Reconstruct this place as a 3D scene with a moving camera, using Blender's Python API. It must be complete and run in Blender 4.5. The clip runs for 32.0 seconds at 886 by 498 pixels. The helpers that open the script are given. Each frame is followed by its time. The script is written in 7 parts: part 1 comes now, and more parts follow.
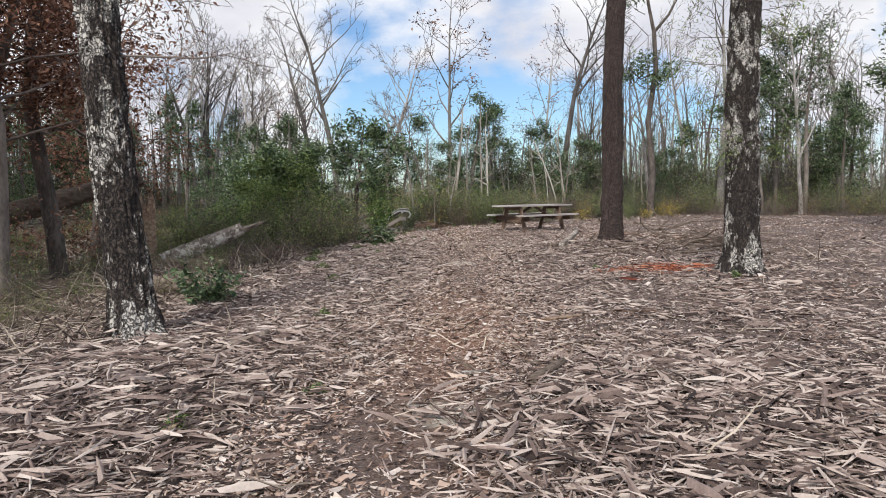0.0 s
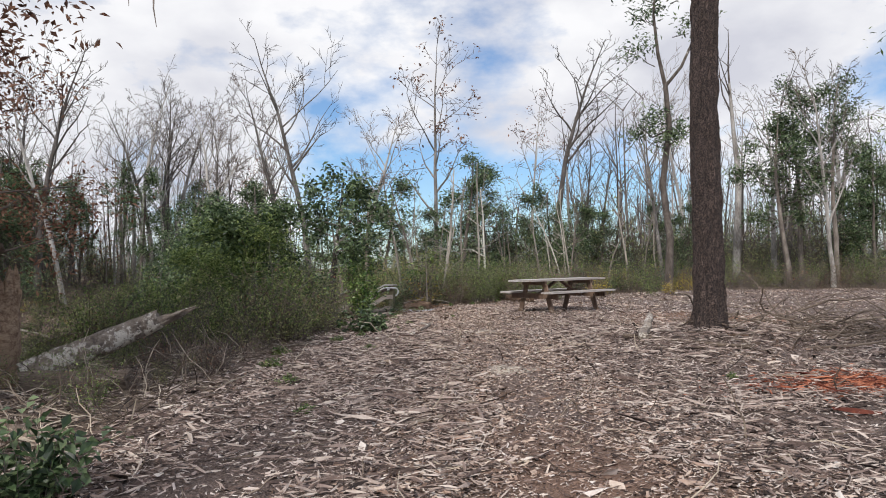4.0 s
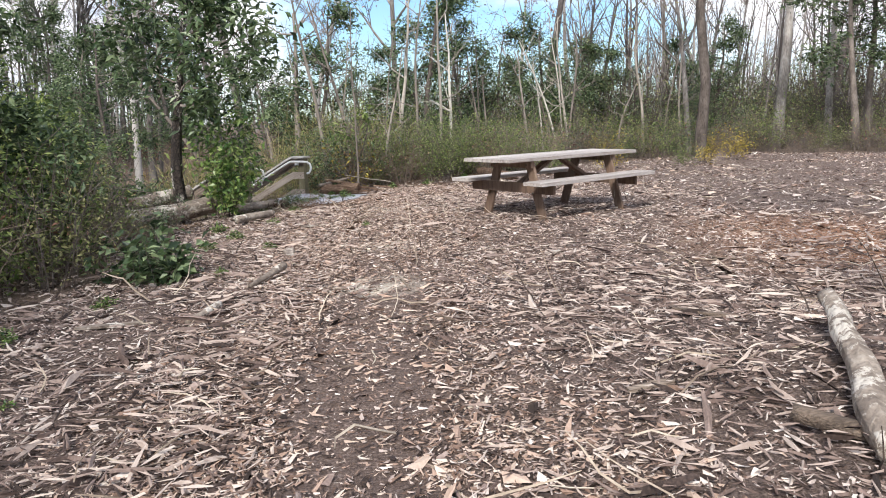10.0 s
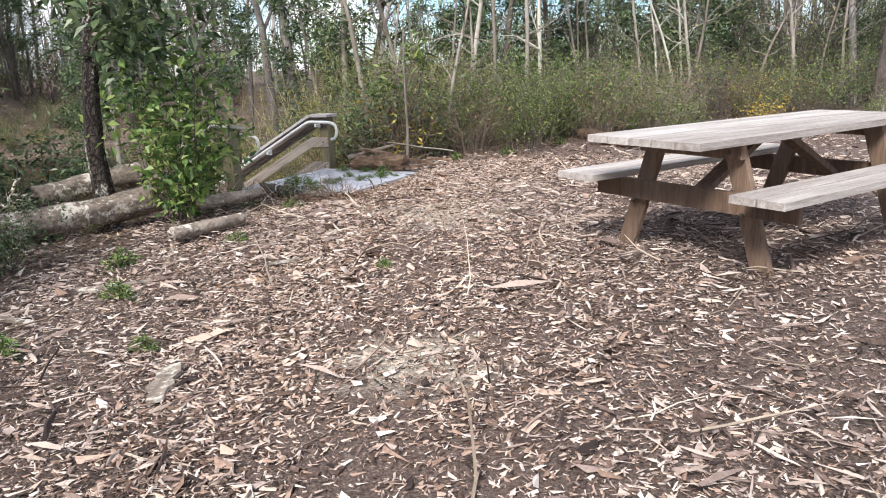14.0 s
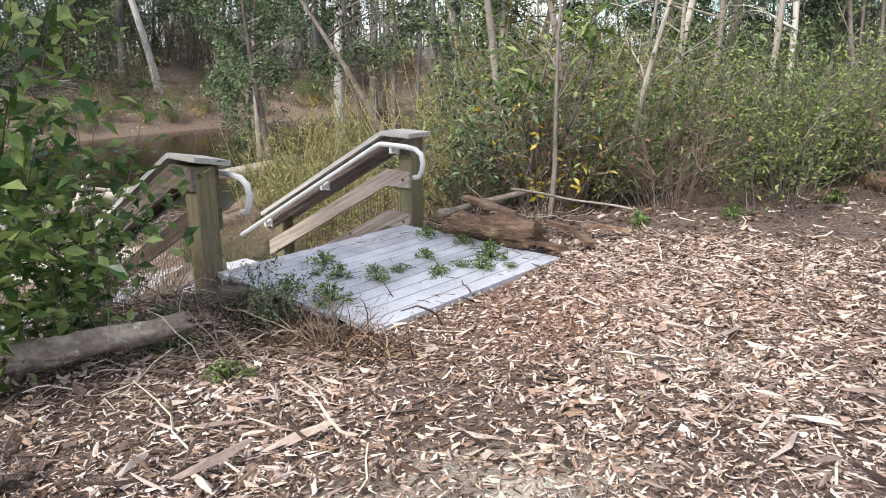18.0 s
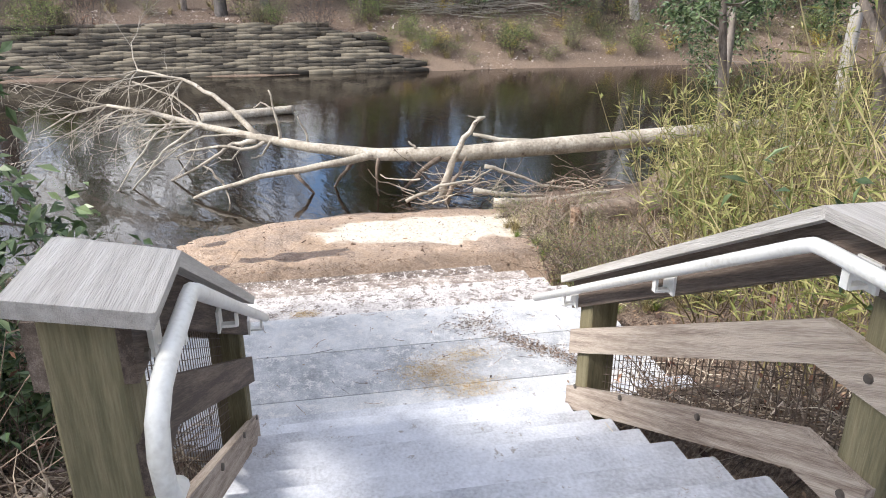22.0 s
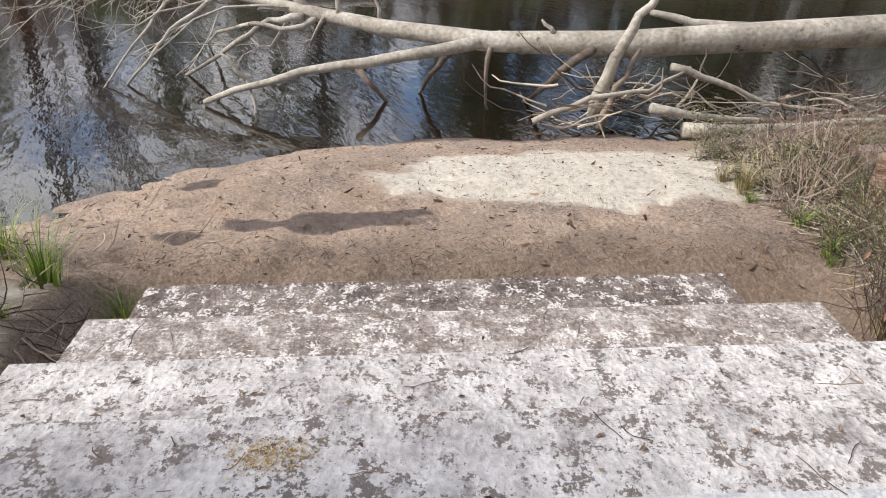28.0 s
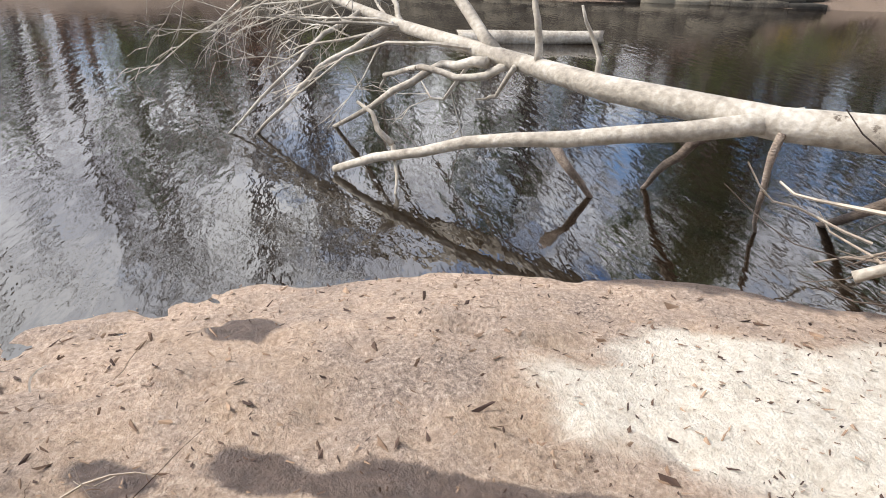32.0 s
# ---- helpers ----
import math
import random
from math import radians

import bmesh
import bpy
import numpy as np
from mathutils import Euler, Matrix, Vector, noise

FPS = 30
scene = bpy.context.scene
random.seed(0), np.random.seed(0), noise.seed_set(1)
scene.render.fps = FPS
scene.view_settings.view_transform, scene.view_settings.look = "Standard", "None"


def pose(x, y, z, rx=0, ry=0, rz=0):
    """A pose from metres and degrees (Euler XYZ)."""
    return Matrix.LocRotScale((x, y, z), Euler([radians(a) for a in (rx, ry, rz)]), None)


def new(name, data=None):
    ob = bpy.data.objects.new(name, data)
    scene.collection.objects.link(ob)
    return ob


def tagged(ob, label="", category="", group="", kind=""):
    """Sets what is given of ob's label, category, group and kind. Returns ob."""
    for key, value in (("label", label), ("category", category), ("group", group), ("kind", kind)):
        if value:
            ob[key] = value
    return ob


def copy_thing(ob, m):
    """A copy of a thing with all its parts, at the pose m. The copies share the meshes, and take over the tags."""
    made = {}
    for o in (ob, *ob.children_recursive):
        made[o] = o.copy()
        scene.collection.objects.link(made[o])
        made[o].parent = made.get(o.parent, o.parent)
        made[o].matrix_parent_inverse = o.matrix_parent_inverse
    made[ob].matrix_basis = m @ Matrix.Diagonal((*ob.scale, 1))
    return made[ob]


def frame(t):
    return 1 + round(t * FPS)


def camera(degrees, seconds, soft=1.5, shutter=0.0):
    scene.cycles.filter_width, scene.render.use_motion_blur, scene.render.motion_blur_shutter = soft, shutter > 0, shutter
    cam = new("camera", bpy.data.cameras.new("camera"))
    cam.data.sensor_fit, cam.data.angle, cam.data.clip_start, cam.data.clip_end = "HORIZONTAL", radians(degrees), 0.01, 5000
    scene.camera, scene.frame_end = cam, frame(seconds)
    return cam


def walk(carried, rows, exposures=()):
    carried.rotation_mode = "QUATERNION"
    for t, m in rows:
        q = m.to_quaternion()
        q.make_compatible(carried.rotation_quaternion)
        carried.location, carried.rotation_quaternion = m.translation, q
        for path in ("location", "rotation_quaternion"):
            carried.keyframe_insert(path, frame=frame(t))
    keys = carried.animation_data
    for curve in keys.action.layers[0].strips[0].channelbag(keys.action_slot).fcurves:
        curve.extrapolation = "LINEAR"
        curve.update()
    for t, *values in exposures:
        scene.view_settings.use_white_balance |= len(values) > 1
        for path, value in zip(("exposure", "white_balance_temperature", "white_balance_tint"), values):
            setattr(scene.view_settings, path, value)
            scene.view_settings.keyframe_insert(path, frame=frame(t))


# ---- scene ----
cam = camera(63.32, 32.0, soft=1.0)
PATH = [
    (0.0, pose(-0.039, -0.049, 1.264, 85.40, 0.64, -0.18)),
    (0.5, pose(-0.137, 0.567, 1.294, 85.48, 0.73, -0.04)),
    (1.0, pose(-0.261, 1.145, 1.323, 85.77, 0.91, 0.14)),
    (1.5, pose(-0.396, 1.684, 1.323, 86.07, 0.98, 0.27)),
    (2.0, pose(-0.526, 2.200, 1.318, 86.67, 1.08, 0.40)),
    (2.5, pose(-0.603, 2.705, 1.284, 87.83, 0.97, 0.34)),
    (4.5, pose(-0.756, 5.002, 1.165, 91.72, 1.25, -4.77)),
    (5.0, pose(-0.795, 5.643, 1.176, 91.31, 1.35, -7.84)),
    (5.5, pose(-0.835, 6.274, 1.184, 90.68, 1.35, -11.34)),
    (6.0, pose(-0.804, 6.872, 1.206, 90.16, 1.41, -14.43)),
    (6.5, pose(-0.698, 7.427, 1.255, 89.83, 1.55, -16.19)),
    (7.0, pose(-0.487, 7.965, 1.281, 89.59, 1.64, -16.07)),
    (7.5, pose(-0.216, 8.513, 1.282, 89.02, 1.62, -14.12)),
    (8.0, pose(0.031, 9.067, 1.273, 87.41, 1.52, -11.56)),
    (8.5, pose(0.231, 9.658, 1.275, 84.95, 1.52, -9.28)),
    (9.0, pose(0.392, 10.278, 1.293, 82.49, 1.54, -7.40)),
    (9.5, pose(0.506, 10.895, 1.314, 80.77, 1.50, -5.51)),
    (10.0, pose(0.654, 11.446, 1.335, 79.67, 1.52, -3.26)),
    (10.5, pose(0.731, 11.966, 1.350, 78.81, 1.62, -0.97)),
    (11.0, pose(0.772, 12.528, 1.345, 78.24, 1.50, 0.85)),
    (11.5, pose(0.734, 13.083, 1.340, 77.68, 1.68, 2.17)),
    (12.0, pose(0.738, 13.649, 1.334, 77.19, 1.77, 2.66)),
    (12.5, pose(0.757, 14.252, 1.310, 76.77, 1.82, 3.02)),
    (13.0, pose(0.801, 14.859, 1.288, 76.45, 1.88, 2.97)),
    (13.5, pose(0.785, 15.453, 1.261, 76.00, 1.93, 2.90)),
    (15.5, pose(0.792, 17.672, 1.275, 75.12, -0.39, 4.45)),
    (16.0, pose(0.775, 18.265, 1.282, 75.06, -0.31, 7.18)),
    (16.5, pose(0.751, 18.837, 1.295, 75.15, -0.27, 10.74)),
    (17.0, pose(0.696, 19.364, 1.274, 75.07, 0.00, 13.89)),
    (17.5, pose(0.681, 19.947, 1.293, 74.70, -0.12, 16.04)),
    (18.0, pose(0.639, 20.536, 1.310, 74.21, 0.13, 17.74)),
    (18.5, pose(0.574, 21.084, 1.302, 73.79, -0.01, 19.47)),
    (19.0, pose(0.454, 21.641, 1.267, 73.52, -0.20, 21.86)),
    (19.5, pose(0.353, 22.148, 1.252, 73.11, -0.19, 25.31)),
    (20.0, pose(0.180, 22.623, 1.240, 72.48, -0.13, 30.15)),
    (20.5, pose(-0.037, 23.015, 1.263, 71.63, -0.01, 35.96)),
    (21.0, pose(-0.292, 23.418, 1.219, 70.89, -0.23, 42.77)),
    (21.5, pose(-0.547, 23.765, 1.211, 69.99, -0.17, 49.72)),
    (22.0, pose(-0.731, 24.099, 1.191, 68.83, -0.01, 55.30)),
    (22.5, pose(-1.002, 24.304, 1.124, 67.65, -0.66, 58.90)),
    (23.0, pose(-1.309, 24.491, 1.083, 66.60, -0.31, 60.84)),
    (23.5, pose(-1.624, 24.636, 1.035, 65.91, -0.32, 61.97)),
    (24.0, pose(-1.939, 24.738, 1.016, 65.52, -0.44, 62.66)),
    (24.5, pose(-2.225, 24.941, 0.944, 64.79, -0.19, 63.14)),
    (25.0, pose(-2.521, 25.072, 0.791, 63.73, -0.09, 63.44)),
    (25.5, pose(-2.841, 25.207, 0.643, 62.44, -0.15, 63.88)),
    (27.5, pose(-3.846, 25.818, 0.170, 61.40, 0.06, 63.81)),
    (28.0, pose(-4.135, 25.942, 0.047, 61.93, 0.13, 63.63)),
    (28.5, pose(-4.499, 26.050, -0.031, 62.81, -0.01, 63.72)),
    (29.0, pose(-4.827, 26.212, -0.014, 63.98, -0.23, 64.39)),
    (29.5, pose(-5.087, 26.359, -0.004, 64.77, -0.28, 65.42)),
    (30.0, pose(-5.354, 26.537, -0.057, 65.59, -0.38, 66.55)),
    (30.5, pose(-5.620, 26.637, -0.172, 65.73, -0.48, 68.43)),
    (31.0, pose(-5.876, 26.749, -0.226, 65.98, -0.73, 71.43)),
    (31.5, pose(-6.180, 26.816, -0.338, 65.95, -0.82, 75.53)),
    (32.0, pose(-6.447, 26.865, -0.411, 65.69, -0.88, 80.87)),
]
walk(cam, PATH, [(0.0, 0.1), (5.0, 0.0), (8.0, 0.02), (9.0, 0.34), (11.0, 0.64), (13.0, 0.72), (15.5, 0.76), (19.0, 1.02), (20.0, 1.15), (22.0, 1.12), (25.0, 0.82), (28.0, 0.6), (30.0, 0.82), (32.0, 1.05)])

PLAN_UNIT = 0.84

# ---- world and sun ----
SUN_EL, SUN_AZ = radians(42), radians(200)
world = bpy.data.worlds.new("sky")
scene.world = world
world.use_nodes = True
wt = world.node_tree
wt.nodes.clear()
w_out = wt.nodes.new("ShaderNodeOutputWorld")
w_bg = wt.nodes.new("ShaderNodeBackground")
w_sky = wt.nodes.new("ShaderNodeTexSky")
w_sky.sky_type = "NISHITA"
w_sky.sun_disc = False
w_sky.sun_elevation, w_sky.sun_rotation = SUN_EL, SUN_AZ
w_sky.air_density, w_sky.dust_density, w_sky.ozone_density = 1.0, 0.6, 2.0
w_map = wt.nodes.new("ShaderNodeMapping")
w_map.inputs["Scale"].default_value = (1.0, 1.0, 1.9)
w_map.inputs["Location"].default_value = (2.35, 1.2, 0.45)
w_tc = wt.nodes.new("ShaderNodeTexCoord")
w_noise = wt.nodes.new("ShaderNodeTexNoise")
w_noise.inputs["Scale"].default_value = 2.4
w_noise.inputs["Detail"].default_value = 9
w_noise.inputs["Roughness"].default_value = 0.56
w_ramp = wt.nodes.new("ShaderNodeValToRGB")
w_ramp.color_ramp.elements[0].position, w_ramp.color_ramp.elements[1].position = 0.44, 0.55
w_mix = wt.nodes.new("ShaderNodeMix")
w_mix.data_type = "RGBA"
w_lump = wt.nodes.new("ShaderNodeTexNoise")
w_lump.inputs["Scale"].default_value, w_lump.inputs["Detail"].default_value = 4.2, 6
w_tone = wt.nodes.new("ShaderNodeMix")
w_tone.data_type = "RGBA"
w_tone.inputs[6].default_value = (6.0, 6.1, 6.8, 1)
w_tone.inputs[7].default_value = (8.8, 8.8, 9.0, 1)
w_part = wt.nodes.new("ShaderNodeMapRange")
w_part.inputs["From Min"].default_value, w_part.inputs["From Max"].default_value = 0.36, 0.62
wt.links.new(w_map.outputs["Vector"], w_lump.inputs["Vector"])
wt.links.new(w_lump.outputs["Fac"], w_part.inputs["Value"])
wt.links.new(w_part.outputs["Result"], w_tone.inputs[0])
wt.links.new(w_tone.outputs[2], w_mix.inputs[7])
wt.links.new(w_tc.outputs["Generated"], w_map.inputs["Vector"])
wt.links.new(w_map.outputs["Vector"], w_noise.inputs["Vector"])
wt.links.new(w_noise.outputs["Fac"], w_ramp.inputs["Fac"])
wt.links.new(w_ramp.outputs["Color"], w_mix.inputs[0])
w_tint = wt.nodes.new("ShaderNodeMix")
w_tint.data_type, w_tint.blend_type = "RGBA", "MULTIPLY"
w_tint.inputs[0].default_value = 1.0
w_tint.inputs[7].default_value = (0.84, 1.0, 1.17, 1)
wt.links.new(w_sky.outputs["Color"], w_tint.inputs[6])
wt.links.new(w_tint.outputs[2], w_mix.inputs[6])
wt.links.new(w_mix.outputs[2], w_bg.inputs["Color"])
w_bg.inputs["Strength"].default_value = 0.11
wt.links.new(w_bg.outputs["Background"], w_out.inputs["Surface"])

sun = new("sun", bpy.data.lights.new("sun", "SUN"))
sun.data.energy, sun.data.angle, sun.data.color = 3.0, radians(14), (1.0, 0.96, 0.91)
sun.rotation_euler = (radians(90) - SUN_EL, 0, -SUN_AZ + math.pi)


# ---- materials ----
def lin(c):
    return tuple(((v / 255 + 0.055) / 1.055) ** 2.4 if v > 10 else v / 255 / 12.92 for v in c) + (1,)


def material(name, colours, scale=6.0, rough=0.85, bump=0.3, bump_scale=40.0, stretch=(1, 1, 1), random_by="", detail=6.0, spots=None,
             object_space=True, metal=0.0, turn=0.0, spread=(0.3, 0.7), bump_distance=0.01, translucent=0.0, vary=0.25):
    """Colours from two noises; random_by 'object' or 'island' shifts each piece."""
    m = bpy.data.materials.new(name)
    m.use_nodes = True
    t = m.node_tree
    b = t.nodes["Principled BSDF"]
    b.inputs["Roughness"].default_value = rough
    b.inputs["Metallic"].default_value = metal
    tc = t.nodes.new("ShaderNodeTexCoord")
    mp = t.nodes.new("ShaderNodeMapping")
    mp.inputs["Scale"].default_value = stretch
    geo = t.nodes.new("ShaderNodeNewGeometry")
    if object_space:
        if turn:
            pre = t.nodes.new("ShaderNodeMapping")
            pre.inputs["Rotation"].default_value = (0, radians(turn), 0)
            t.links.new(tc.outputs["Object"], pre.inputs["Vector"])
            t.links.new(pre.outputs["Vector"], mp.inputs["Vector"])
        else:
            t.links.new(tc.outputs["Object"], mp.inputs["Vector"])
    else:
        t.links.new(geo.outputs["Position"], mp.inputs["Vector"])
    n1 = t.nodes.new("ShaderNodeTexNoise")
    n1.inputs["Scale"].default_value, n1.inputs["Detail"].default_value, n1.inputs["Roughness"].default_value = scale, detail, 0.65
    n2 = t.nodes.new("ShaderNodeTexNoise")
    n2.inputs["Scale"].default_value, n2.inputs["Detail"].default_value = bump_scale, 4
    for n in (n1, n2):
        t.links.new(mp.outputs["Vector"], n.inputs["Vector"])
    mixf = t.nodes.new("ShaderNodeMath")
    mixf.operation = "MULTIPLY_ADD"
    mixf.inputs[1].default_value, mixf.inputs[2].default_value = 0.35, 0.0
    add = t.nodes.new("ShaderNodeMath")
    add.operation = "MULTIPLY_ADD"
    add.inputs[1].default_value = 0.65
    t.links.new(n2.outputs["Fac"], mixf.inputs[0])
    t.links.new(n1.outputs["Fac"], add.inputs[0])
    t.links.new(mixf.outputs[0], add.inputs[2])
    fac = add.outputs[0]
    ramp = t.nodes.new("ShaderNodeValToRGB")
    els = ramp.color_ramp.elements
    while len(els) < len(colours):
        els.new(0.5)
    for i, c in enumerate(colours):
        els[i].position = spread[0] + (spread[1] - spread[0]) * i / max(1, len(colours) - 1)
        els[i].color = lin(c)
    if random_by:
        rnd = None
        if random_by == "object":
            oi = t.nodes.new("ShaderNodeObjectInfo")
            rnd = oi.outputs["Random"]
        else:
            rnd = geo.outputs["Random Per Island"]
        sh = t.nodes.new("ShaderNodeMath")
        sh.operation = "MULTIPLY_ADD"
        sh.inputs[1].default_value = vary * 2
        sub = t.nodes.new("ShaderNodeMath")
        sub.operation = "SUBTRACT"
        sub.inputs[1].default_value = vary
        t.links.new(fac, sub.inputs[0])
        t.links.new(rnd, sh.inputs[0])
        t.links.new(sub.outputs[0], sh.inputs[2])
        fac = sh.outputs[0]
    t.links.new(fac, ramp.inputs["Fac"])
    col = ramp.outputs["Color"]
    if spots:
        sc, thr, sr = spots
        n3 = t.nodes.new("ShaderNodeTexNoise")
        n3.inputs["Scale"].default_value, n3.inputs["Detail"].default_value = sc, 5
        t.links.new(mp.outputs["Vector"], n3.inputs["Vector"])
        n3.inputs["Roughness"].default_value = 0.72
        n4 = t.nodes.new("ShaderNodeTexNoise")
        n4.inputs["Scale"].default_value, n4.inputs["Detail"].default_value = sc * 0.22, 3
        t.links.new(mp.outputs["Vector"], n4.inputs["Vector"])
        both = t.nodes.new("ShaderNodeMath")
        both.operation = "MULTIPLY_ADD"
        both.inputs[1].default_value = 0.45
        half = t.nodes.new("ShaderNodeMath")
        half.operation = "MULTIPLY"
        half.inputs[1].default_value = 0.55
        t.links.new(n3.outputs["Fac"], half.inputs[0])
        t.links.new(n4.outputs["Fac"], both.inputs[0])
        t.links.new(half.outputs[0], both.inputs[2])
        r3 = t.nodes.new("ShaderNodeValToRGB")
        r3.color_ramp.elements[0].position, r3.color_ramp.elements[1].position = thr, thr + 0.035
        t.links.new(both.outputs[0], r3.inputs["Fac"])
        mx = t.nodes.new("ShaderNodeMix")
        mx.data_type = "RGBA"
        mx.inputs[7].default_value = lin(sr)
        t.links.new(r3.outputs["Color"], mx.inputs[0])
        t.links.new(col, mx.inputs[6])
        col = mx.outputs[2]
    t.links.new(col, b.inputs["Base Color"])
    if bump:
        bp = t.nodes.new("ShaderNodeBump")
        bp.inputs["Strength"].default_value, bp.inputs["Distance"].default_value = bump, bump_distance
        t.links.new(n2.outputs["Fac"], bp.inputs["Height"])
        t.links.new(bp.outputs["Normal"], b.inputs["Normal"])
    if translucent:
        tr = t.nodes.new("ShaderNodeBsdfTranslucent")
        ms = t.nodes.new("ShaderNodeMixShader")
        ms.inputs[0].default_value = translucent
        t.links.new(col, tr.inputs["Color"])
        t.links.new(b.outputs[0], ms.inputs[1])
        t.links.new(tr.outputs[0], ms.inputs[2])
        t.links.new(ms.outputs[0], t.nodes["Material Output"].inputs["Surface"])
    return m


def plated_bark(name, crack, low, high, scale=16.0, stretch=0.42, lichen=None, thr=0.55):
    """Bark split into plates by dark cracks."""
    m = material(name, [low, tuple((a + b) / 2 for a, b in zip(low, high)), high], 14, 0.95, 0.0, 50, (1, 1, 0.5), spots=(9.0, thr, lichen) if lichen else None)
    t = m.node_tree
    b = t.nodes["Principled BSDF"]
    tc = t.nodes.new("ShaderNodeTexCoord")
    mp = t.nodes.new("ShaderNodeMapping")
    mp.inputs["Scale"].default_value = (1, 1, stretch)
    wob = t.nodes.new("ShaderNodeTexNoise")
    wob.inputs["Scale"].default_value, wob.inputs["Detail"].default_value = 7.0, 4
    mixv = t.nodes.new("ShaderNodeMix")
    mixv.data_type = "VECTOR"
    mixv.inputs[0].default_value = 0.26
    vo = t.nodes.new("ShaderNodeTexVoronoi")
    vo.feature = "DISTANCE_TO_EDGE"
    vo.inputs["Scale"].default_value = scale
    t.links.new(tc.outputs["Object"], wob.inputs["Vector"])
    t.links.new(tc.outputs["Object"], mp.inputs["Vector"])
    t.links.new(mp.outputs["Vector"], mixv.inputs[4])
    t.links.new(wob.outputs["Color"], mixv.inputs[5])
    t.links.new(mixv.outputs[1], vo.inputs["Vector"])
    ramp_ = t.nodes.new("ShaderNodeValToRGB")
    ramp_.color_ramp.elements[0].position, ramp_.color_ramp.elements[1].position = 0.0, 0.17
    t.links.new(vo.outputs["Distance"], ramp_.inputs["Fac"])
    mx = t.nodes.new("ShaderNodeMix")
    mx.data_type = "RGBA"
    mx.inputs[6].default_value = lin(crack)
    src = b.inputs["Base Color"].links[0].from_socket
    t.links.new(ramp_.outputs["Color"], mx.inputs[0])
    t.links.new(src, mx.inputs[7])
    t.links.new(mx.outputs[2], b.inputs["Base Color"])
    bp = t.nodes.new("ShaderNodeBump")
    bp.inputs["Strength"].default_value, bp.inputs["Distance"].default_value = 1.0, 0.03
    t.links.new(ramp_.outputs["Color"], bp.inputs["Height"])
    t.links.new(bp.outputs["Normal"], b.inputs["Normal"])
    return m


M = {}
M["bark_grey"] = material("grey_bark", [(70, 62, 56), (112, 102, 94), (150, 140, 130)], 5, 0.95, 0.8, 30, (1, 1, 0.35), "object", spots=(2.2, 0.60, (196, 190, 180)), vary=0.12)
M["bark_lichen"] = plated_bark("lichen_bark", (26, 21, 19), (46, 38, 34), (104, 93, 84), 26.0, 0.5, (206, 200, 190), 0.507)
M["bark_pine"] = plated_bark("pine_bark", (36, 29, 27), (70, 57, 52), (118, 101, 93), 34.0, 0.34)
M["bark_pale"] = material("pale_bark", [(128, 118, 108), (170, 160, 148), (205, 198, 186)], 4, 0.9, 0.5, 30, (1, 1, 0.3), "object", vary=0.2)
M["bark_far"] = material("far_bark", [(78, 72, 68), (124, 117, 111), (184, 178, 171)], 2, 0.95, 0.3, 20, (1, 1, 0.3), "object", vary=0.22)
M["twig"] = material("twigs", [(70, 60, 55), (106, 95, 88), (142, 130, 121)], 3, 0.9, 0.0, 20, random_by="object", vary=0.2)
M["leaf_dark"] = material("dark_evergreen_leaf", [(44, 60, 38), (80, 102, 64), (138, 154, 112)], 3, 0.42, 0.0, 10, random_by="island", translucent=0.25)
M["leaf_mid"] = material("green_leaf", [(68, 86, 42), (108, 128, 68), (166, 178, 108)], 3, 0.5, 0.0, 10, random_by="island", translucent=0.45)
M["leaf_vine"] = material("vine_leaf", [(60, 90, 42), (106, 134, 68), (160, 176, 106)], 3, 0.4, 0.0, 10, random_by="island", translucent=0.3)
M["leaf_grass"] = material("grass_blade", [(74, 100, 36), (118, 140, 58), (168, 176, 92)], 3, 0.5, 0.0, 10, random_by="island", translucent=0.3)
M["grain"] = material("tan_grain", [(150, 120, 76), (186, 158, 110), (212, 190, 146)], 3, 0.8, 0.0, 10, random_by="island", vary=0.3)
M["dry_stem"] = material("dry_stems", [(86, 72, 62), (124, 107, 94), (162, 144, 128)], 3, 0.9, 0.0, 20, random_by="object", vary=0.25)
M["leaf_olive"] = material("olive_leaf", [(84, 92, 56), (126, 130, 84), (178, 174, 122)], 3, 0.6, 0.0, 10, random_by="island", translucent=0.45)
M["leaf_brown"] = material("dead_leaf", [(90, 62, 50), (136, 98, 80), (178, 138, 114)], 3, 0.8, 0.0, 10, random_by="island", translucent=0.4)
M["leaf_yellow"] = material("yellow_leaf", [(150, 130, 40), (196, 172, 60), (222, 202, 104)], 3, 0.6, 0.0, 10, random_by="island", translucent=0.3)
M["straw"] = material("straw", [(110, 98, 66), (152, 138, 98), (188, 174, 132)], 3, 0.8, 0.0, 10, random_by="island", vary=0.35, translucent=0.15)
M["leaf_cane"] = material("cane_leaf", [(88, 98, 46), (132, 134, 74), (176, 168, 112)], 3, 0.6, 0.0, 10, random_by="island", translucent=0.35)
M["bark_far_stuff"] = material("far_trunks", [(70, 63, 59), (108, 100, 95), (160, 152, 146)], 2, 0.95, 0.0, 20, (1, 1, 0.3), "island", vary=0.3)
M["litter"] = material("leaf_litter", [(62, 44, 34), (104, 80, 62), (150, 124, 100)], 3, 0.9, 0.0, 20, random_by="island", vary=0.35)
M["shreds"] = material("torn_wood", [(52, 41, 36), (108, 90, 82), (148, 129, 119), (180, 162, 150), (208, 193, 180)], 3, 0.9, 0.3, 60, random_by="island", vary=0.5, bump_distance=0.004, spread=(0.05, 1.0))
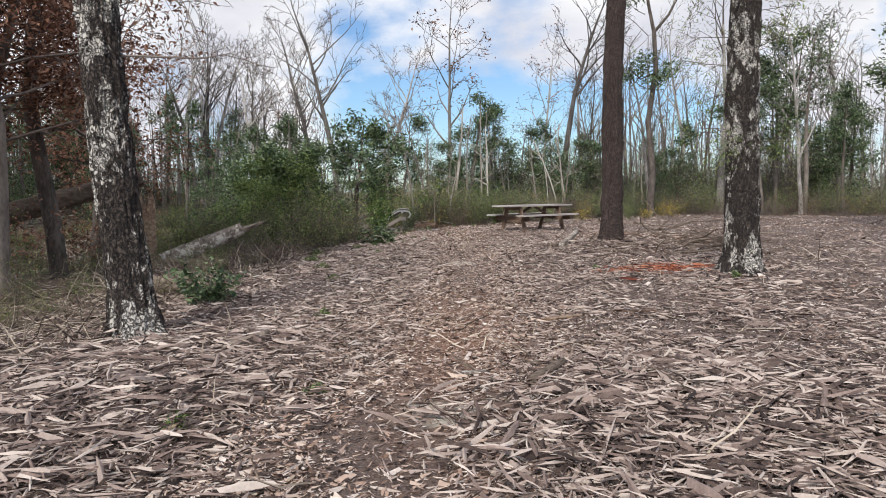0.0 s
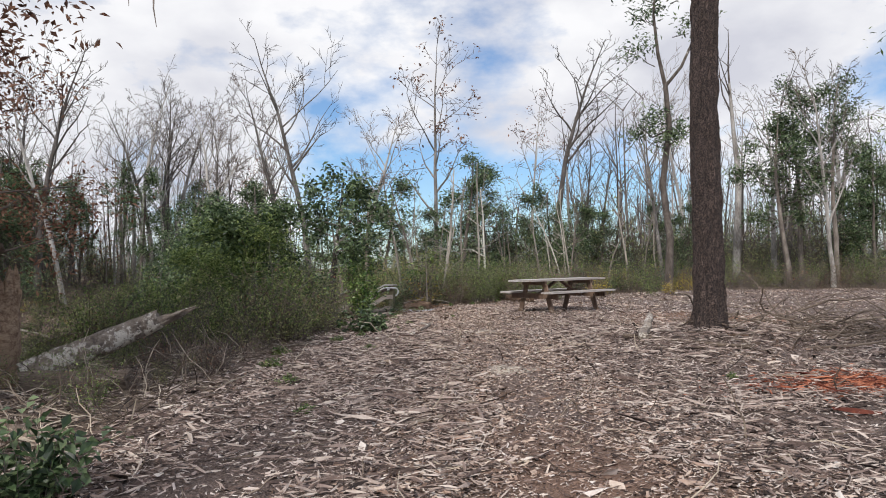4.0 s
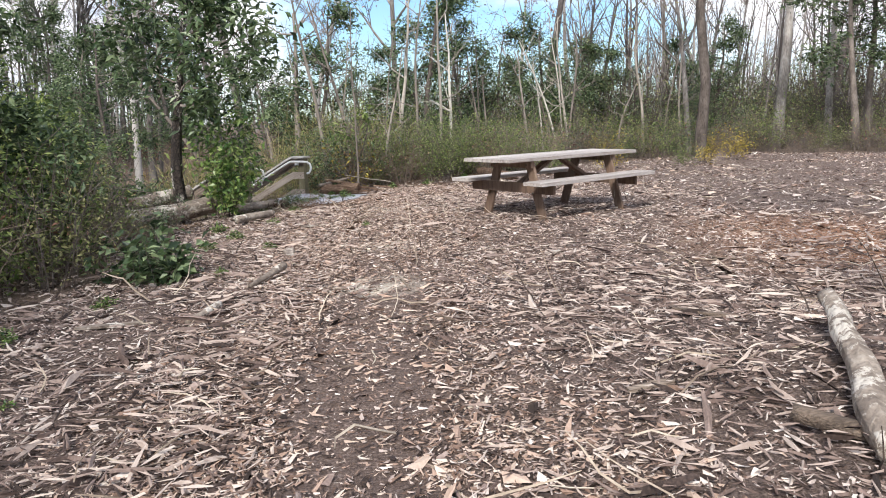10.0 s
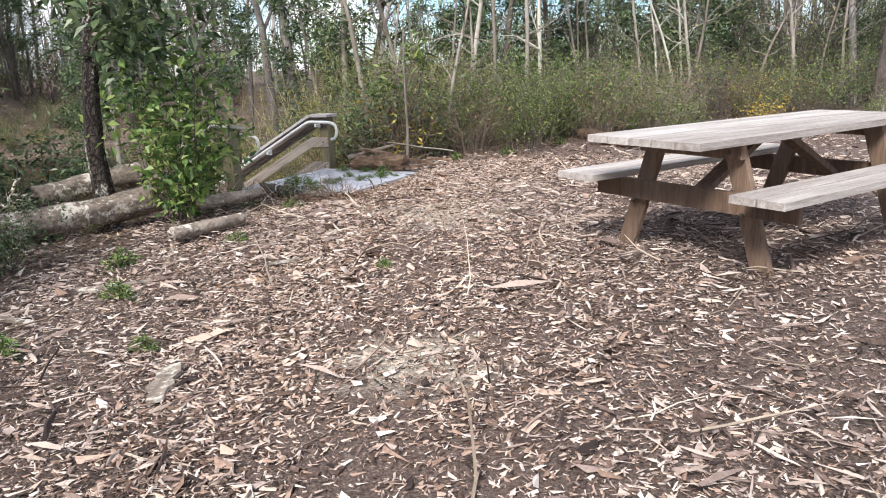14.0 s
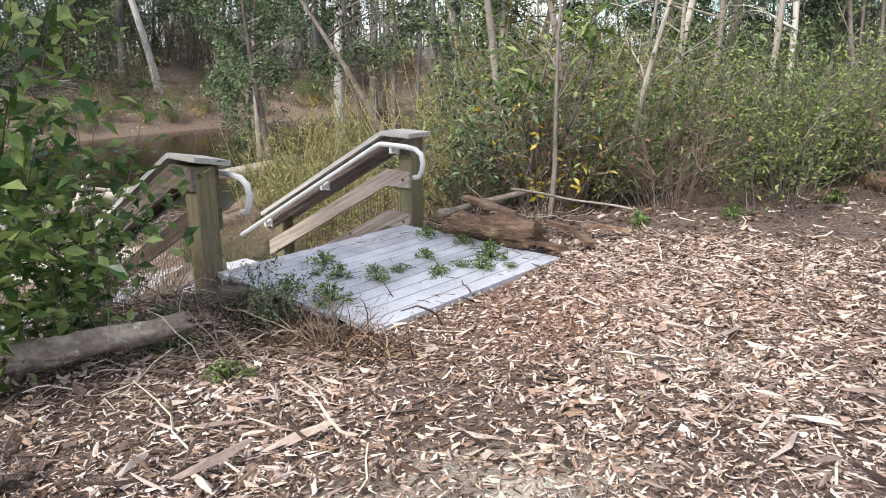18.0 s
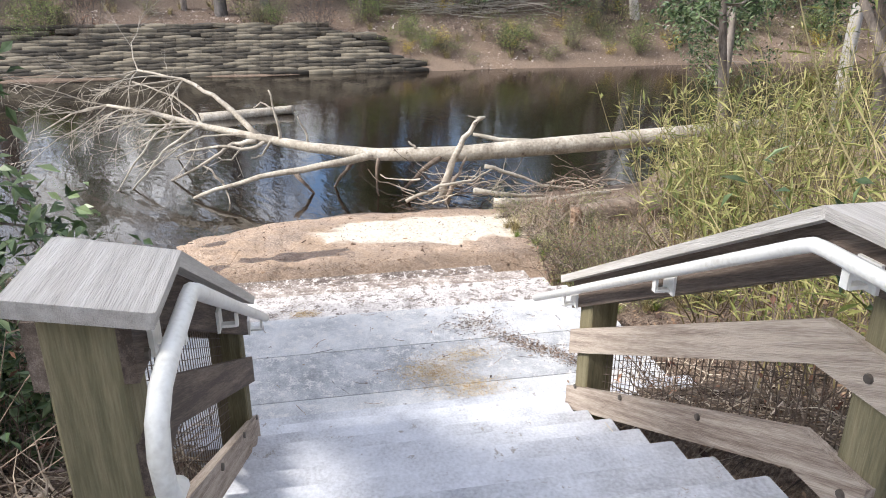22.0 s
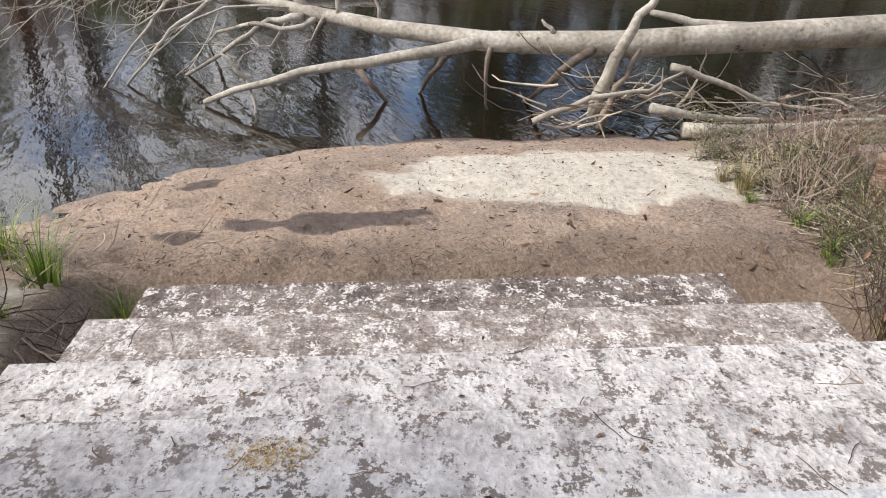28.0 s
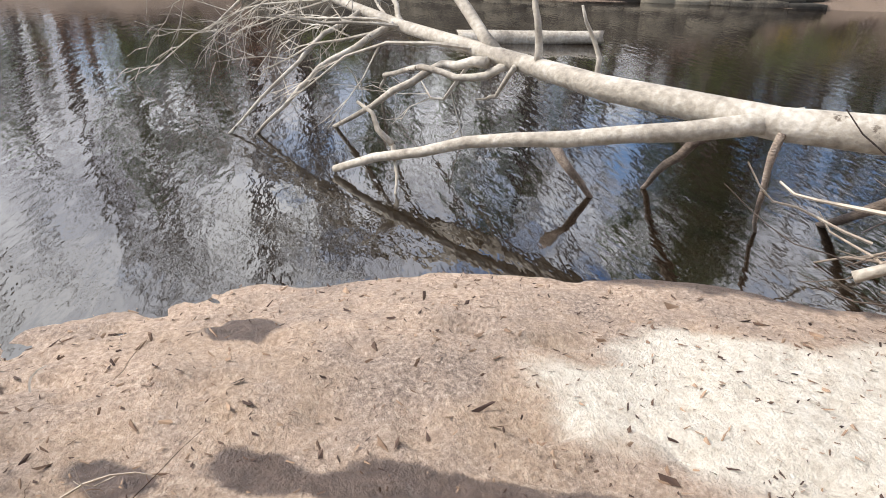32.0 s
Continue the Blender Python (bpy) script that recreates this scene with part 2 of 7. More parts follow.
M["chips_tan"] = material("tan_wood_chips", [(50, 39, 33), (106, 84, 71), (152, 125, 108), (180, 154, 137), (199, 177, 159), (219, 203, 188)], 3, 0.9, 0.3, 60, random_by="island", vary=0.5, bump_distance=0.004, spread=(0.04, 0.99))
M["chips"] = material("wood_chips", [(50, 39, 35), (100, 81, 73), (146, 125, 115), (176, 157, 147), (202, 186, 175), (228, 217, 206)], 3, 0.9, 0.3, 60, random_by="island", vary=0.5, bump_distance=0.004, spread=(0.04, 0.99))
M["plank_table"] = material("weathered_table_wood", [(136, 125, 118), (180, 171, 164), (218, 212, 207)], 3, 0.8, 0.5, 30, (0.6, 9, 9), "object", vary=0.1)
M["leg_table"] = material("table_leg_wood", [(86, 68, 56), (120, 98, 82), (150, 128, 110)], 3, 0.85, 0.5, 30, (9, 9, 0.6), "object", vary=0.1)
M["rail_wood"] = material("weathered_rail_wood", [(76, 64, 56), (128, 112, 100), (184, 170, 156)], 3, 0.85, 0.6, 30, (0.5, 12, 12), "object", vary=0.16, turn=-26.6)
M["post_wood"] = material("treated_post_wood", [(84, 80, 56), (116, 108, 82), (146, 136, 108)], 3, 0.85, 0.5, 26, (9, 9, 0.6), "object", vary=0.08)
M["deck"] = material("grey_deck_paint", [(142, 142, 146), (186, 187, 192), (212, 213, 218)], 3.2, 0.6, 0.4, 60, (1, 1, 1), "object", vary=0.08, spots=(26, 0.60, (150, 144, 140)))
M["landing"] = material("dusty_grey_boards", [(132, 133, 134), (178, 178, 179), (212, 210, 208)], 4.0, 0.75, 0.6, 80, (1, 1, 1), "object", vary=0.05, spots=(60, 0.535, (204, 200, 196)))
M["deck_sandy"] = material("sandy_deck", [(146, 139, 136), (204, 197, 192), (234, 228, 223)], 5.0, 0.85, 0.8, 34, (1, 1, 1), "object", vary=0.08, spots=(52, 0.525, (118, 108, 101)), bump_distance=0.02)
M["deck_muddy"] = material("muddy_steps", [(74, 62, 55), (128, 115, 106), (192, 182, 174)], 5.0, 0.85, 0.8, 40, (1, 1, 1), "object", vary=0.10, spots=(54, 0.53, (208, 200, 193)), bump_distance=0.02)
M["cap_wood"] = material("grey_cap_wood", [(148, 141, 134), (186, 180, 173), (212, 207, 201)], 3, 0.85, 0.6, 30, (0.5, 12, 12), "object", vary=0.08)
M["cap_slope"] = material("grey_sloping_cap_wood", [(148, 141, 134), (186, 180, 173), (212, 207, 201)], 3, 0.85, 0.6, 30, (0.5, 12, 12), "object", vary=0.08, turn=-26.6)
M["wire"] = material("rusty_wire", [(80, 66, 56), (120, 106, 94)], 8, 0.7, 0.0, 40)
M["pipe"] = material("white_pipe_paint", [(196, 192, 184), (226, 224, 218), (238, 236, 232)], 4, 0.45, 0.1, 60)
M["log"] = material("fallen_log", [(84, 72, 62), (130, 114, 100), (176, 160, 144)], 3, 0.9, 0.8, 24, (0.4, 4, 4), "object", vary=0.12, bump_distance=0.02)
M["log_pale"] = material("bleached_trunk", [(106, 97, 86), (164, 154, 139), (208, 200, 187)], 3, 0.85, 0.6, 22, (1, 1, 1), bump_distance=0.015, spots=(7, 0.60, (92, 80, 68)))
M["log_mottled"] = material("mottled_log", [(84, 74, 66), (136, 123, 111), (180, 168, 154)], 6, 0.9, 0.9, 26, (1, 1, 1), "object", vary=0.06, bump_distance=0.02, spots=(13, 0.53, (204, 196, 184)))
M["rot_wood"] = material("rotten_wood", [(62, 46, 36), (122, 96, 76), (184, 158, 132)], 5, 0.9, 0.9, 24, (0.7, 3, 3), "object", vary=0.1, bump_distance=0.02)
M["bag"] = material("sandbag", [(46, 42, 36), (80, 73, 63), (126, 117, 101)], 3, 0.95, 0.6, 30, random_by="object", vary=0.22)
M["root"] = material("dry_roots", [(62, 51, 44), (112, 97, 84), (168, 152, 134), (212, 198, 178)], 3, 0.9, 0.0, 20, random_by="island", vary=0.45, spread=(0.1, 0.95))
M["needles"] = material("rusty_needles", [(92, 42, 28), (142, 74, 50), (182, 114, 84)], 3, 0.85, 0.0, 20, random_by="island", vary=0.4)
M["iron"] = material("bolt", [(90, 84, 78), (120, 112, 104)], 8, 0.6, 0.1, 40, metal=0.8)


# ---- mesh helpers ----
class Geo:
    def __init__(self):
        self.v, self.f = [], []

    def box(self, m, sx, sy, sz, taper=1.0):
        """A box centred on the pose m, its +z face scaled by taper."""
        n = len(self.v)
        for z in (-0.5, 0.5):
            k = taper if z > 0 else 1.0
            for x, y in ((-0.5, -0.5), (0.5, -0.5), (0.5, 0.5), (-0.5, 0.5)):
                self.v.append(tuple(m @ Vector((x * sx * k, y * sy * k, z * sz))))
        for q in ((3, 2, 1, 0), (4, 5, 6, 7), (0, 1, 5, 4), (1, 2, 6, 5), (2, 3, 7, 6), (3, 0, 4, 7)):
            self.f.append(tuple(n + i for i in q))
        return self

    def prism(self, outline, m, depth):
        """An outline in the local xy plane, pushed depth along local z, both ways by half."""
        n, k = len(self.v), len(outline)
        for z in (-depth / 2, depth / 2):
            for x, y in outline:
                self.v.append(tuple(m @ Vector((x, y, z))))
        self.f.append(tuple(n + i for i in reversed(range(k))))
        self.f.append(tuple(n + k + i for i in range(k)))
        for i in range(k):
            j = (i + 1) % k
            self.f.append((n + i, n + j, n + k + j, n + k + i))
        return self

    def tube(self, pts, radii, sides=6, cap=True, wobble=0.0, rng=random):
        n = len(self.v)
        pts = [Vector(p) for p in pts]
        side = None
        for i, p in enumerate(pts):
            d = (pts[min(i + 1, len(pts) - 1)] - pts[max(i - 1, 0)]).normalized()
            if side is None:
                side = d.orthogonal().normalized()
            else:
                side = (side - d * side.dot(d))
                side = side.normalized() if side.length > 1e-5 else d.orthogonal().normalized()
            up = d.cross(side)
            for s in range(sides):
                a = 2 * math.pi * s / sides
                r = radii[i] * (1 + (rng.random() - 0.5) * wobble)
                self.v.append(tuple(p + (side * math.cos(a) + up * math.sin(a)) * r))
        for i in range(len(pts) - 1):
            for s in range(sides):
                a, b = n + i * sides + s, n + i * sides + (s + 1) % sides
                self.f.append((a, b, b + sides, a + sides))
        if cap:
            self.f.append(tuple(n + s for s in reversed(range(sides))))
            e = n + (len(pts) - 1) * sides
            self.f.append(tuple(e + s for s in range(sides)))
        return self

    def leaf(self, p, d, up, length, width):
        """A leaf of two bent halves."""
        n = len(self.v)
        side = d.cross(up)
        side = side.normalized() * width / 2 if side.length > 1e-4 else Vector((width / 2, 0, 0))
        mid = p + d * length * 0.5
        lift = side.cross(d).normalized() * width * 0.18
        self.v += [tuple(p), tuple(mid + side + lift), tuple(p + d * length - lift), tuple(mid - side + lift)]
        self.f += [(n, n + 1, n + 2), (n, n + 2, n + 3)]
        return self

    def mesh(self, name, mat, smooth=False):
        me = bpy.data.meshes.new(name)
        me.from_pydata(self.v, [], self.f)
        me.materials.append(mat)
        if smooth:
            me.polygons.foreach_set("use_smooth", [True] * len(me.polygons))
        return me


def part(name, geo, mat, parent=None, label="", smooth=False, m=None):
    ob = new(name, geo.mesh(name, mat, smooth) if isinstance(geo, Geo) else geo)
    if parent is not None:
        ob.parent = parent
    if m is not None:
        ob.matrix_basis = m
    if label:
        ob["label"] = label
    return ob


def thing(name, label, category, m=None, group="", kind=""):
    ob = new(name)
    ob.empty_display_size = 0.2
    if m is not None:
        ob.matrix_basis = m
    return tagged(ob, label, category, group, kind)


def bevelled(sx, sy, sz, bevel=0.006, m=None):
    """A plank with rounded edges, as a Geo."""
    g = Geo()
    b = bevel
    out = [(-sx / 2 + b, -sy / 2), (sx / 2 - b, -sy / 2), (sx / 2, -sy / 2 + b), (sx / 2, sy / 2 - b), (sx / 2 - b, sy / 2), (-sx / 2 + b, sy / 2), (-sx / 2, sy / 2 - b), (-sx / 2, -sy / 2 + b)]
    return g.prism(out, m or Matrix(), sz)


# ---- plan: the landing stairs run along u (to the river), v is to their right ----
YAW = 66.0
U = Vector((-math.sin(radians(YAW)), math.cos(radians(YAW)), 0))
V = Vector((math.cos(radians(YAW)), math.sin(radians(YAW)), 0))
O = Vector((-1.6, 30.68, 0))
STAIR = Matrix(((U.x, -V.x, 0, O.x), (U.y, -V.y, 0, O.y), (0, 0, 1, 0), (0, 0, 0, 1)))  # local x = u, local y = -v
WATER = -2.40


def at_uv(u, v, z=0.0):
    return O + U * u + V * v + Vector((0, 0, z))


def to_uv(x, y):
    dx, dy = x - O.x, y - O.y
    return dx * U.x + dy * U.y, dx * V.x + dy * V.y


def step(a, b, x):
    t = min(1.0, max(0.0, (x - a) / (b - a)))
    return t * t * (3 - 2 * t)


def ramp(x, pts):
    if x <= pts[0][0]:
        return pts[0][1]
    for (a, ya), (b, yb) in zip(pts, pts[1:]):
        if x <= b:
            return ya + (yb - ya) * (x - a) / (b - a)
    return pts[-1][1]


PROFILE = [(-3.0, 0.0), (-2.0, -0.07), (0.0, -0.16), (3.0, -1.55), (5.0, -1.85), (7.0, -2.14), (8.6, -2.22), (10.1, -2.41), (12, -2.9), (15, -3.4), (24, -3.4), (28.3, -2.42), (31, -1.1), (36, 0.4), (50, 0.7)]


def bank_shift(v):
    return 0.9 * step(1.4, 3.2, v) + 4.0 * step(4.2, 8.0, v) + ramp(v, [(-14, -3.6), (-7, -3.0), (-5, -2.3), (-4, -1.45), (-3.2, -0.6), (-2.3, 0.0)])


def height(x, y):
    u, v = to_uv(x, y)
    su = bank_shift(v)
    if su < 0:
        su *= step(4.5, 8.0, u)
    w = u - su * (1 - step(10, 18, u)) if u > -2 else u
    z = ramp(w, PROFILE)
    if w < 2:
        z += 0.33 * math.exp(-((x - 4.0) ** 2 + (y - 16.9) ** 2) / 3.2)
        z += 0.12 * math.exp(-((x - 4.9) ** 2 + (y - 11.7) ** 2) / 2.5)
        z += 0.05 * noise.noise((x * 0.5, y * 0.5, 0)) + 0.025 * noise.noise((x * 1.7, y * 1.7, 3))
        z += 0.12 * math.exp(-((x - 1.8) ** 2 / 1.2 + (y - 4.4) ** 2 / 1.2)) + 0.10 * math.exp(-((x + 2.5) ** 2 / 0.9 + (y - 4.7) ** 2 / 1.6))
        z += 0.14 * math.exp(-((x - 3.2) ** 2 + (y - 24.5) ** 2) / 9.0)
        if -4 < x < 14 and y < 30:
            z += 0.06 * max(0, noise.noise((x * 1.1, y * 0.9, 12))) * step(0.5, 1.5, abs(x - 0.2))
    else:
        z += 0.05 * noise.noise((x * 0.9, y * 0.9, 5)) * step(2, 3, w) + 0.02 * noise.noise((x * 4, y * 4, 5)) * (1 - 0.7 * step(8.9, 9.5, u))
        if 6.8 < u < 10.5:
            z -= (1 - 0.85 * step(8.9, 9.5, u)) * (0.075 * max(0, noise.noise((x * 5.5, y * 5.5, 1)) - 0.22) * 2 - 0.014 * noise.noise((x * 15, y * 15, 4)) - 0.03 * noise.noise((x * 2.2, y * 2.2, 8)))
    z += 0.42 * math.exp(-((u - 6.0) ** 2 / 0.9 + (v + 4.7) ** 2 / 1.6))
    if -2.4 < u < 7.2 and -3.3 < v < 1.6:  # room under the deck and the steps
        inside = (1 - step(0.02, 0.35, v)) * step(-2.4, -2.05, v) if u < 2.6 else (1 - step(1.2, 1.55, v)) * step(-3.3, -2.95, v)
        z -= 0.26 * inside * step(-1.70, -1.55, u) * (1 - step(6.75, 7.1, u))
    return z


# ---- ground: one sheet from the clearing to the horizon ----
def axis(lo, hi, fine, far, extra=()):
    a = list(np.arange(lo, hi, fine))
    for e0, e1 in extra:
        a = [q for q in a if not e0 <= q <= e1] + list(np.arange(e0, e1, fine / 3))
    a.sort()
    x, d = hi, fine
    right = []
    while x < far:
        right.append(x)
        d = min(d * 1.22, 300)
        x += d
    x, d, left = lo, fine, []
    while x > -far:
        d = min(d * 1.22, 300)
        x -= d
        left.append(x)
    return left[::-1] + a + right


def ground_material():
    m = bpy.data.materials.new("ground_cover")
    m.use_nodes = True
    t = m.node_tree
    b = t.nodes["Principled BSDF"]
    b.inputs["Roughness"].default_value = 0.95
    geo = t.nodes.new("ShaderNodeNewGeometry")
    zone = t.nodes.new("ShaderNodeVertexColor")
    zone.layer_name = "zone"
    sep = t.nodes.new("ShaderNodeSeparateColor")
    t.links.new(zone.outputs["Color"], sep.inputs["Color"])

    def noise_ramp(scale, cols, spread=(0.32, 0.68), rough=0.7, detail=8):
        n = t.nodes.new("ShaderNodeTexNoise")
        n.inputs["Scale"].default_value, n.inputs["Detail"].default_value, n.inputs["Roughness"].default_value = scale, detail, rough
        t.links.new(geo.outputs["Position"], n.inputs["Vector"])
        r = t.nodes.new("ShaderNodeValToRGB")
        while len(r.color_ramp.elements) < len(cols):
            r.color_ramp.elements.new(0.5)
        for i, c in enumerate(cols):
            r.color_ramp.elements[i].position = spread[0] + (spread[1] - spread[0]) * i / (len(cols) - 1)
            r.color_ramp.elements[i].color = lin(c)
        t.links.new(n.outputs["Fac"], r.inputs["Fac"])
        return r.outputs["Color"], n.outputs["Fac"]

    def mix(f, a, c):
        x = t.nodes.new("ShaderNodeMix")
        x.data_type = "RGBA"
        t.links.new(f, x.inputs[0])
        t.links.new(a, x.inputs[6])
        t.links.new(c, x.inputs[7])
        return x.outputs[2]

    mulch_a, f1 = noise_ramp(95, [(40, 31, 27), (98, 80, 71), (168, 148, 136)], (0.3, 0.68))
    mulch_b, f2 = noise_ramp(60, [(38, 30, 26), (106, 88, 79), (190, 171, 158)], (0.32, 0.66))
    big, fb = noise_ramp(0.5, [(0, 0, 0), (255, 255, 255)], (0.4, 0.6))
    mulch = mix(fb, mulch_a, mulch_b)
    litter, _ = noise_ramp(44, [(52, 41, 35), (106, 88, 74), (166, 147, 128)], (0.36, 0.64), 0.8, 10)
    sand_a, fs = noise_ramp(36, [(128, 106, 90), (188, 162, 139), (220, 199, 178)], (0.36, 0.64), 0.8, 10)
    sand_b, _ = noise_ramp(46, [(96, 82, 72), (156, 136, 120), (206, 186, 167)], (0.37, 0.63), 0.8, 10)
    tan_a, _ = noise_ramp(30, [(128, 104, 82), (184, 155, 126), (214, 190, 163)], (0.36, 0.64), 0.78, 10)
    _, fl = noise_ramp(1.3, [(0, 0, 0), (255, 255, 255)], (0.4, 0.6))
    soft = t.nodes.new("ShaderNodeMapRange")
    soft.inputs["From Min"].default_value, soft.inputs["From Max"].default_value = 0.42, 0.60
    t.links.new(fl, soft.inputs["Value"])
    sand = mix(soft.outputs["Result"], sand_a, sand_b)
    _, fw = noise_ramp(0.8, [(0, 0, 0), (255, 255, 255)], (0.4, 0.6), 0.6, 6)
    warm = t.nodes.new("ShaderNodeMapRange")
    warm.inputs["From Min"].default_value, warm.inputs["From Max"].default_value = 0.53, 0.70
    t.links.new(fw, warm.inputs["Value"])
    sand = mix(warm.outputs["Result"], sand, tan_a)
    dry, _ = noise_ramp(24, [(170, 154, 134), (212, 199, 180), (230, 220, 203)], (0.28, 0.6))
    wet, _ = noise_ramp(20, [(78, 65, 57), (104, 88, 78), (122, 104, 92)])
    tone_ = t.nodes.new("ShaderNodeVertexColor")
    tone_.layer_name = "tone"
    sp2 = t.nodes.new("ShaderNodeSeparateColor")
    t.links.new(tone_.outputs["Color"], sp2.inputs["Color"])
    trod, _ = noise_ramp(80, [(62, 49, 43), (116, 97, 87), (172, 152, 141)], (0.3, 0.7))
    orange, _ = noise_ramp(50, [(118, 78, 56), (172, 126, 96), (214, 178, 146)], (0.34, 0.66))
    rust, _ = noise_ramp(60, [(92, 40, 24), (138, 66, 42), (166, 96, 66)])
    mulch = mix(sp2.outputs["Red"], mulch, trod)
    mulch = mix(sp2.outputs["Blue"], mulch, orange)
    mulch = mix(sp2.outputs["Green"], mulch, rust)
    edge = t.nodes.new("ShaderNodeTexNoise")
    edge.inputs["Scale"].default_value, edge.inputs["Detail"].default_value, edge.inputs["Roughness"].default_value = 7.0, 9, 0.72
    t.links.new(geo.outputs["Position"], edge.inputs["Vector"])

    def ragged(value, width=0.34, push=1.0):
        """Breaks up the soft border of a zone with noise."""
        a = t.nodes.new("ShaderNodeMath")
        a.operation = "SUBTRACT"
        a.inputs[1].default_value = 0.5
        t.links.new(edge.outputs["Fac"], a.inputs[0])
        c = t.nodes.new("ShaderNodeMath")
        c.operation = "MULTIPLY_ADD"
        c.inputs[1].default_value = push
        t.links.new(a.outputs[0], c.inputs[0])
        t.links.new(value, c.inputs[2])
        r = t.nodes.new("ShaderNodeMapRange")
        r.inputs["From Min"].default_value, r.inputs["From Max"].default_value = 0.5 - width, 0.5 + width
        t.links.new(c.outputs[0], r.inputs["Value"])
        return r.outputs["Result"]

    col = mix(sep.outputs["Red"], litter, mulch)
    col = mix(sep.outputs["Green"], col, sand)
    col = mix(ragged(sep.outputs["Blue"]), col, dry)
    alpha = zone.outputs["Alpha"]
    inv = t.nodes.new("ShaderNodeMath")
    inv.operation = "SUBTRACT"
    inv.inputs[0].default_value = 1.0
    t.links.new(alpha, inv.inputs[1])
    damp = ragged(inv.outputs[0], 0.16, 1.5)
    col = mix(damp, col, wet)
    gloss = t.nodes.new("ShaderNodeMapRange")
    gloss.inputs["From Min"].default_value, gloss.inputs["From Max"].default_value = 0.45, 1.0
    gloss.inputs["To Min"].default_value, gloss.inputs["To Max"].default_value = 0.95, 0.35
    t.links.new(damp, gloss.inputs["Value"])
    t.links.new(gloss.outputs["Result"], b.inputs["Roughness"])
    t.links.new(col, b.inputs["Base Color"])
    bp = t.nodes.new("ShaderNodeBump")
    bp.inputs["Strength"].default_value, bp.inputs["Distance"].default_value = 0.9, 0.03
    _, f3 = noise_ramp(11, [(0, 0, 0), (255, 255, 255)], (0.3, 0.7), 0.75, 10)
    both = t.nodes.new("ShaderNodeMath")
    both.operation = "ADD"
    t.links.new(f2, both.inputs[0])
    t.links.new(f3, both.inputs[1])
    t.links.new(both.outputs[0], bp.inputs["Height"])
    t.links.new(bp.outputs["Normal"], b.inputs["Normal"])
    return m


def blob(u, v, cu, cv, ru, rv, edge=0.25, wob=0.25):
    d = math.hypot((u - cu) / ru, (v - cv) / rv) + wob * noise.noise((u * 1.6, v * 1.6, 8)) + 0.12 * noise.noise((u * 5, v * 5, 2))
    return 1 - step(1 - edge, 1 + edge * 0.3, d)


def in_clearing(x, y):
    """1 on the mulched clearing, 0 in the undergrowth."""
    left = -2.2 - 1.3 * step(16, 6, y) * 1.2
    left = ramp(y, [(-5, -9.0), (5, -5.5), (10, -3.6), (16, -2.9), (21, -2.2), (25, -2.6), (29, -2.3), (31.2, -1.0)])
    top = ramp(x, [(-2.5, 31.0), (-1, 31.3), (1.5, 32.3), (3.5, 33.6), (7, 37), (13, 40), (20, 37), (28, 34), (36, 30)])
    e = 0.5 * noise.noise((x * 0.6, y * 0.6, 1))
    return step(left - 0.5 + e, left + 0.3 + e, x) * (1 - step(top - 0.3 + e, top + 0.5 + e, y)) * (1 - step(24, 36, x))


def zones(x, y):
    u, v = to_uv(x, y)
    mulch = in_clearing(x, y)
    sand = step(5.6, 6.9, u - 0.8 * bank_shift(v)) * (1 - step(12, 14, u)) * (1 - 0.75 * step(1.2, 2.2, v)) + step(26, 28.6, u) * (1 - step(30, 34, u)) * max(0, 0.15 + 0.5 * noise.noise((x * 0.5, y * 0.5, 2)))
    sand += 0.8 * blob(u, v, 6.2, -4.6, 1.2, 1.3)
    sand *= 1 - 0.3 * step(26, 28, u)
    sand *= 1 - 0.8 * step(30.5, 32.5, u)
    if 6 < u < 8:
        sand *= 1 - 0.6 * (1 - step(7.15, 7.75, u + 0.3 * noise.noise((v * 2, u * 2, 4))))
    if u < 20:
        sand *= 1 - 0.9 * step(-6.5, -9.0, v)
    dry = blob(u, v, 8.72, 0.5, 0.85, 2.1) * (u > 4)
    dry += 1.1 * blob(u, v, 6.3, -4.3, 0.9, 1.1) * max(0, 0.75 + 1.4 * noise.noise((u * 3.5, v * 3.5, 3)))
    for cx, cy, r in ((0.5, 26.1, 1.1), (0.55, 22.4, 0.5), (0.4, 20.4, 0.6), (-0.1, 4.7, 0.35), (0.9, 28.1, 0.5), (0.3, 14.7, 0.5)):
        dry += 1.9 * max(0, 1 - math.hypot((x - cx) / 1.2, y - cy) / r) * max(0, 0.55 + noise.noise((x * 5, y * 5, 4)))
    mud = max(blob(u, v, cu, cv, ru, rv, 0.5, 0.5) for cu, cv, ru, rv in ((7.78, -2.35, 0.15, 0.24), (7.74, -1.95, 0.22, 0.26), (7.82, -1.5, 0.18, 0.26), (7.92, -1.15, 0.11, 0.2), (8.75, -3.0, 0.14, 0.22), (7.62, -2.85, 0.09, 0.2), (7.77, -1.75, 0.13, 0.85), (7.86, -1.7, 0.12, 0.5))) if 7 < u < 9.5 else 0.0
    mud = max(mud, (step(9.75, 10.1, u) if u < 14 and v < 2 else 0.0) * 0.75)
    return min(1, mulch), min(1, max(0, sand)), min(1, max(0, dry)), 1 - mud


def path_line(y):
    return ramp(y, [(-1, -0.35), (4, -0.3), (8, 0.15), (13, 0.45), (18, 0.55), (23, 0.5), (26, 0.3), (29, -0.4)])


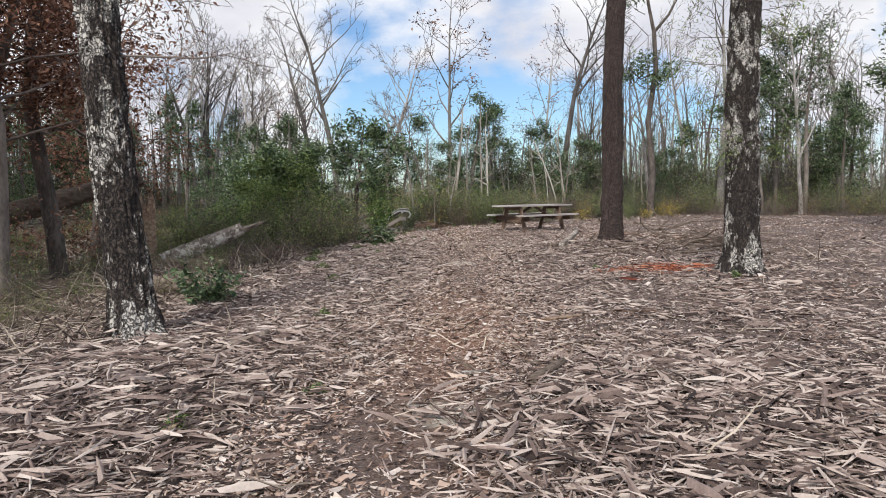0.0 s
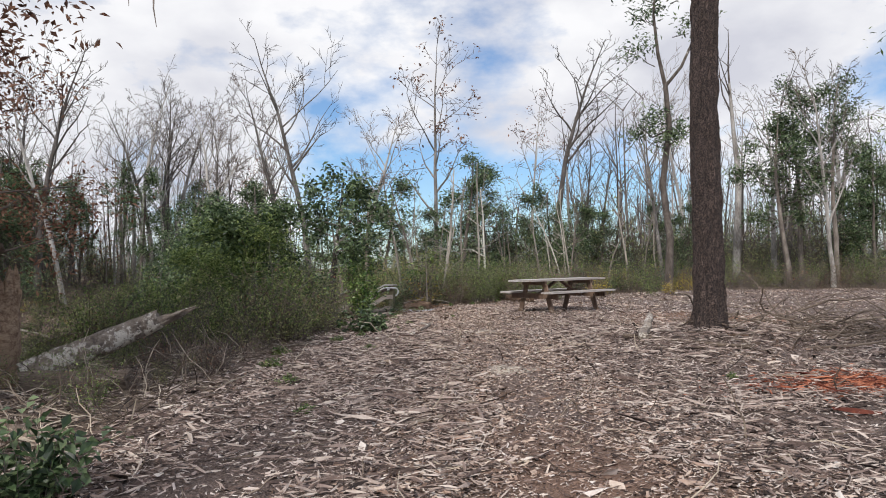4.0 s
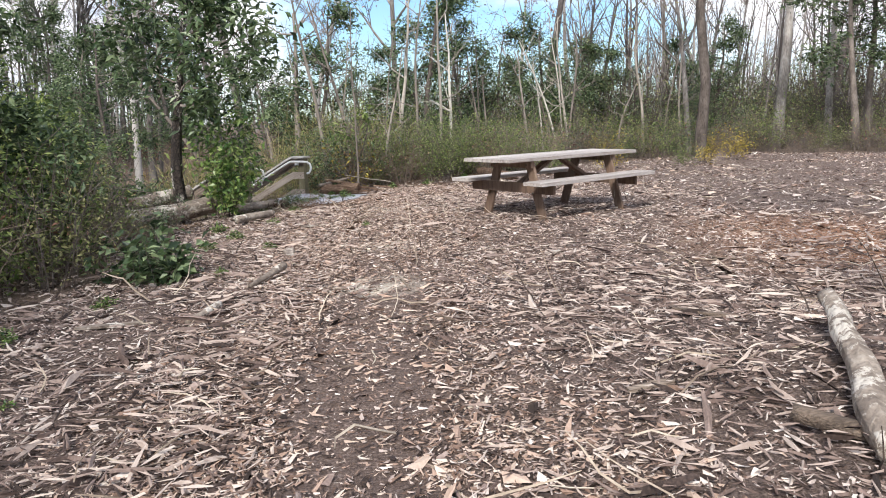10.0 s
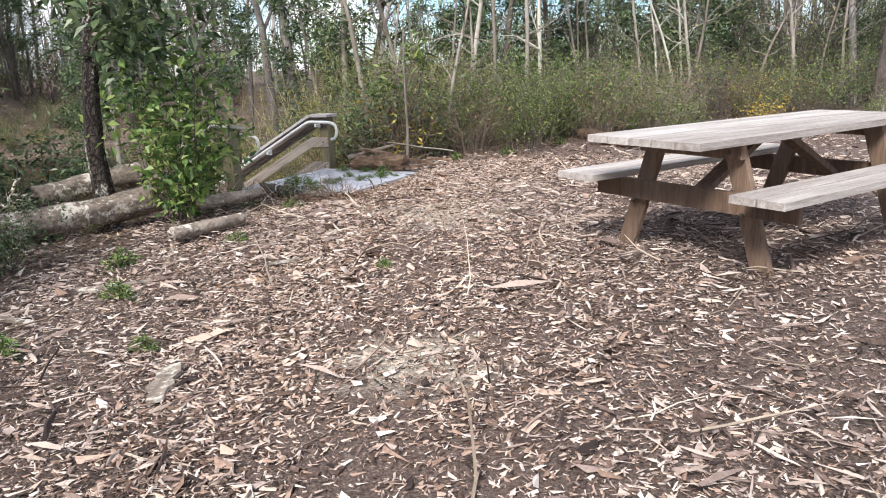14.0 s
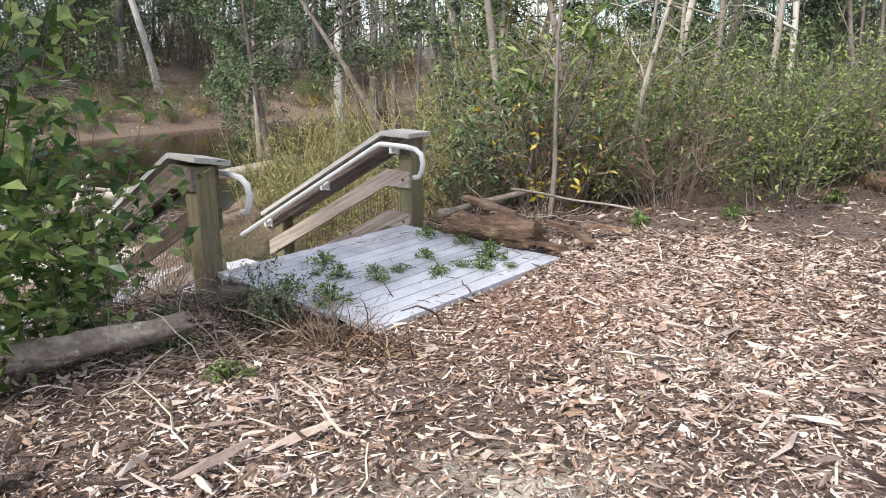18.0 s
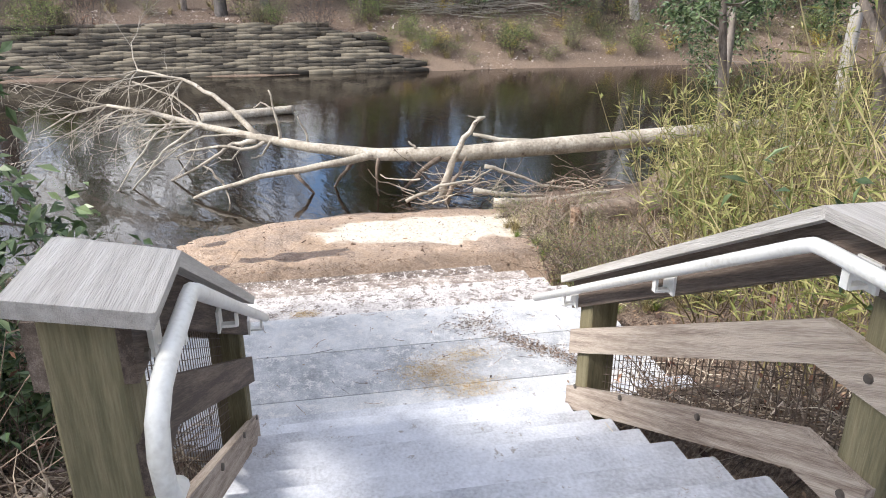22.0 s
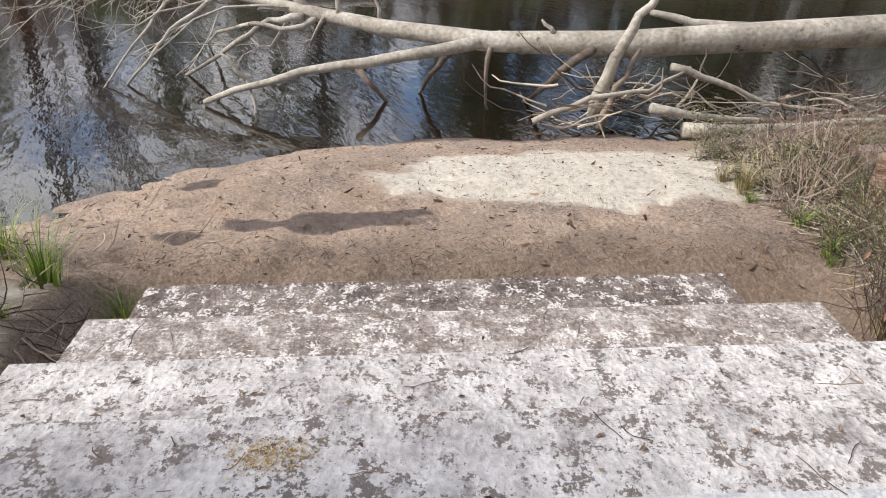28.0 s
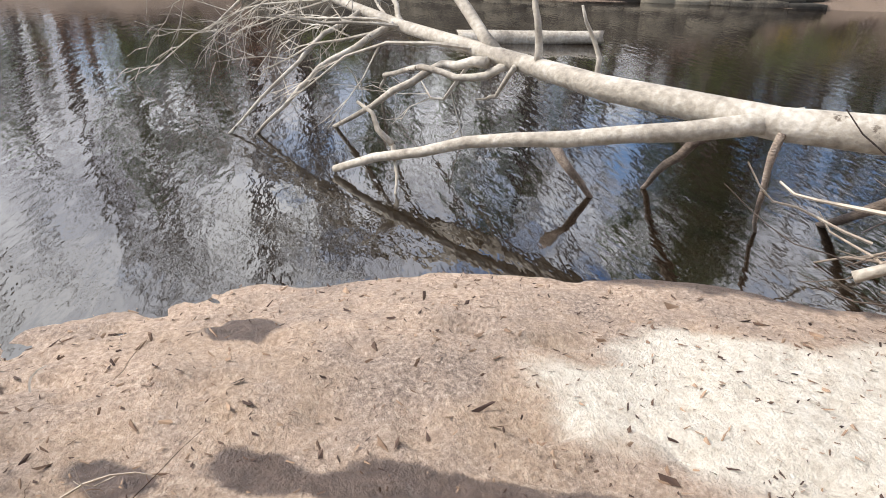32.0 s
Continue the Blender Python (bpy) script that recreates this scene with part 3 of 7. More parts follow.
def tone(x, y):
    """The trodden line, and the patches of rusty needles and orange chips."""
    d = abs(x - path_line(y)) + 0.35 * noise.noise((x * 1.1, y * 0.8, 6))
    trod = 1 - step(0.15, 0.8, d)
    rust = max(0, 1 - math.hypot((x - 4.1) / 0.9, (y - 12.7) / 0.7)) * 1.6 * max(0, 0.6 + noise.noise((x * 3, y * 3, 2)))
    orange = max(0, 1 - math.hypot((x - 6.2) / 2.6, (y - 21.5) / 3.2)) + max(0, 1 - math.hypot((x - 0.6) / 1.6, (y - 29.0) / 1.6)) + 0.6 * max(0, 1 - math.hypot((x - 0.2) / 1.2, (y - 7.5) / 4.5))
    return min(1, trod), min(1, rust), min(1, orange * 1.2), 1


xs, ys = axis(-15.0, 7.5, 0.18, 2500, ((-12.2, -8.2),)), axis(-0.5, 38.0, 0.18, 2500, ((30.2, 36.2),))
verts, cols, tones = [], [], []
for yy in ys:
    for xx in xs:
        verts.append((xx, yy, height(xx, yy)))
        tones.append(tone(xx, yy) if -8 < xx < 12 and -2 < yy < 34 else (0, 0, 0, 1))
        cols.append(zones(xx, yy) if -40 < xx < 45 and -30 < yy < 70 else (0, 0, 0, 1))
nx = len(xs)
faces = [(j * nx + i, j * nx + i + 1, (j + 1) * nx + i + 1, (j + 1) * nx + i) for j in range(len(ys) - 1) for i in range(nx - 1)]
gm = bpy.data.meshes.new("ground")
gm.from_pydata(verts, [], faces)
layer = gm.color_attributes.new("zone", "FLOAT_COLOR", "POINT")
layer.data.foreach_set("color", [c for q in cols for c in q])
layer = gm.color_attributes.new("tone", "FLOAT_COLOR", "POINT")
layer.data.foreach_set("color", [c for q in tones for c in q])
gm.materials.append(ground_material())
gm.polygons.foreach_set("use_smooth", [True] * len(gm.polygons))
tagged(new("ground", gm), "brown mulch and sandy ground sloping to the river", "ground", kind="structure")


def water_material():
    m = bpy.data.materials.new("dark_river_water")
    m.use_nodes = True
    t = m.node_tree
    b = t.nodes["Principled BSDF"]
    b.inputs["Base Color"].default_value = (0.010, 0.006, 0.003, 1)
    b.inputs["Roughness"].default_value = 0.0
    b.inputs["IOR"].default_value = 1.75
    b.inputs["Specular IOR Level"].default_value = 1.0
    geo = t.nodes.new("ShaderNodeNewGeometry")
    mp = t.nodes.new("ShaderNodeMapping")
    mp.inputs["Rotation"].default_value = (0, 0, radians(-YAW))
    mp.inputs["Scale"].default_value = (1.0, 3.0, 1.0)
    t.links.new(geo.outputs["Position"], mp.inputs["Vector"])
    n = t.nodes.new("ShaderNodeTexNoise")
    n.inputs["Scale"].default_value, n.inputs["Detail"].default_value = 3.0, 3
    t.links.new(mp.outputs["Vector"], n.inputs["Vector"])
    bp = t.nodes.new("ShaderNodeBump")
    bp.inputs["Strength"].default_value, bp.inputs["Distance"].default_value = 0.09, 0.06
    t.links.new(n.outputs["Fac"], bp.inputs["Height"])
    t.links.new(bp.outputs["Normal"], b.inputs["Normal"])
    return m


g = Geo()
corners = [at_uv(8.0, -150, WATER), at_uv(8.0, 150, WATER), at_uv(31, 150, WATER), at_uv(31, -150, WATER)]
g.v += [tuple(c) for c in corners]
g.f.append((0, 1, 2, 3))
wob = part("water", g, water_material())
tagged(wob, "dark tannin-brown river water with small ripples", "water", kind="structure")


# ---- deck and stairs ----
def stair_obj(name, label, category):
    return thing(name, label, category, STAIR.copy())


DECK_Z = -0.07
deck = stair_obj("deck_platform", "pale grey painted plank platform half overgrown by weeds", "deck")
rng = random.Random(4)
for i in range(2, 14):
    u0 = -2.02 + i * 0.144
    left, right = 2.02 + rng.uniform(-0.03, 0.03), 0.02 + rng.uniform(-0.02, 0.03)
    gm_ = bevelled(0.135, left - right, 0.04, 0.005, pose(u0 + 0.07, (left + right) / 2, DECK_Z - 0.02))
    part("plank", gm_, M["deck"], deck)
stairs = stair_obj("river_stairs", "grey painted wooden stairs down to the river, sandy below", "stairs")
RISE, RUN = 0.15, 0.31
for i in range(9):
    z = DECK_Z - RISE * (i + 1)
    wl, wr = (2.0, 0.03) if i < 7 else (2.0 + 0.55 * (i - 6), 0.03 - 0.6 * (i - 6))
    part("tread", bevelled(RUN + 0.03, wl - wr, 0.045, 0.008, pose(i * RUN + RUN / 2, (wl + wr) / 2, z - 0.0225)), M["deck"], stairs)
    part("riser", bevelled(0.02, wl - wr - 0.02, RISE - 0.05, 0.003, pose(i * RUN + 0.012, (wl + wr) / 2, z + RISE / 2 - 0.024)), M["deck"], stairs)
LAND_Z = DECK_Z - RISE * 10
for k, (a, b_) in enumerate(((2.79, 3.225), (3.23, 3.915), (3.92, 4.60))):
    part("landing_board", bevelled(b_ - a, 4.10, 0.05, 0.008, pose((a + b_) / 2, 0.91, LAND_Z - 0.025 + 0.002 * k)), M["landing"], stairs)
for k in range(4):
    u0, z = 4.60 + 0.535 * k, LAND_Z - 0.13 * (k + 1)
    l, r_ = (2.92, 2.93, 2.84, 2.73)[k], -(1.07, 1.0, 0.93, 0.645)[k]
    part("wide_tread", bevelled(0.535 + 0.03, l - r_, 0.05, 0.008, pose(u0 + 0.2675, (l + r_) / 2, z - 0.025)), M["deck_sandy" if k < 2 else "deck_muddy"], stairs, "grey step dusted with pale sand")
    part("riser", bevelled(0.02, l - r_ - 0.02, 0.085, 0.003, pose(u0 + 0.012, (l + r_) / 2, z + 0.043)), M["deck"], stairs)
part("riser", bevelled(0.02, 4.08, 0.105, 0.003, pose(2.80, 0.91, LAND_Z + 0.05)), M["deck"], stairs)

SLOPE = 0.53


def bent_board(width, thick, y, z0, u_end, u_start=-0.06, bend=0.24):
    """A board set on edge beside the stairs, level at first, then sloping down; z0 is its upper edge at the top post."""
    def top(u):
        return z0 - max(0, u - bend) * SLOPE
    out = [(u_start, top(u_start)), (bend, top(bend)), (u_end, top(u_end)), (u_end, top(u_end) - width * 1.1), (bend, top(bend) - width * 1.05), (u_start, top(u_start) - width)]
    g_ = Geo()
    turn = Matrix(((1, 0, 0, 0), (0, 0, 1, y), (0, 1, 0, 0), (0, 0, 0, 1)))
    out = out[::-1]
    n, k = 0, len(out)
    for s in (-thick / 2, thick / 2):
        for a, b_ in out:
            g_.v.append((a, y + s, b_))
    g_.f += [(0, 1, 4, 5), (1, 2, 3, 4), (k + 5, k + 4, k + 1, k), (k + 4, k + 3, k + 2, k + 1)]
    for i in range(k):
        j = (i + 1) % k
        g_.f.append((j, i, k + i, k + j))
    return g_


def railing(name, y, inward, label, start=0.0, run=2.05, drop=0.0, tilt=0.0):
    """A stair rail at local y; inward is +1 where the stairs lie at larger y."""
    r_ = thing(name, label, "railing", STAIR @ pose(start, 0, drop))
    yp = y - inward * 0.09
    post = part("post", bevelled(0.165, 0.165, 1.05, 0.008, pose(0.02, yp, 0.235)), M["post_wood"], r_, "greenish treated square post")
    part("post", bevelled(0.165, 0.165, 1.05, 0.008, pose(2.10, yp, -0.86)), M["post_wood"], r_, "greenish treated square post")
    for s, nm in ((0, "top_rail"), (1, "middle_rail"), (2, "kick_board")):
        z0 = (0.76, 0.43, 0.03)[s]
        part(nm, bent_board(0.15 if s else 0.17, 0.04, y, z0, 2.25), M["rail_wood"], r_)
    part("top_rail", bent_board(0.17, 0.04, yp - inward * 0.09, 0.76, 2.25), M["rail_wood"], r_)
    yc = y - inward * 0.06
    part("cap", bevelled(0.37, 0.30, 0.04, 0.008, pose(0.055, yc, 0.775 + 0.0022 * tilt, tilt)), M["cap_wood"], r_, "level grey weathered cap board")
    ang = math.degrees(math.atan(SLOPE))
    length = run * math.hypot(1, SLOPE)
    mid = 0.24 + run / 2
    part("cap", bevelled(length, 0.30, 0.04, 0.008, pose(mid, yc, 0.775 + 0.0022 * tilt - run / 2 * SLOPE, tilt, ang, 0)), M["cap_slope"], r_, "sloping grey weathered cap board")
    yi = y + inward * 0.10
    def zt(u):
        return 0.68 - max(0, u - 0.24) * SLOPE
    pts = [(-0.20, zt(0) - 0.27), (-0.265, zt(0) - 0.255), (-0.30, zt(0) - 0.20), (-0.315, zt(0) - 0.12), (-0.29, zt(0) - 0.05), (-0.22, zt(0) - 0.012), (-0.10, zt(0)), (0.19, zt(0)), (0.24, zt(0) - 0.004), (0.30, zt(0.30)), (run + 0.65, zt(run + 0.65))]
    g_ = Geo().tube([(a, yi, b_) for a, b_ in pts], [0.024] * len(pts), 10)
    rail = part("handrail", g_, M["pipe"], r_, "white painted pipe handrail with a hooked end", True)
    for u in (0.10, 1.14, 2.2):
        z = zt(u)
        b1 = Geo().box(pose(u, y + inward * 0.028, z - 0.045), 0.09, 0.012, 0.09)
        b1.box(pose(u, y + inward * 0.06, z - 0.075), 0.035, 0.07, 0.012)
        b1.box(pose(u, y + inward * 0.095, z - 0.05), 0.03, 0.012, 0.06)
        part("bracket", b1, M["pipe"], rail)
    for u, z in ((0.02, 0.62), (0.02, 0.35), (0.02, -0.05), (0.8, 0.03 - 0.25 - 0.08), (1.5, 0.03 - 0.6 - 0.08), (2.1, 0.03 - 0.9 - 0.08)):
        part("bolt", Geo().tube([(u, y + inward * 0.02, z), (u, y + inward * 0.03, z)], [0.016, 0.014], 8), M["iron"], post)
    wires = Geo()
    tall = 0.42 if inward > 0 else 0.76
    for i in range(40):
        u = 0.12 + i * 0.05
        z1 = 0.62 - 0.74 + tall - max(0, u - 0.3) * SLOPE
        wires.box(pose(u, yp - inward * 0.02, z1 - tall / 2), 0.0035, 0.0035, tall)
    for i in range(round(tall / 0.05)):
        z1 = -0.02 + i * 0.05
        wires.tube([(0.12, yp - inward * 0.02, z1), (0.3, yp - inward * 0.02, z1), (2.08, yp - inward * 0.02, z1 - 1.78 * SLOPE)], [0.002] * 3, 3, False)
    part("wire_mesh", wires, M["wire"], r_, "rusty square wire mesh")
    return r_


railing("stair_railing", 0.0, 1, "weathered wooden stair railing with a white hooked pipe, beside cane")
railing("stair_railing", 1.95, -1, "weathered wooden stair railing with white pipe, beside leafy bank", 0.08, 1.80, -0.035, 11.0)


# ---- picnic table ----
def picnic_table(m):
    t = thing("picnic_table", "weathered grey-brown wooden picnic table with attached benches on mulch", "picnic table", m)
    L = 2.44
    for i in range(5):
        part("tabletop_plank", bevelled(L, 0.142, 0.04, 0.006, pose(0, -0.296 + i * 0.148, 0.74)), M["plank_table"], t)
    for s in (-1, 1):
        for k in (0, 1):
            part("bench_plank", bevelled(L * 0.89, 0.142, 0.04, 0.006, pose(0, s * (0.52 + 0.148 * k), 0.475)), M["plank_table"], t)
    for e in (-1, 1):
        x = e * 0.79
        part("top_beam", bevelled(0.04, 0.66, 0.085, 0.004, pose(x, 0, 0.677)), M["leg_table"], t)
        part("seat_beam", bevelled(0.04, 1.32, 0.12, 0.004, pose(x, 0, 0.392)), M["leg_table"], t)
        for s in (-1, 1):
            top, foot = Vector((x - e * 0.045, s * 0.24, 0.72)), Vector((x - e * 0.045, s * 0.475, -0.05))
            d = top - foot
            ang = math.degrees(math.atan2(-d.y, d.z))
            leg = part("leg", bevelled(0.04, 0.115, d.length, 0.005, pose(*((top + foot) / 2), ang, 0, 0)), M["leg_table"], t)
            for zz in (0.335, 0.67):
                yy_ = foot.y + (top.y - foot.y) * (zz + 0.06) / 0.78
                part("bolt", Geo().tube([(x + e * 0.022, yy_, zz), (x + e * 0.032, yy_, zz)], [0.013, 0.012], 8), M["iron"], leg)
        a, b_ = Vector((e * 0.10, 0.0, 0.70)), Vector((x - e * 0.03, 0.0, 0.36))
        d = b_ - a
        part("brace", bevelled(d.length, 0.09, 0.04, 0.004, pose(*((a + b_) / 2), 0, math.degrees(math.atan2(-d.z, d.x)), 0)), M["leg_table"], t)
    return t


table = picnic_table(pose(3.11, 24.635, 0.11, 0, 0, 37.0))
table.scale = (1.20, 1.25, 1.18)


# ---- trees and shrubs: each kind is built a few times, then copied ----
def wander(rng, p, d, length, n, bend, lift=0.0):
    pts = [p.copy()]
    for _ in range(n):
        d = (d + Vector((rng.gauss(0, bend), rng.gauss(0, bend), rng.gauss(0, bend) + lift))).normalized()
        p = p + d * (length / n)
        pts.append(p.copy())
    return pts, d


THIN = [0.02]  # the least radius of a twig
BEND = [0.10]  # how far a branch wanders


def branch(g, fine, p, d, length, r, depth, rng, tips, spread=0.7, lift=0.04, kids=4, first=0.3):
    n = 5 if depth > 1 else (3 if depth else 2)
    pts, end = wander(rng, p, d, length, n, BEND[0], lift)
    target = g if depth > 1 or fine is None else fine
    r = max(r, THIN[0])
    target.tube(pts, [r * (1 - 0.75 * i / n) for i in range(n + 1)], 5 if depth > 1 else 3, False)
    tips.append((pts[-1], end))
    if depth == 0:
        return
    for k in range(kids):
        f = first + (1 - first) * (k + rng.random()) / kids
        i = min(n - 1, int(f * n))
        q = pts[i].lerp(pts[i + 1], f * n - i)
        axis_d = (pts[i + 1] - pts[i]).normalized()
        out = axis_d.orthogonal()
        out.rotate(Matrix.Rotation(rng.uniform(0, 6.28), 3, axis_d))
        nd = (axis_d * (1 - spread * 0.6) + out.normalized() * spread).normalized()
        branch(g, fine, q, nd, length * rng.uniform(0.38, 0.62) * (1.15 - f * 0.4), r * (1 - 0.75 * f) * 0.6, depth - 1, rng, tips, spread, lift, kids, 0.25)


def leaves_at(g, tips, rng, count, size, width, reach):
    for _ in range(count):
        p, d = tips[rng.randrange(len(tips))]
        q = p + Vector((rng.gauss(0, reach), rng.gauss(0, reach), rng.gauss(0, reach * 0.8)))
        dd = Vector((rng.gauss(0, 1), rng.gauss(0, 1), rng.gauss(0, 0.6) - 0.15)).normalized()
        s = size * rng.uniform(0.6, 1.25)
        g.leaf(q, dd, Vector((rng.gauss(0, 0.6), rng.gauss(0, 0.6), 1)), s, s * width)


def bare_tree(seed, h, r, crown=0.45, limbs=7, spread=0.55, lift=0.05, bark="bark_far", label="tall bare grey hardwood tree in the winter woods", lean=0.03, leaves=0, leaf="leaf_brown", depth=2, kids=4):
    rng_ = random.Random(seed)
    t = thing("tree", label, "tree")
    g_, fine, lv, tips = Geo(), Geo(), Geo(), []
    pts, end = wander(rng_, Vector((0, 0, -0.3)), Vector((rng_.gauss(0, lean), rng_.gauss(0, lean), 1)).normalized(), h * 0.8, 8, 0.05, 0.03)
    g_.tube(pts, [r * (1.25 if i == 0 else 1) * (1 - 0.72 * i / 8) for i in range(9)], 8, False, 0.08, rng_)
    for k in range(limbs):
        f = 1 - crown + crown * (k + rng_.random()) / limbs * 0.98
        i = min(7, int(f * 8))
        q = pts[i].lerp(pts[i + 1], f * 8 - i)
        a = rng_.uniform(0, 6.28)
        d = Vector((math.cos(a) * spread, math.sin(a) * spread, 1 - spread * 0.5)).normalized()
        branch(g_, fine, q, d, h * rng_.uniform(0.16, 0.30), r * (1 - 0.72 * f) * 0.62, depth, rng_, tips, 0.6, lift, kids)
    branch(g_, fine, pts[-1], end, h * 0.22, r * 0.27, depth, rng_, tips, 0.6, lift, kids)
    part("trunk", g_, M[bark], t, smooth=True)
    part("crown", fine, M["twig"], t, "fine bare grey branching")
    if leaves:
        leaves_at(lv, tips, rng_, leaves, 0.22, 0.5, 0.22)
        part("foliage", lv, M[leaf], t)
    return t


def evergreen(seed, h, r, leaves, size, start=0.2, width=0.28, leaf="leaf_dark", label="dark-leaved evergreen tree in the winter woods", bark="bark_grey", reach=0.22, name="tree", cat="tree"):
    rng_ = random.Random(seed)
    t = thing(name, label, cat)
    g_, fine, lv, tips = Geo(), Geo(), Geo(), []
    pts, end = wander(rng_, Vector((0, 0, -0.2)), Vector((rng_.gauss(0, 0.06), rng_.gauss(0, 0.06), 1)).normalized(), h * 0.9, 8, 0.07, 0.02)
    g_.tube(pts, [r * (1 - 0.85 * i / 8) for i in range(9)], 6, False, 0.1, rng_)
    n = int(14 + h)
    for k in range(n):
        f = start + (0.98 - start) * (k + rng_.random()) / n
        i = min(7, int(f * 8))
        q = pts[i].lerp(pts[i + 1], f * 8 - i)
        a = rng_.uniform(0, 6.28)
        d = Vector((math.cos(a), math.sin(a), rng_.uniform(0.05, 0.5))).normalized()
        ln = h * width * rng_.uniform(0.5, 1.2) * (1 - 0.55 * (f - start) / (1 - start)) * min(1, 0.5 + (f - start) * 3)
        branch(g_, fine, q, d, ln, r * 0.3 * (1 - 0.7 * f), 1, rng_, tips, 0.6, 0.02, 4)
    leaves_at(lv, tips, rng_, leaves, size, 0.42, reach)
    part("trunk", g_, M[bark], t, smooth=True)
    part("branchwork", fine, M["twig"], t)
    part("crown", lv, M[leaf], t, "dense glossy leaves")
    return t


def shrub(seed, h, stems, leaves, size, leaf, label, spread=0.5, lw=0.42, stem_mat="twig", curve=0.12, name="shrub", low=0.2, lite=False):
    rng_ = random.Random(seed)
    t = thing(name, label, "shrub")
    g_, lv = Geo(), Geo()
    tips = []
    for _ in range(stems):
        a = rng_.uniform(0, 6.28)
        rr = rng_.random() * spread * 0.45
        d = Vector((math.cos(a) * rng_.random() * spread, math.sin(a) * rng_.random() * spread, 1)).normalized()
        ln = h * rng_.uniform(0.55, 1.1)
        pts, end = wander(rng_, Vector((math.cos(a) * rr, math.sin(a) * rr, -0.08)), d, ln, 5, curve)
        line = pts[::2] + [pts[-1]] if lite else pts
        g_.tube(line, [0.0027 * h ** 0.5 * (1 - 0.8 * i / len(line)) + 0.0012 for i in range(len(line))], 3, False)
        for k in range(1 if lite else 2):
            f = rng_.uniform(0.3, 0.9)
            i = int(f * 5)
            sd = Vector((rng_.gauss(0, 1), rng_.gauss(0, 1), 0.7)).normalized()
            sp, _e = wander(rng_, pts[i], sd, ln * 0.3, 3, 0.15)
            g_.tube(sp[::3] if lite else sp, [0.005, 0.003] if lite else [0.005, 0.004, 0.003, 0.002], 3, False)
            tips += [(q, sd) for q in sp[1:]]
        tips += [(pts[i], end) for i in range(1, 6) if i / 5 > low]
    leaves_at(lv, tips, rng_, leaves, size, lw, 0.07 * h ** 0.5)
    part("woody_base", g_, M[stem_mat], t)
    if leaves:
        part("foliage", lv, M[leaf], t)
    return t


def cane(seed, h, stalks, label="stand of tall yellow-green river cane on the bank"):
    rng_ = random.Random(seed)
    t = thing("river_cane", label, "cane")
    g_, lv = Geo(), Geo()
    for _ in range(stalks):
        a, rr = rng_.uniform(0, 6.28), rng_.random() ** 0.5 * 0.7
        p = Vector((math.cos(a) * rr, math.sin(a) * rr, -0.1))
        d = Vector((rng_.gauss(0, 0.22), rng_.gauss(0, 0.22), 1)).normalized()
        ln = h * rng_.uniform(0.4, 1.1)
        pts, end = wander(rng_, p, d, ln, 5, 0.10, -0.03)
        g_.tube(pts, [0.008, 0.007, 0.006, 0.005, 0.004, 0.002], 3, False)
        for k in range(13):
            f = rng_.uniform(0.3, 1.0)
            i = min(4, int(f * 5))
            q = pts[i].lerp(pts[i + 1], f * 5 - i)
            ld = Vector((rng_.gauss(0, 1), rng_.gauss(0, 1), rng_.uniform(-0.2, 0.9))).normalized()
            lv.leaf(q, ld, Vector((0, 0, 1)), rng_.uniform(0.12, 0.28), rng_.uniform(0.018, 0.036))
    part("woody_base", g_, M["straw"], t)
    part("foliage", lv, M["leaf_cane"], t)
    for c in t.children:
        c["kind"] = "stuff"
    return t


def tuft(seed, h, blades, label="tuft of long green grass", mat="leaf_grass"):
    rng_ = random.Random(seed)
    g_ = Geo()
    for _ in range(blades):
        a, rr = rng_.uniform(0, 6.28), rng_.random() * 0.1
        p = Vector((math.cos(a) * rr, math.sin(a) * rr, -0.02))
        ln = h * rng_.uniform(0.5, 1.1)
        out = Vector((math.cos(a), math.sin(a), 0)) * rng_.uniform(0.1, 0.7)
        side = Vector((-math.sin(a), math.cos(a), 0)) * 0.005
        n = len(g_.v)
        for f in (0, 0.4, 0.75, 1):
            c = p + out * ln * f * f + Vector((0, 0, ln * (f - 0.35 * f * f)))
            k = 1 - f * 0.85
            g_.v += [tuple(c - side * k), tuple(c + side * k)]
        for i in range(3):
            g_.f.append((n + 2 * i, n + 2 * i + 1, n + 2 * i + 3, n + 2 * i + 2))
    return tagged(part("grass_tuft", g_, M[mat]), label, "grass")


rng = random.Random(11)


def plant(proto, x, y, s=1.0, turn=None, dz=0.0, group="", label=""):
    m = pose(x, y, height(x, y) + dz, rng.uniform(-3, 3), rng.uniform(-3, 3), rng.uniform(0, 360) if turn is None else turn)
    ob = copy_thing(proto, m)
    ob.scale = (s, s, s * rng.uniform(0.9, 1.1))
    if group:
        ob["group"] = group
    if label:
        ob["label"] = label
    return ob


def stuffed(t):
    """Marks the joined small pieces of a plant."""
    for c in t.children:
        c["kind"] = "stuff"
    return t


def retire(protos):
    """Moves the first of each kind out: the copies stay."""
    for p in protos:
        for o in (*p.children_recursive, p):
            bpy.data.objects.remove(o)


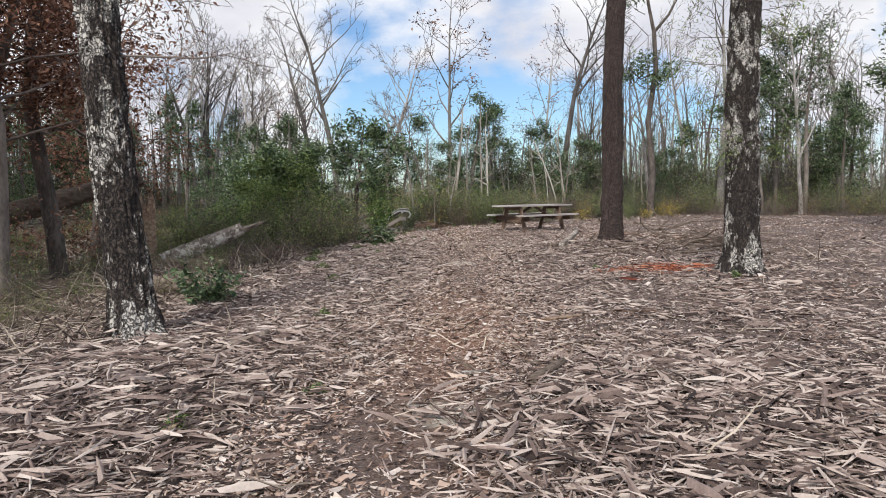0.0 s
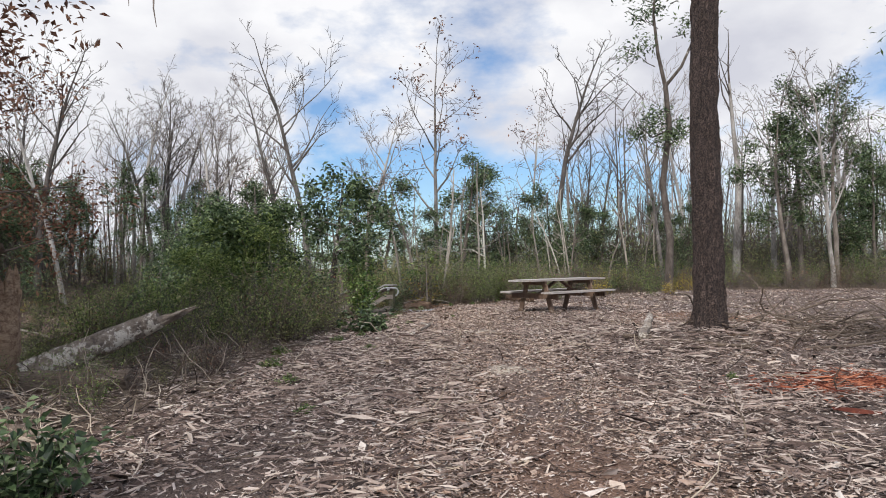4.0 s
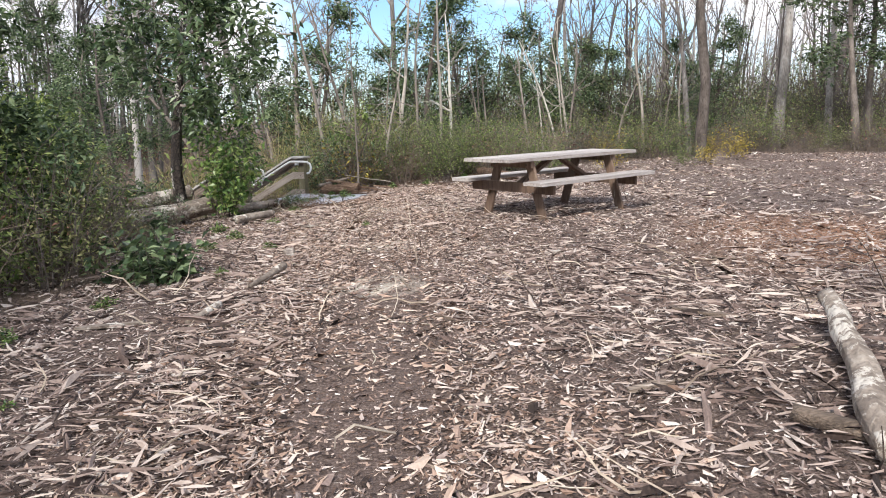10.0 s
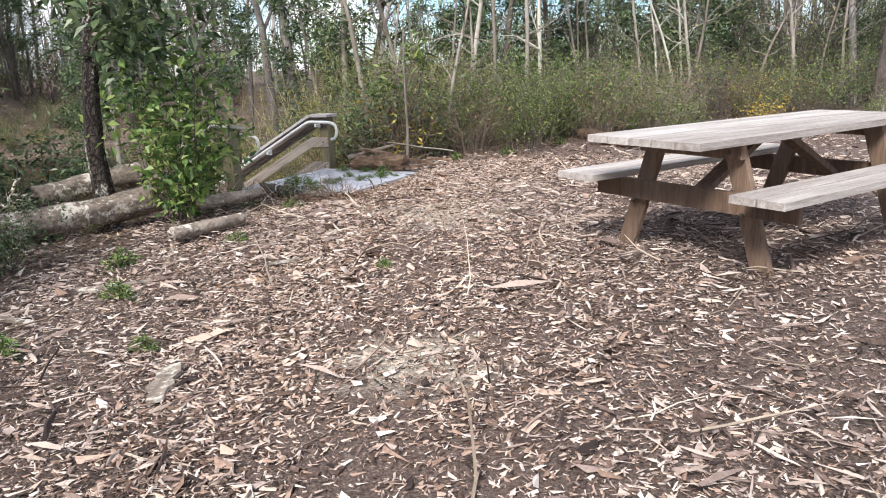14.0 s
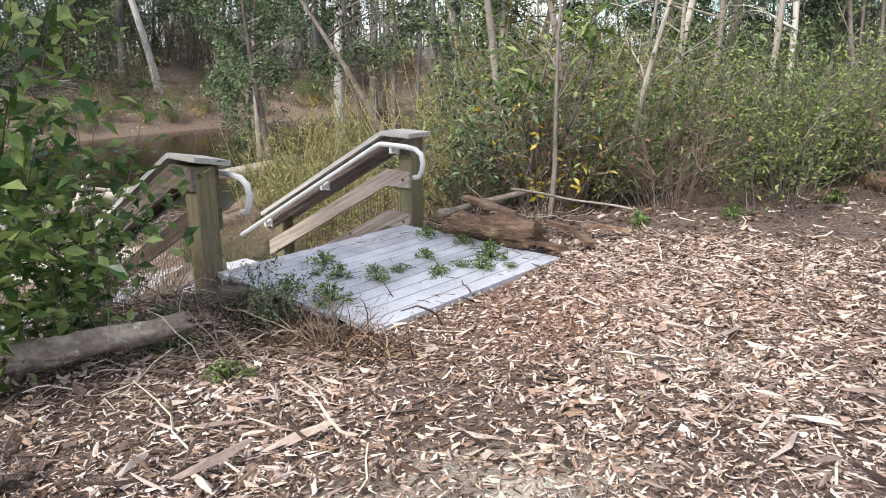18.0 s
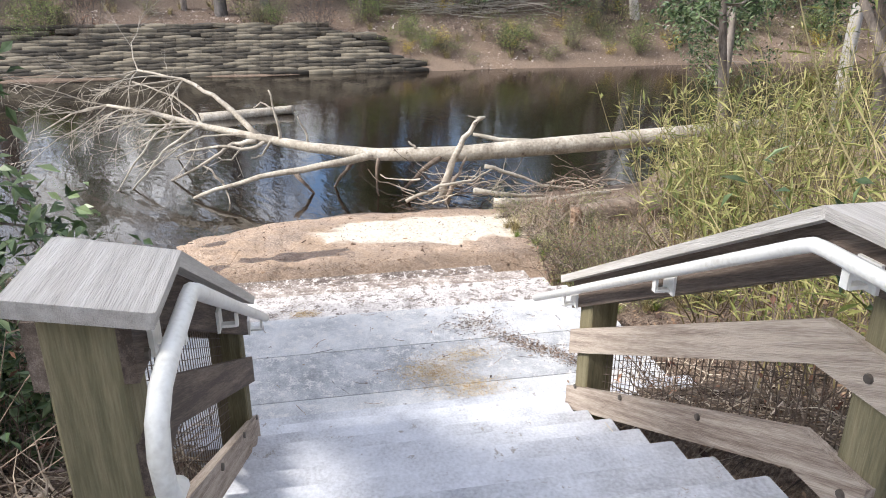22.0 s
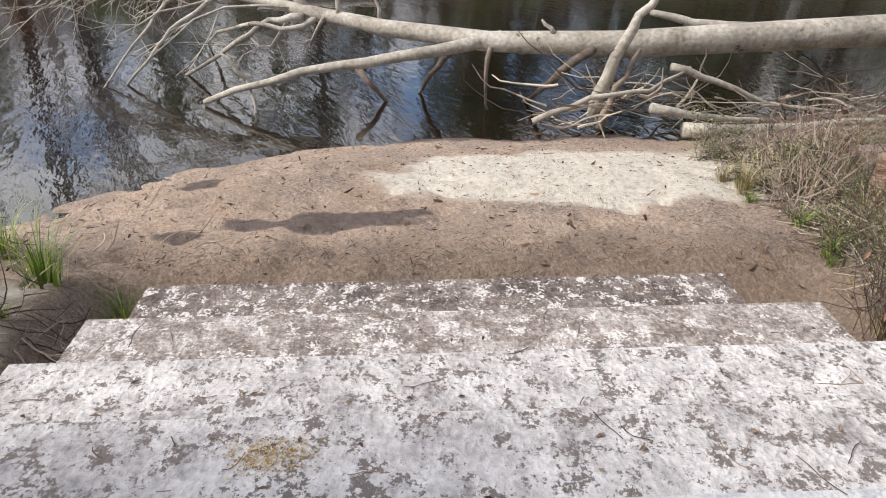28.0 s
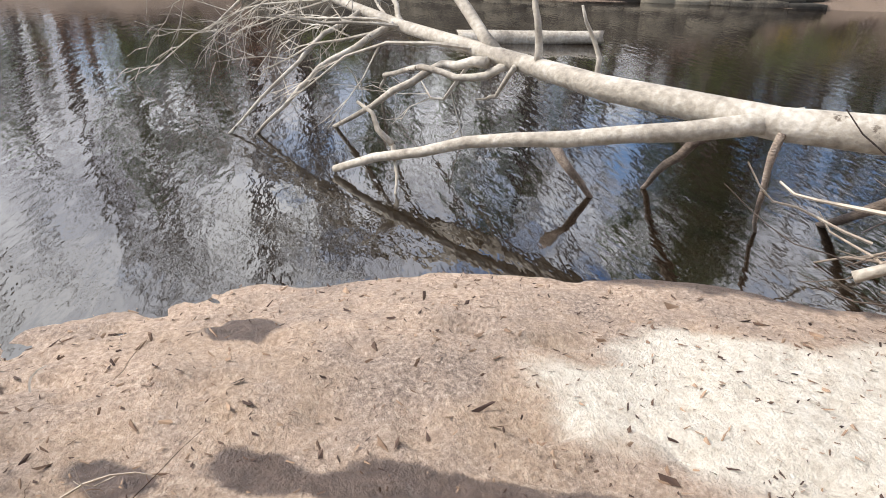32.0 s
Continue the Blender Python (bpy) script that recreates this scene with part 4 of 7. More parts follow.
BARE_FAR = [bare_tree(i + 20, h, r, c, n, s, kids=4, depth=2) for i, (h, r, c, n, s) in enumerate(((17, 0.20, 0.5, 8, 0.5), (14, 0.16, 0.5, 7, 0.5), (18, 0.22, 0.45, 7, 0.6)))]
BARE = [bare_tree(i, h, r, c, n, s, kids=3, depth=3) for i, (h, r, c, n, s) in enumerate(((17, 0.26, 0.42, 8, 0.6), (15, 0.20, 0.5, 8, 0.5), (19, 0.28, 0.38, 7, 0.65), (13, 0.16, 0.6, 9, 0.5), (16, 0.22, 0.35, 6, 0.7), (11, 0.13, 0.65, 9, 0.45)))]
FAN = bare_tree(31, 18, 0.27, 0.55, 10, 0.5, 0.10, label="tall bare tree with a broad fan of fine upright twigs", kids=4, depth=3)
SPECK = bare_tree(32, 15, 0.17, 0.6, 9, 0.7, 0.02, leaves=500, label="tall thin tree with a few brown leaves still hanging", kids=4)
SNAG = bare_tree(33, 15, 0.26, 0.2, 3, 0.4, 0.03, label="dead grey tree with a snapped trunk", depth=1, kids=2)
EVER = [evergreen(41, 7.5, 0.13, 5200, 0.17, 0.18, 0.23, reach=0.2), evergreen(42, 9.5, 0.15, 5200, 0.18, 0.34, 0.2, reach=0.2), evergreen(43, 5.5, 0.11, 4800, 0.15, 0.10, 0.29, reach=0.18), evergreen(44, 11, 0.16, 4200, 0.18, 0.42, 0.16, reach=0.2)]
MAGN = evergreen(45, 4.2, 0.10, 10500, 0.15, 0.06, 0.42, label="broad dark evergreen bush with glossy leaves", reach=0.2, name="evergreen_bush", cat="shrub")
TALLP = bare_tree(46, 17, 0.24, 0.55, 9, 0.7, 0.04, "bark_grey", "tall leaning tree with evergreen clumps in its crown", leaves=0, depth=2)
OLIVE = [shrub(51 + i, h, 34, int(n * 1.5), 0.05, "leaf_olive", "low olive-green brush at the edge of the clearing") for i, (h, n) in enumerate(((1.1, 500), (1.5, 600), (0.8, 450)))]
GREEN = [shrub(61 + i, h, 26, int(n * 1.6), 0.065, "leaf_mid", "leafy green shrub beside the clearing", 0.7) for i, (h, n) in enumerate(((1.4, 800), (2.0, 1000), (1.0, 600)))]
DARKB = [shrub(71 + i, h, 22, int(n * 1.4), 0.10, "leaf_dark", "dark green broad-leaved shrub beside the clearing", 0.8) for i, (h, n) in enumerate(((1.6, 800), (2.4, 1100)))]
DRY = [shrub(81 + i, h, 34, n, 0.07, "leaf_brown", "tangle of bare dry stems", 0.7, curve=0.16, stem_mat="dry_stem") for i, (h, n) in enumerate(((1.3, 60), (1.8, 100), (1.0, 30)))]
RUST = shrub(91, 2.2, 26, 900, 0.12, "leaf_brown", "shrub covered in rust-brown dead leaves", 0.8)
GOLD = shrub(92, 1.0, 34, 500, 0.07, "leaf_yellow", "yellowing weeds at the edge of the clearing", 0.6)
LITE = {"thicket": shrub(95, 4.2, 46, 260, 0.14, "leaf_olive", "grey thicket under the trees", 0.75, lite=True), "thicket2": shrub(96, 3.4, 44, 160, 0.10, "leaf_olive", "grey thicket under the trees", 0.9, lite=True)}
for key, h, st, n, sz, lf in (("olive", 1.3, 20, 560, 0.06, "leaf_olive"), ("olive2", 0.9, 18, 480, 0.055, "leaf_olive"), ("green", 1.5, 18, 950, 0.056, "leaf_mid"), ("green2", 2.0, 18, 1050, 0.062, "leaf_mid"), ("dark", 2.2, 14, 800, 0.11, "leaf_dark"), ("dry", 1.5, 26, 40, 0.08, "leaf_brown"), ("dry2", 1.1, 26, 30, 0.08, "leaf_brown"), ("rust", 2.0, 14, 420, 0.14, "leaf_brown"), ("gold", 1.0, 16, 260, 0.09, "leaf_yellow")):
    LITE[key] = shrub(int(h * 10) + n, h, st, n, sz, lf, "brush plant in the distance", 0.7, lite=True)


def lite(*keys):
    return lambda: LITE[rng.choice(keys)]


CANE = [cane(101, 2.3, 46), cane(102, 1.7, 44), cane(103, 2.9, 40)]
TUFT = [tuft(111, 0.45, 90), tuft(112, 0.3, 70)]
DTUFT = tuft(113, 0.5, 80, "tuft of dry straw-coloured grass", "straw")

# the trees that stand out over the clearing
for proto, x, y, s in ((BARE[2], -7.6, 52.0, 1.0), (FAN, -9.5, 56.0, 1.0), (FAN, -14.0, 55.0, 0.95), (FAN, -5.0, 60.0, 1.0), (SPECK, 0.4, 46.0, 0.95), (BARE[0], 9.8, 58.8, 1.22),
                       (SNAG, 13.4, 66.5, 0.95), (SNAG, 17.5, 45.0, 1.0), (SPECK, 29.0, 42.0, 1.0), (BARE[1], 33.0, 44.0, 0.85), (FAN, 33.0, 60.0, 0.95), (SPECK, -13.0, 62.0, 0.95), (FAN, -17.0, 66.0, 1.0),
                       (BARE[3], 12.0, 41.5, 0.8), (BARE[4], 24.0, 52.0, 0.9), (BARE[5], 20.0, 40.0, 1.0), (BARE[1], -23.0, 70.0, 1.0)):
    plant(proto, x, y, s, group="tall bare trees")
for proto, x, y, s in ((EVER[0], 1.6, 40.0, 1.0), (EVER[2], -2.2, 40.5, 1.15), (EVER[1], -9.0, 47.0, 1.1), (EVER[2], 5.2, 46.0, 1.05), (EVER[1], -22.0, 62.0, 1.2), (EVER[0], -6.0, 52.0, 1.0), (EVER[2], 8.0, 43.5, 1.0), (EVER[0], 3.4, 42.5, 0.9), (EVER[3], -12.5, 58.0, 1.1), (EVER[0], 28.0, 38.0, 1.0), (EVER[1], 32.0, 37.0, 0.9), (EVER[3], 20.5, 40.5, 1.0),
                       (EVER[0], 15.5, 47.0, 0.9), (EVER[2], 24.5, 44.0, 1.2), (EVER[3], 19.0, 26.5, 1.0), (EVER[1], 17.0, 24.0, 1.0), (EVER[2], 11.5, 50.0, 1.0), (EVER[0], -1.0, 50.0, 0.8)):
    plant(proto, x, y, s, group="evergreen trees")
for x, y, s in ((-5.4, 26.2, 0.75), (-5.3, 28.0, 0.7), (-6.2, 24.4, 0.95), (-7.0, 27.0, 0.95)):
    plant(MAGN, x, y, s, group="evergreen bushes")

# the woods behind
wood = 0
for _ in range(1500):
    x, y = rng.uniform(-52, 62), rng.uniform(-8, 98)
    u, v = to_uv(x, y)
    if wood >= 110 or in_clearing(x, y) > 0.05 or 0.5 < u < 38 and v < 12 or -3 < u < 31 and v < 26 and u > 3:
        continue
    if math.hypot(x, y - 15) < 15 or (x > -14 and y < 40 and x < 24) or y < 8 and rng.random() < 0.6:
        continue
    k = rng.random()
    proto = (rng.choice(BARE) if math.hypot(x, y) < 55 else rng.choice(BARE_FAR)) if k < 0.66 else (SPECK if k < 0.74 else (SNAG if k < 0.84 else rng.choice(EVER)))
    plant(proto, x, y, rng.uniform(0.6, 1.05), group="trees of the woods")
    wood += 1

# thin far trunks that nobody could count
far = Geo()
for _ in range(1700):
    a, d = rng.uniform(-2.0, 2.0), rng.uniform(46, 120)
    x, y = d * math.sin(a), 12 + d * math.cos(a)
    u, v = to_uv(x, y)
    if 0 < u < 36:
        continue
    h = rng.uniform(5, 13)
    p = Vector((x, y, 0.2))
    pts, e = wander(rng, p, Vector((rng.gauss(0, 0.05), rng.gauss(0, 0.05), 1)), h, 4, 0.05)
    r = rng.uniform(0.05, 0.14)
    far.tube(pts, [r, r * 0.85, r * 0.65, r * 0.45, r * 0.15], 4, False)
    for _k in range(7):
        i = rng.randrange(1, 5)
        q, e = wander(rng, pts[i], Vector((rng.gauss(0, 0.5), rng.gauss(0, 0.5), 1)).normalized(), h * rng.uniform(0.15, 0.35), 3, 0.12)
        far.tube(q, [r * 0.4, r * 0.3, r * 0.2, r * 0.08], 3, False)
tagged(part("far_woods", far, M["bark_far_stuff"]), "far grey trunks of the winter woods", "woods", kind="stuff")


def open_ground(x, y):
    """The low brush round the logs beside the start."""
    return y < 17.2 and x > -8 or 23.4 < y < 29.5 and -4.9 < x < -1


def in_shrub_land(x, y):
    u, v = to_uv(x, y)
    return in_clearing(x, y) < 0.25 and not (u > 1.8 and v < -2) and not (-2.6 < u < 11 and -3.6 < v < 1.4) and not (7 < u < 33) and not (0.8 < u < 10 and v < 3.3) and height(x, y) > -2.2


def scatter(n, region, choose, group, scale=(0.7, 1.2), test=in_shrub_land):
    done = 0
    for _ in range(n * 6):
        if done >= n:
            return
        x, y = region()
        if test(x, y):
            low = open_ground(x, y)
            plant(rng.choice([DRY[2], OLIVE[2], DRY[0]]) if low else choose(), x, y, rng.uniform(*scale) * (0.5 if low else 1), group=group)
            done += 1


def front():
    a = rng.random()
    x = -2 + a * 34
    return x, ramp(x, [(-2, 31.4), (1.5, 32.6), (3.5, 33.9), (7, 37.3), (13, 40.3), (20, 37.3), (28, 34.3), (34, 31)]) + rng.random() ** 1.6 * 12


def left_side():
    y = rng.uniform(3, 34)
    return ramp(y, [(3, -6.6), (10, -4.3), (16, -3.4), (21, -2.8), (25, -3.1), (29, -3.0), (34, -4)]) - rng.random() ** 1.4 * 11, y


def scatter_stuff(n, region, choose, name, label, scale=(0.7, 1.2), test=in_shrub_land):
    """Brush too far off to be told apart, joined into one mesh."""
    mats, data, done = [], [], 0
    for _ in range(n * 8):
        if done >= n:
            break
        x, y = region()
        if not test(x, y):
            continue
        done += 1
        s = rng.uniform(*scale)
        pick = choose()
        if open_ground(x, y):
            s, pick = s * 0.45, LITE[rng.choice(("dry", "dry2", "olive2", "green"))]
        m = np.array(pose(x, y, height(x, y), rng.uniform(-4, 4), rng.uniform(-4, 4), rng.uniform(0, 360)))
        for c in pick.children:
            me = c.data
            co = np.empty(len(me.vertices) * 3)
            me.vertices.foreach_get("co", co)
            co = (co.reshape(-1, 3) * s) @ m[:3, :3].T + m[:3, 3]
            if me.materials[0] not in mats:
                mats.append(me.materials[0])
            lp = np.empty(len(me.loops), dtype=np.int32)
            me.loops.foreach_get("vertex_index", lp)
            tot = np.empty(len(me.polygons), dtype=np.int32)
            me.polygons.foreach_get("loop_total", tot)
            data.append((co, lp, tot, mats.index(me.materials[0])))
    out = bpy.data.meshes.new(name)
    nv, nl, npoly = sum(len(d[0]) for d in data), sum(len(d[1]) for d in data), sum(len(d[2]) for d in data)
    out.vertices.add(nv)
    out.loops.add(nl)
    out.polygons.add(npoly)
    off = np.cumsum([0] + [len(d[0]) for d in data])
    out.vertices.foreach_set("co", np.concatenate([d[0] for d in data]).ravel())
    out.loops.foreach_set("vertex_index", np.concatenate([d[1] + off[i] for i, d in enumerate(data)]))
    tots = np.concatenate([d[2] for d in data])
    out.polygons.foreach_set("loop_start", np.concatenate([[0], np.cumsum(tots)[:-1]]))
    for m_ in mats:
        out.materials.append(m_)
    out.polygons.foreach_set("material_index", np.concatenate([np.full(len(d[2]), d[3]) for d in data]))
    out.update(calc_edges=True)
    return tagged(new(name, out), label, "brush", kind="stuff")


mixed = OLIVE * 3 + GREEN * 3 + DRY * 2 + [DARKB[0], DARKB[1], GOLD]
scatter(90, front, lambda: rng.choice(mixed), "brush behind the clearing", (0.9, 1.3))
scatter_stuff(230, front, lite("olive", "olive", "olive2", "green", "green", "green2", "dry", "dry", "dry2", "dry2", "gold"), "back_brush", "olive and green brush behind the clearing", (0.8, 1.5))
scatter(80, left_side, lambda: rng.choice(OLIVE * 3 + GREEN * 3 + DRY + [DARKB[0]]), "brush beside the path", (0.6, 1.1))
scatter_stuff(160, left_side, lite("olive", "green", "olive", "green2", "dry", "dry2", "olive2"), "side_brush", "green and olive brush beside the path", (0.6, 1.2))
scatter_stuff(50, lambda: (rng.uniform(22, 36), rng.uniform(8, 34)), lite("olive", "green", "dry", "gold", "olive2"), "clearing_brush", "mixed brush along the clearing", (0.8, 1.3))
scatter_stuff(70, lambda: (rng.uniform(-45, 50), rng.uniform(44, 80)), lite("olive", "dark", "green2", "dark"), "woodland_brush", "brush and young growth under the woods", (1.5, 2.8), lambda x, y: in_shrub_land(x, y) or to_uv(x, y)[1] > 16 and not 4 < to_uv(x, y)[0] < 36)
scatter_stuff(150, lambda: (rng.uniform(-45, 50), rng.uniform(42, 74)), lite("thicket", "thicket2", "thicket"), "woodland_thicket", "grey twiggy undergrowth under the woods", (0.8, 1.5), lambda x, y: in_shrub_land(x, y) or to_uv(x, y)[1] > 16 and not 4 < to_uv(x, y)[0] < 36)


THIN[0] = 0.006


# ---- the three near trunks ----
def near_trunk(name, x, y, r, h, lean, bark, label, flare=1.5, seed=1):
    """A tall trunk with root flare; its bark plates are raised in the mesh."""
    rng_ = random.Random(seed)
    z0 = height(x, y)
    t = thing(name, label, "tree", pose(x, y, z0))
    me = bpy.data.meshes.new("trunk")
    vs, fs, n, rows = [], [], 56, int(h / 0.055)
    for j in range(rows + 1):
        z = -0.15 + h * j / rows
        rad = r * (1 + (flare - 1) * math.exp(-max(0, z) / 0.22)) * (1 - 0.35 * z / h)
        cx, cy = lean[0] * z + 0.05 * math.sin(z * 0.8 + seed), lean[1] * z
        for i in range(n):
            a = 2 * math.pi * i / n
            ca, sa = math.cos(a), math.sin(a)
            root = 1 + 0.18 * math.exp(-max(0, z) / 0.15) * math.sin(a * 5 + seed)
            p = (ca * 3.2, sa * 3.2, z * 3.4 + seed)
            cell = noise.cell_vector((p[0] * 1.3, p[1] * 1.3, p[2] * 0.9)).x
            furrow = abs(noise.noise((ca * 5.5, sa * 5.5, z * 2.2 + seed)))
            b_ = 0.032 * (furrow * 1.8 - 0.4) + 0.006 * cell + 0.010 * noise.noise((ca * 14, sa * 14, z * 12))
            k = rad * root + b_
            vs.append((cx + ca * k, cy + sa * k, z))
    for j in range(rows):
        for i in range(n):
            a, b_ = j * n + i, j * n + (i + 1) % n
            fs.append((a, b_, b_ + n, a + n))
    me.from_pydata(vs, [], fs)
    me.materials.append(M[bark])
    part("trunk", me, None, t)
    return t, rng_


lt, r1 = near_trunk("near_tree", -3.25, 7.4, 0.215, 9.0, (-0.075, 0.02), "bark_lichen", "grey tree trunk with white lichen patches on mulch", 1.5, 3)
tw = Geo()
BEND[0] = 0.24
for k in range(12):
    a = r1.uniform(-0.9, 0.9)
    z = r1.uniform(2.6, 6.0)
    branch(tw, None, Vector((-0.075 * z, 0.02 * z, z)), Vector((math.cos(a), math.sin(a) + 0.5, r1.uniform(-0.35, 0.3))).normalized(), r1.uniform(0.8, 1.6), 0.016, 2, r1, [], 0.6, -0.06, 4)
BEND[0] = 0.10
part("branchwork", tw, M["twig"], lt, "thin drooping bare branches")
rt, r2 = near_trunk("near_tree", 4.75, 11.5, 0.26, 10.0, (0.02, 0.0), "bark_lichen", "dark mottled tree trunk with lichen near its foot", 1.45, 8)
tips = []
tw, lv = Geo(), Geo()
for k in range(22):
    a = r2.uniform(-1.0, 4.2)
    branch(tw, None, Vector((0, 0, r2.uniform(1.7, 4.6))), Vector((math.cos(a), math.sin(a), r2.uniform(-0.1, 0.4))).normalized(), r2.uniform(0.5, 1.2), 0.012, 1, r2, tips, 0.5, 0.0, 4)
leaves_at(lv, tips, r2, 3000, 0.075, 0.22, 0.12)
part("branchwork", tw, M["twig"], rt)
part("sprout_foliage", lv, M["leaf_mid"], rt, "green leafy sprouts")
near_trunk("pine_tree", 3.85, 16.6, 0.235, 12.0, (0.030, 0.0), "bark_pine", "straight pine trunk with plated brown bark on mulch", 1.3, 14)

# the tree with evergreen clumps over the far edge of the clearing
tp = thing("tree", "tall slender tree with dark evergreen clumps in its crown", "tree", pose(11.1, 38.35, 0.0))
r3 = random.Random(5)
g_, tips = Geo(), []
g_.tube([(0, 0, -0.2), (0.15, 0, 2.5), (-0.1, 0.1, 5), (0.25, 0, 7.8), (0.15, 0.1, 9.8)], [0.22, 0.17, 0.15, 0.13, 0.11], 9, False)
g_.tube([(0.15, 0.1, 9.7), (0.9, 0, 10.6), (1.6, 0.1, 12.0), (1.7, 0, 14.0)], [0.08, 0.07, 0.055, 0.03], 7, False)
g_.tube([(0.15, 0.1, 9.7), (-0.2, 0, 11.2), (-0.4, -0.1, 13.0), (-0.2, 0, 15.0)], [0.10, 0.08, 0.06, 0.03], 7, False)
g_.tube([(0.22, 0, 7.6), (-0.5, 0.2, 7.3), (-1.2, 0.1, 7.9)], [0.05, 0.04, 0.02], 6, False)
lv = Geo()
for x, z, n, w in ((-0.9, 7.6, 330, 0.42), (0.2, 7.2, 330, 0.45), (0.9, 7.7, 260, 0.4), (-0.3, 8.3, 260, 0.4), (-1.2, 11.4, 240, 0.4), (-0.6, 13.2, 300, 0.45), (1.7, 12.8, 300, 0.45), (1.5, 14.4, 260, 0.4), (0.0, 15.2, 300, 0.5), (-1.1, 14.4, 220, 0.4)):
    branch(g_, None, Vector((x * 0.3, 0, z - 0.8)), Vector((x, r3.gauss(0, 0.4), 0.6)).normalized(), 1.2, 0.03, 1, r3, [], 0.5, 0.03, 3)
    leaves_at(lv, [(Vector((x, r3.gauss(0, 0.3), z)), V), (Vector((x + 0.3, r3.gauss(0, 0.3), z + 0.2)), V), (Vector((x - 0.3, r3.gauss(0, 0.3), z - 0.1)), V)], r3, n, 0.24, 0.34, w * 0.75)
part("trunk", g_, M["bark_grey"], tp, smooth=True)
part("crown", lv, M["leaf_dark"], tp, "dark evergreen clumps")

# brown-leaved trees beside the start
beech = evergreen(47, 9.0, 0.16, 9000, 0.12, 0.30, 0.28, "leaf_brown", "tree still holding rust-brown dead leaves", reach=0.3)
for x, y, s in ((-7.6, 11.9, 1.0), (-7.2, 13.4, 1.1), (-8.6, 17.5, 0.9), (-6.6, 9.4, 1.1), (-6.9, 11.0, 0.9), (-8.2, 12.6, 1.0)):
    plant(beech, x, y, s, group="brown-leaved trees")
for x, y in ((-7.6, 11.5), (-8.0, 15.4)):
    plant(RUST, x, y, 0.9, group="rust-brown shrubs")


# ---- logs ----
def log(name, a, b_, ra, rb, mat, label, sides=14, seed=1, broken=0.0, sag=0.0, rough=0.22):
    """A fallen trunk from a to b_, with knotted bark and a splintered end where broken."""
    rng_ = random.Random(seed)
    a, b_ = Vector(a), Vector(b_)
    g_ = Geo()
    far_ = (a - Vector((-3, 25, 0))).length > 14
    sides = 10 if far_ or max(ra, rb) < 0.05 else 26
    n = max(8, int((b_ - a).length / (0.10 if far_ else 0.045)))
    ax = (b_ - a).normalized()
    side = ax.orthogonal().normalized()
    up = ax.cross(side)
    for i in range(n + 1):
        f = i / n
        p = a.lerp(b_, f) + Vector((0, 0, -sag * math.sin(math.pi * f)))
        p += Vector((noise.noise((f * 3, seed, 1)), noise.noise((f * 3, seed, 5)), 0)) * (b_ - a).length * 0.03
        r = (ra + (rb - ra) * f) * (1 + 0.12 * noise.noise((f * 4, seed, 9)))
        for k in range(sides):
            q = 2 * math.pi * k / sides
            c_, s_ = math.cos(q), math.sin(q)
            furrow = rough * (abs(noise.noise((c_ * 2.6, s_ * 2.6, f * 2.2 + seed))) - 0.25) * 1.3 + rough * 0.35 * noise.noise((c_ * 7, s_ * 7, f * 9 + seed))
            end = noise.noise((c_ * 2, s_ * 2, seed + 20)) * rough * 2.2 if i in (0, n) else 0.0
            g_.v.append(tuple(p + (side * c_ + up * s_) * r * (1 + furrow) + ax * end * r * (1 if i else -1)))
    for i in range(n):
        for k in range(sides):
            q, w = i * sides + k, i * sides + (k + 1) % sides
            g_.f.append((q, w, w + sides, q + sides))
    for row, turn in ((0, -1), (n, 1)):
        c = len(g_.v)
        ring = [row * sides + k for k in range(sides)]
        mid = sum((Vector(g_.v[k]) for k in ring), Vector()) / sides
        g_.v.append(tuple(mid - ax * turn * max(ra, rb) * 0.25))
        for k in range(sides):
            q, w = ring[k], ring[(k + 1) % sides]
            g_.f.append((q, w, c) if turn > 0 else (w, q, c))
    if broken:
        d = (b_ - a).normalized()
        for _ in range(9):
            o = Vector((rng_.gauss(0, 1), rng_.gauss(0, 1), rng_.gauss(0, 1)))
            o = (o - d * o.dot(d)).normalized() * rb * rng_.uniform(0.2, 0.8)
            ln = broken * rng_.uniform(0.3, 1.0)
            g_.tube([b_ + o - d * 0.05, b_ + o + d * ln * 0.5, b_ + o * 0.9 + d * ln], [rb * 0.35, rb * 0.25, 0.004], 5, False)
    return tagged(part(name, g_, M[mat], smooth=True), label, "log")


log("fallen_log", (-5.55, 14.2, 0.15), (-4.1, 14.55, 0.80), 0.20, 0.12, "log_mottled", "broken pale-brown log propped up with a splintered end", seed=2, broken=0.5)
log("fallen_log", (-5.5, 14.0, 0.10), (-4.3, 14.1, 0.10), 0.15, 0.13, "log", "short weathered log at the edge of the mulch", seed=3)
log("fallen_log", (-9.0, 13.4, 0.95), (-6.2, 14.8, 1.85), 0.22, 0.17, "log", "grey fallen trunk lying high across brush", seed=4)
log("stump", (-6.15, 14.6, -0.1), (-6.05, 14.6, 1.2), 0.24, 0.20, "rot_wood", "broken standing stump with torn brown wood", seed=5, broken=0.35)
log("fallen_log", (-4.9, 12.0, 0.06), (-3.9, 11.3, 0.05), 0.07, 0.05, "log", "thin grey log on mulch", seed=6)
log("fallen_log", (-5.2, 11.6, 0.06), (-4.0, 10.9, 0.05), 0.06, 0.05, "log", "thin grey log on mulch", seed=7)
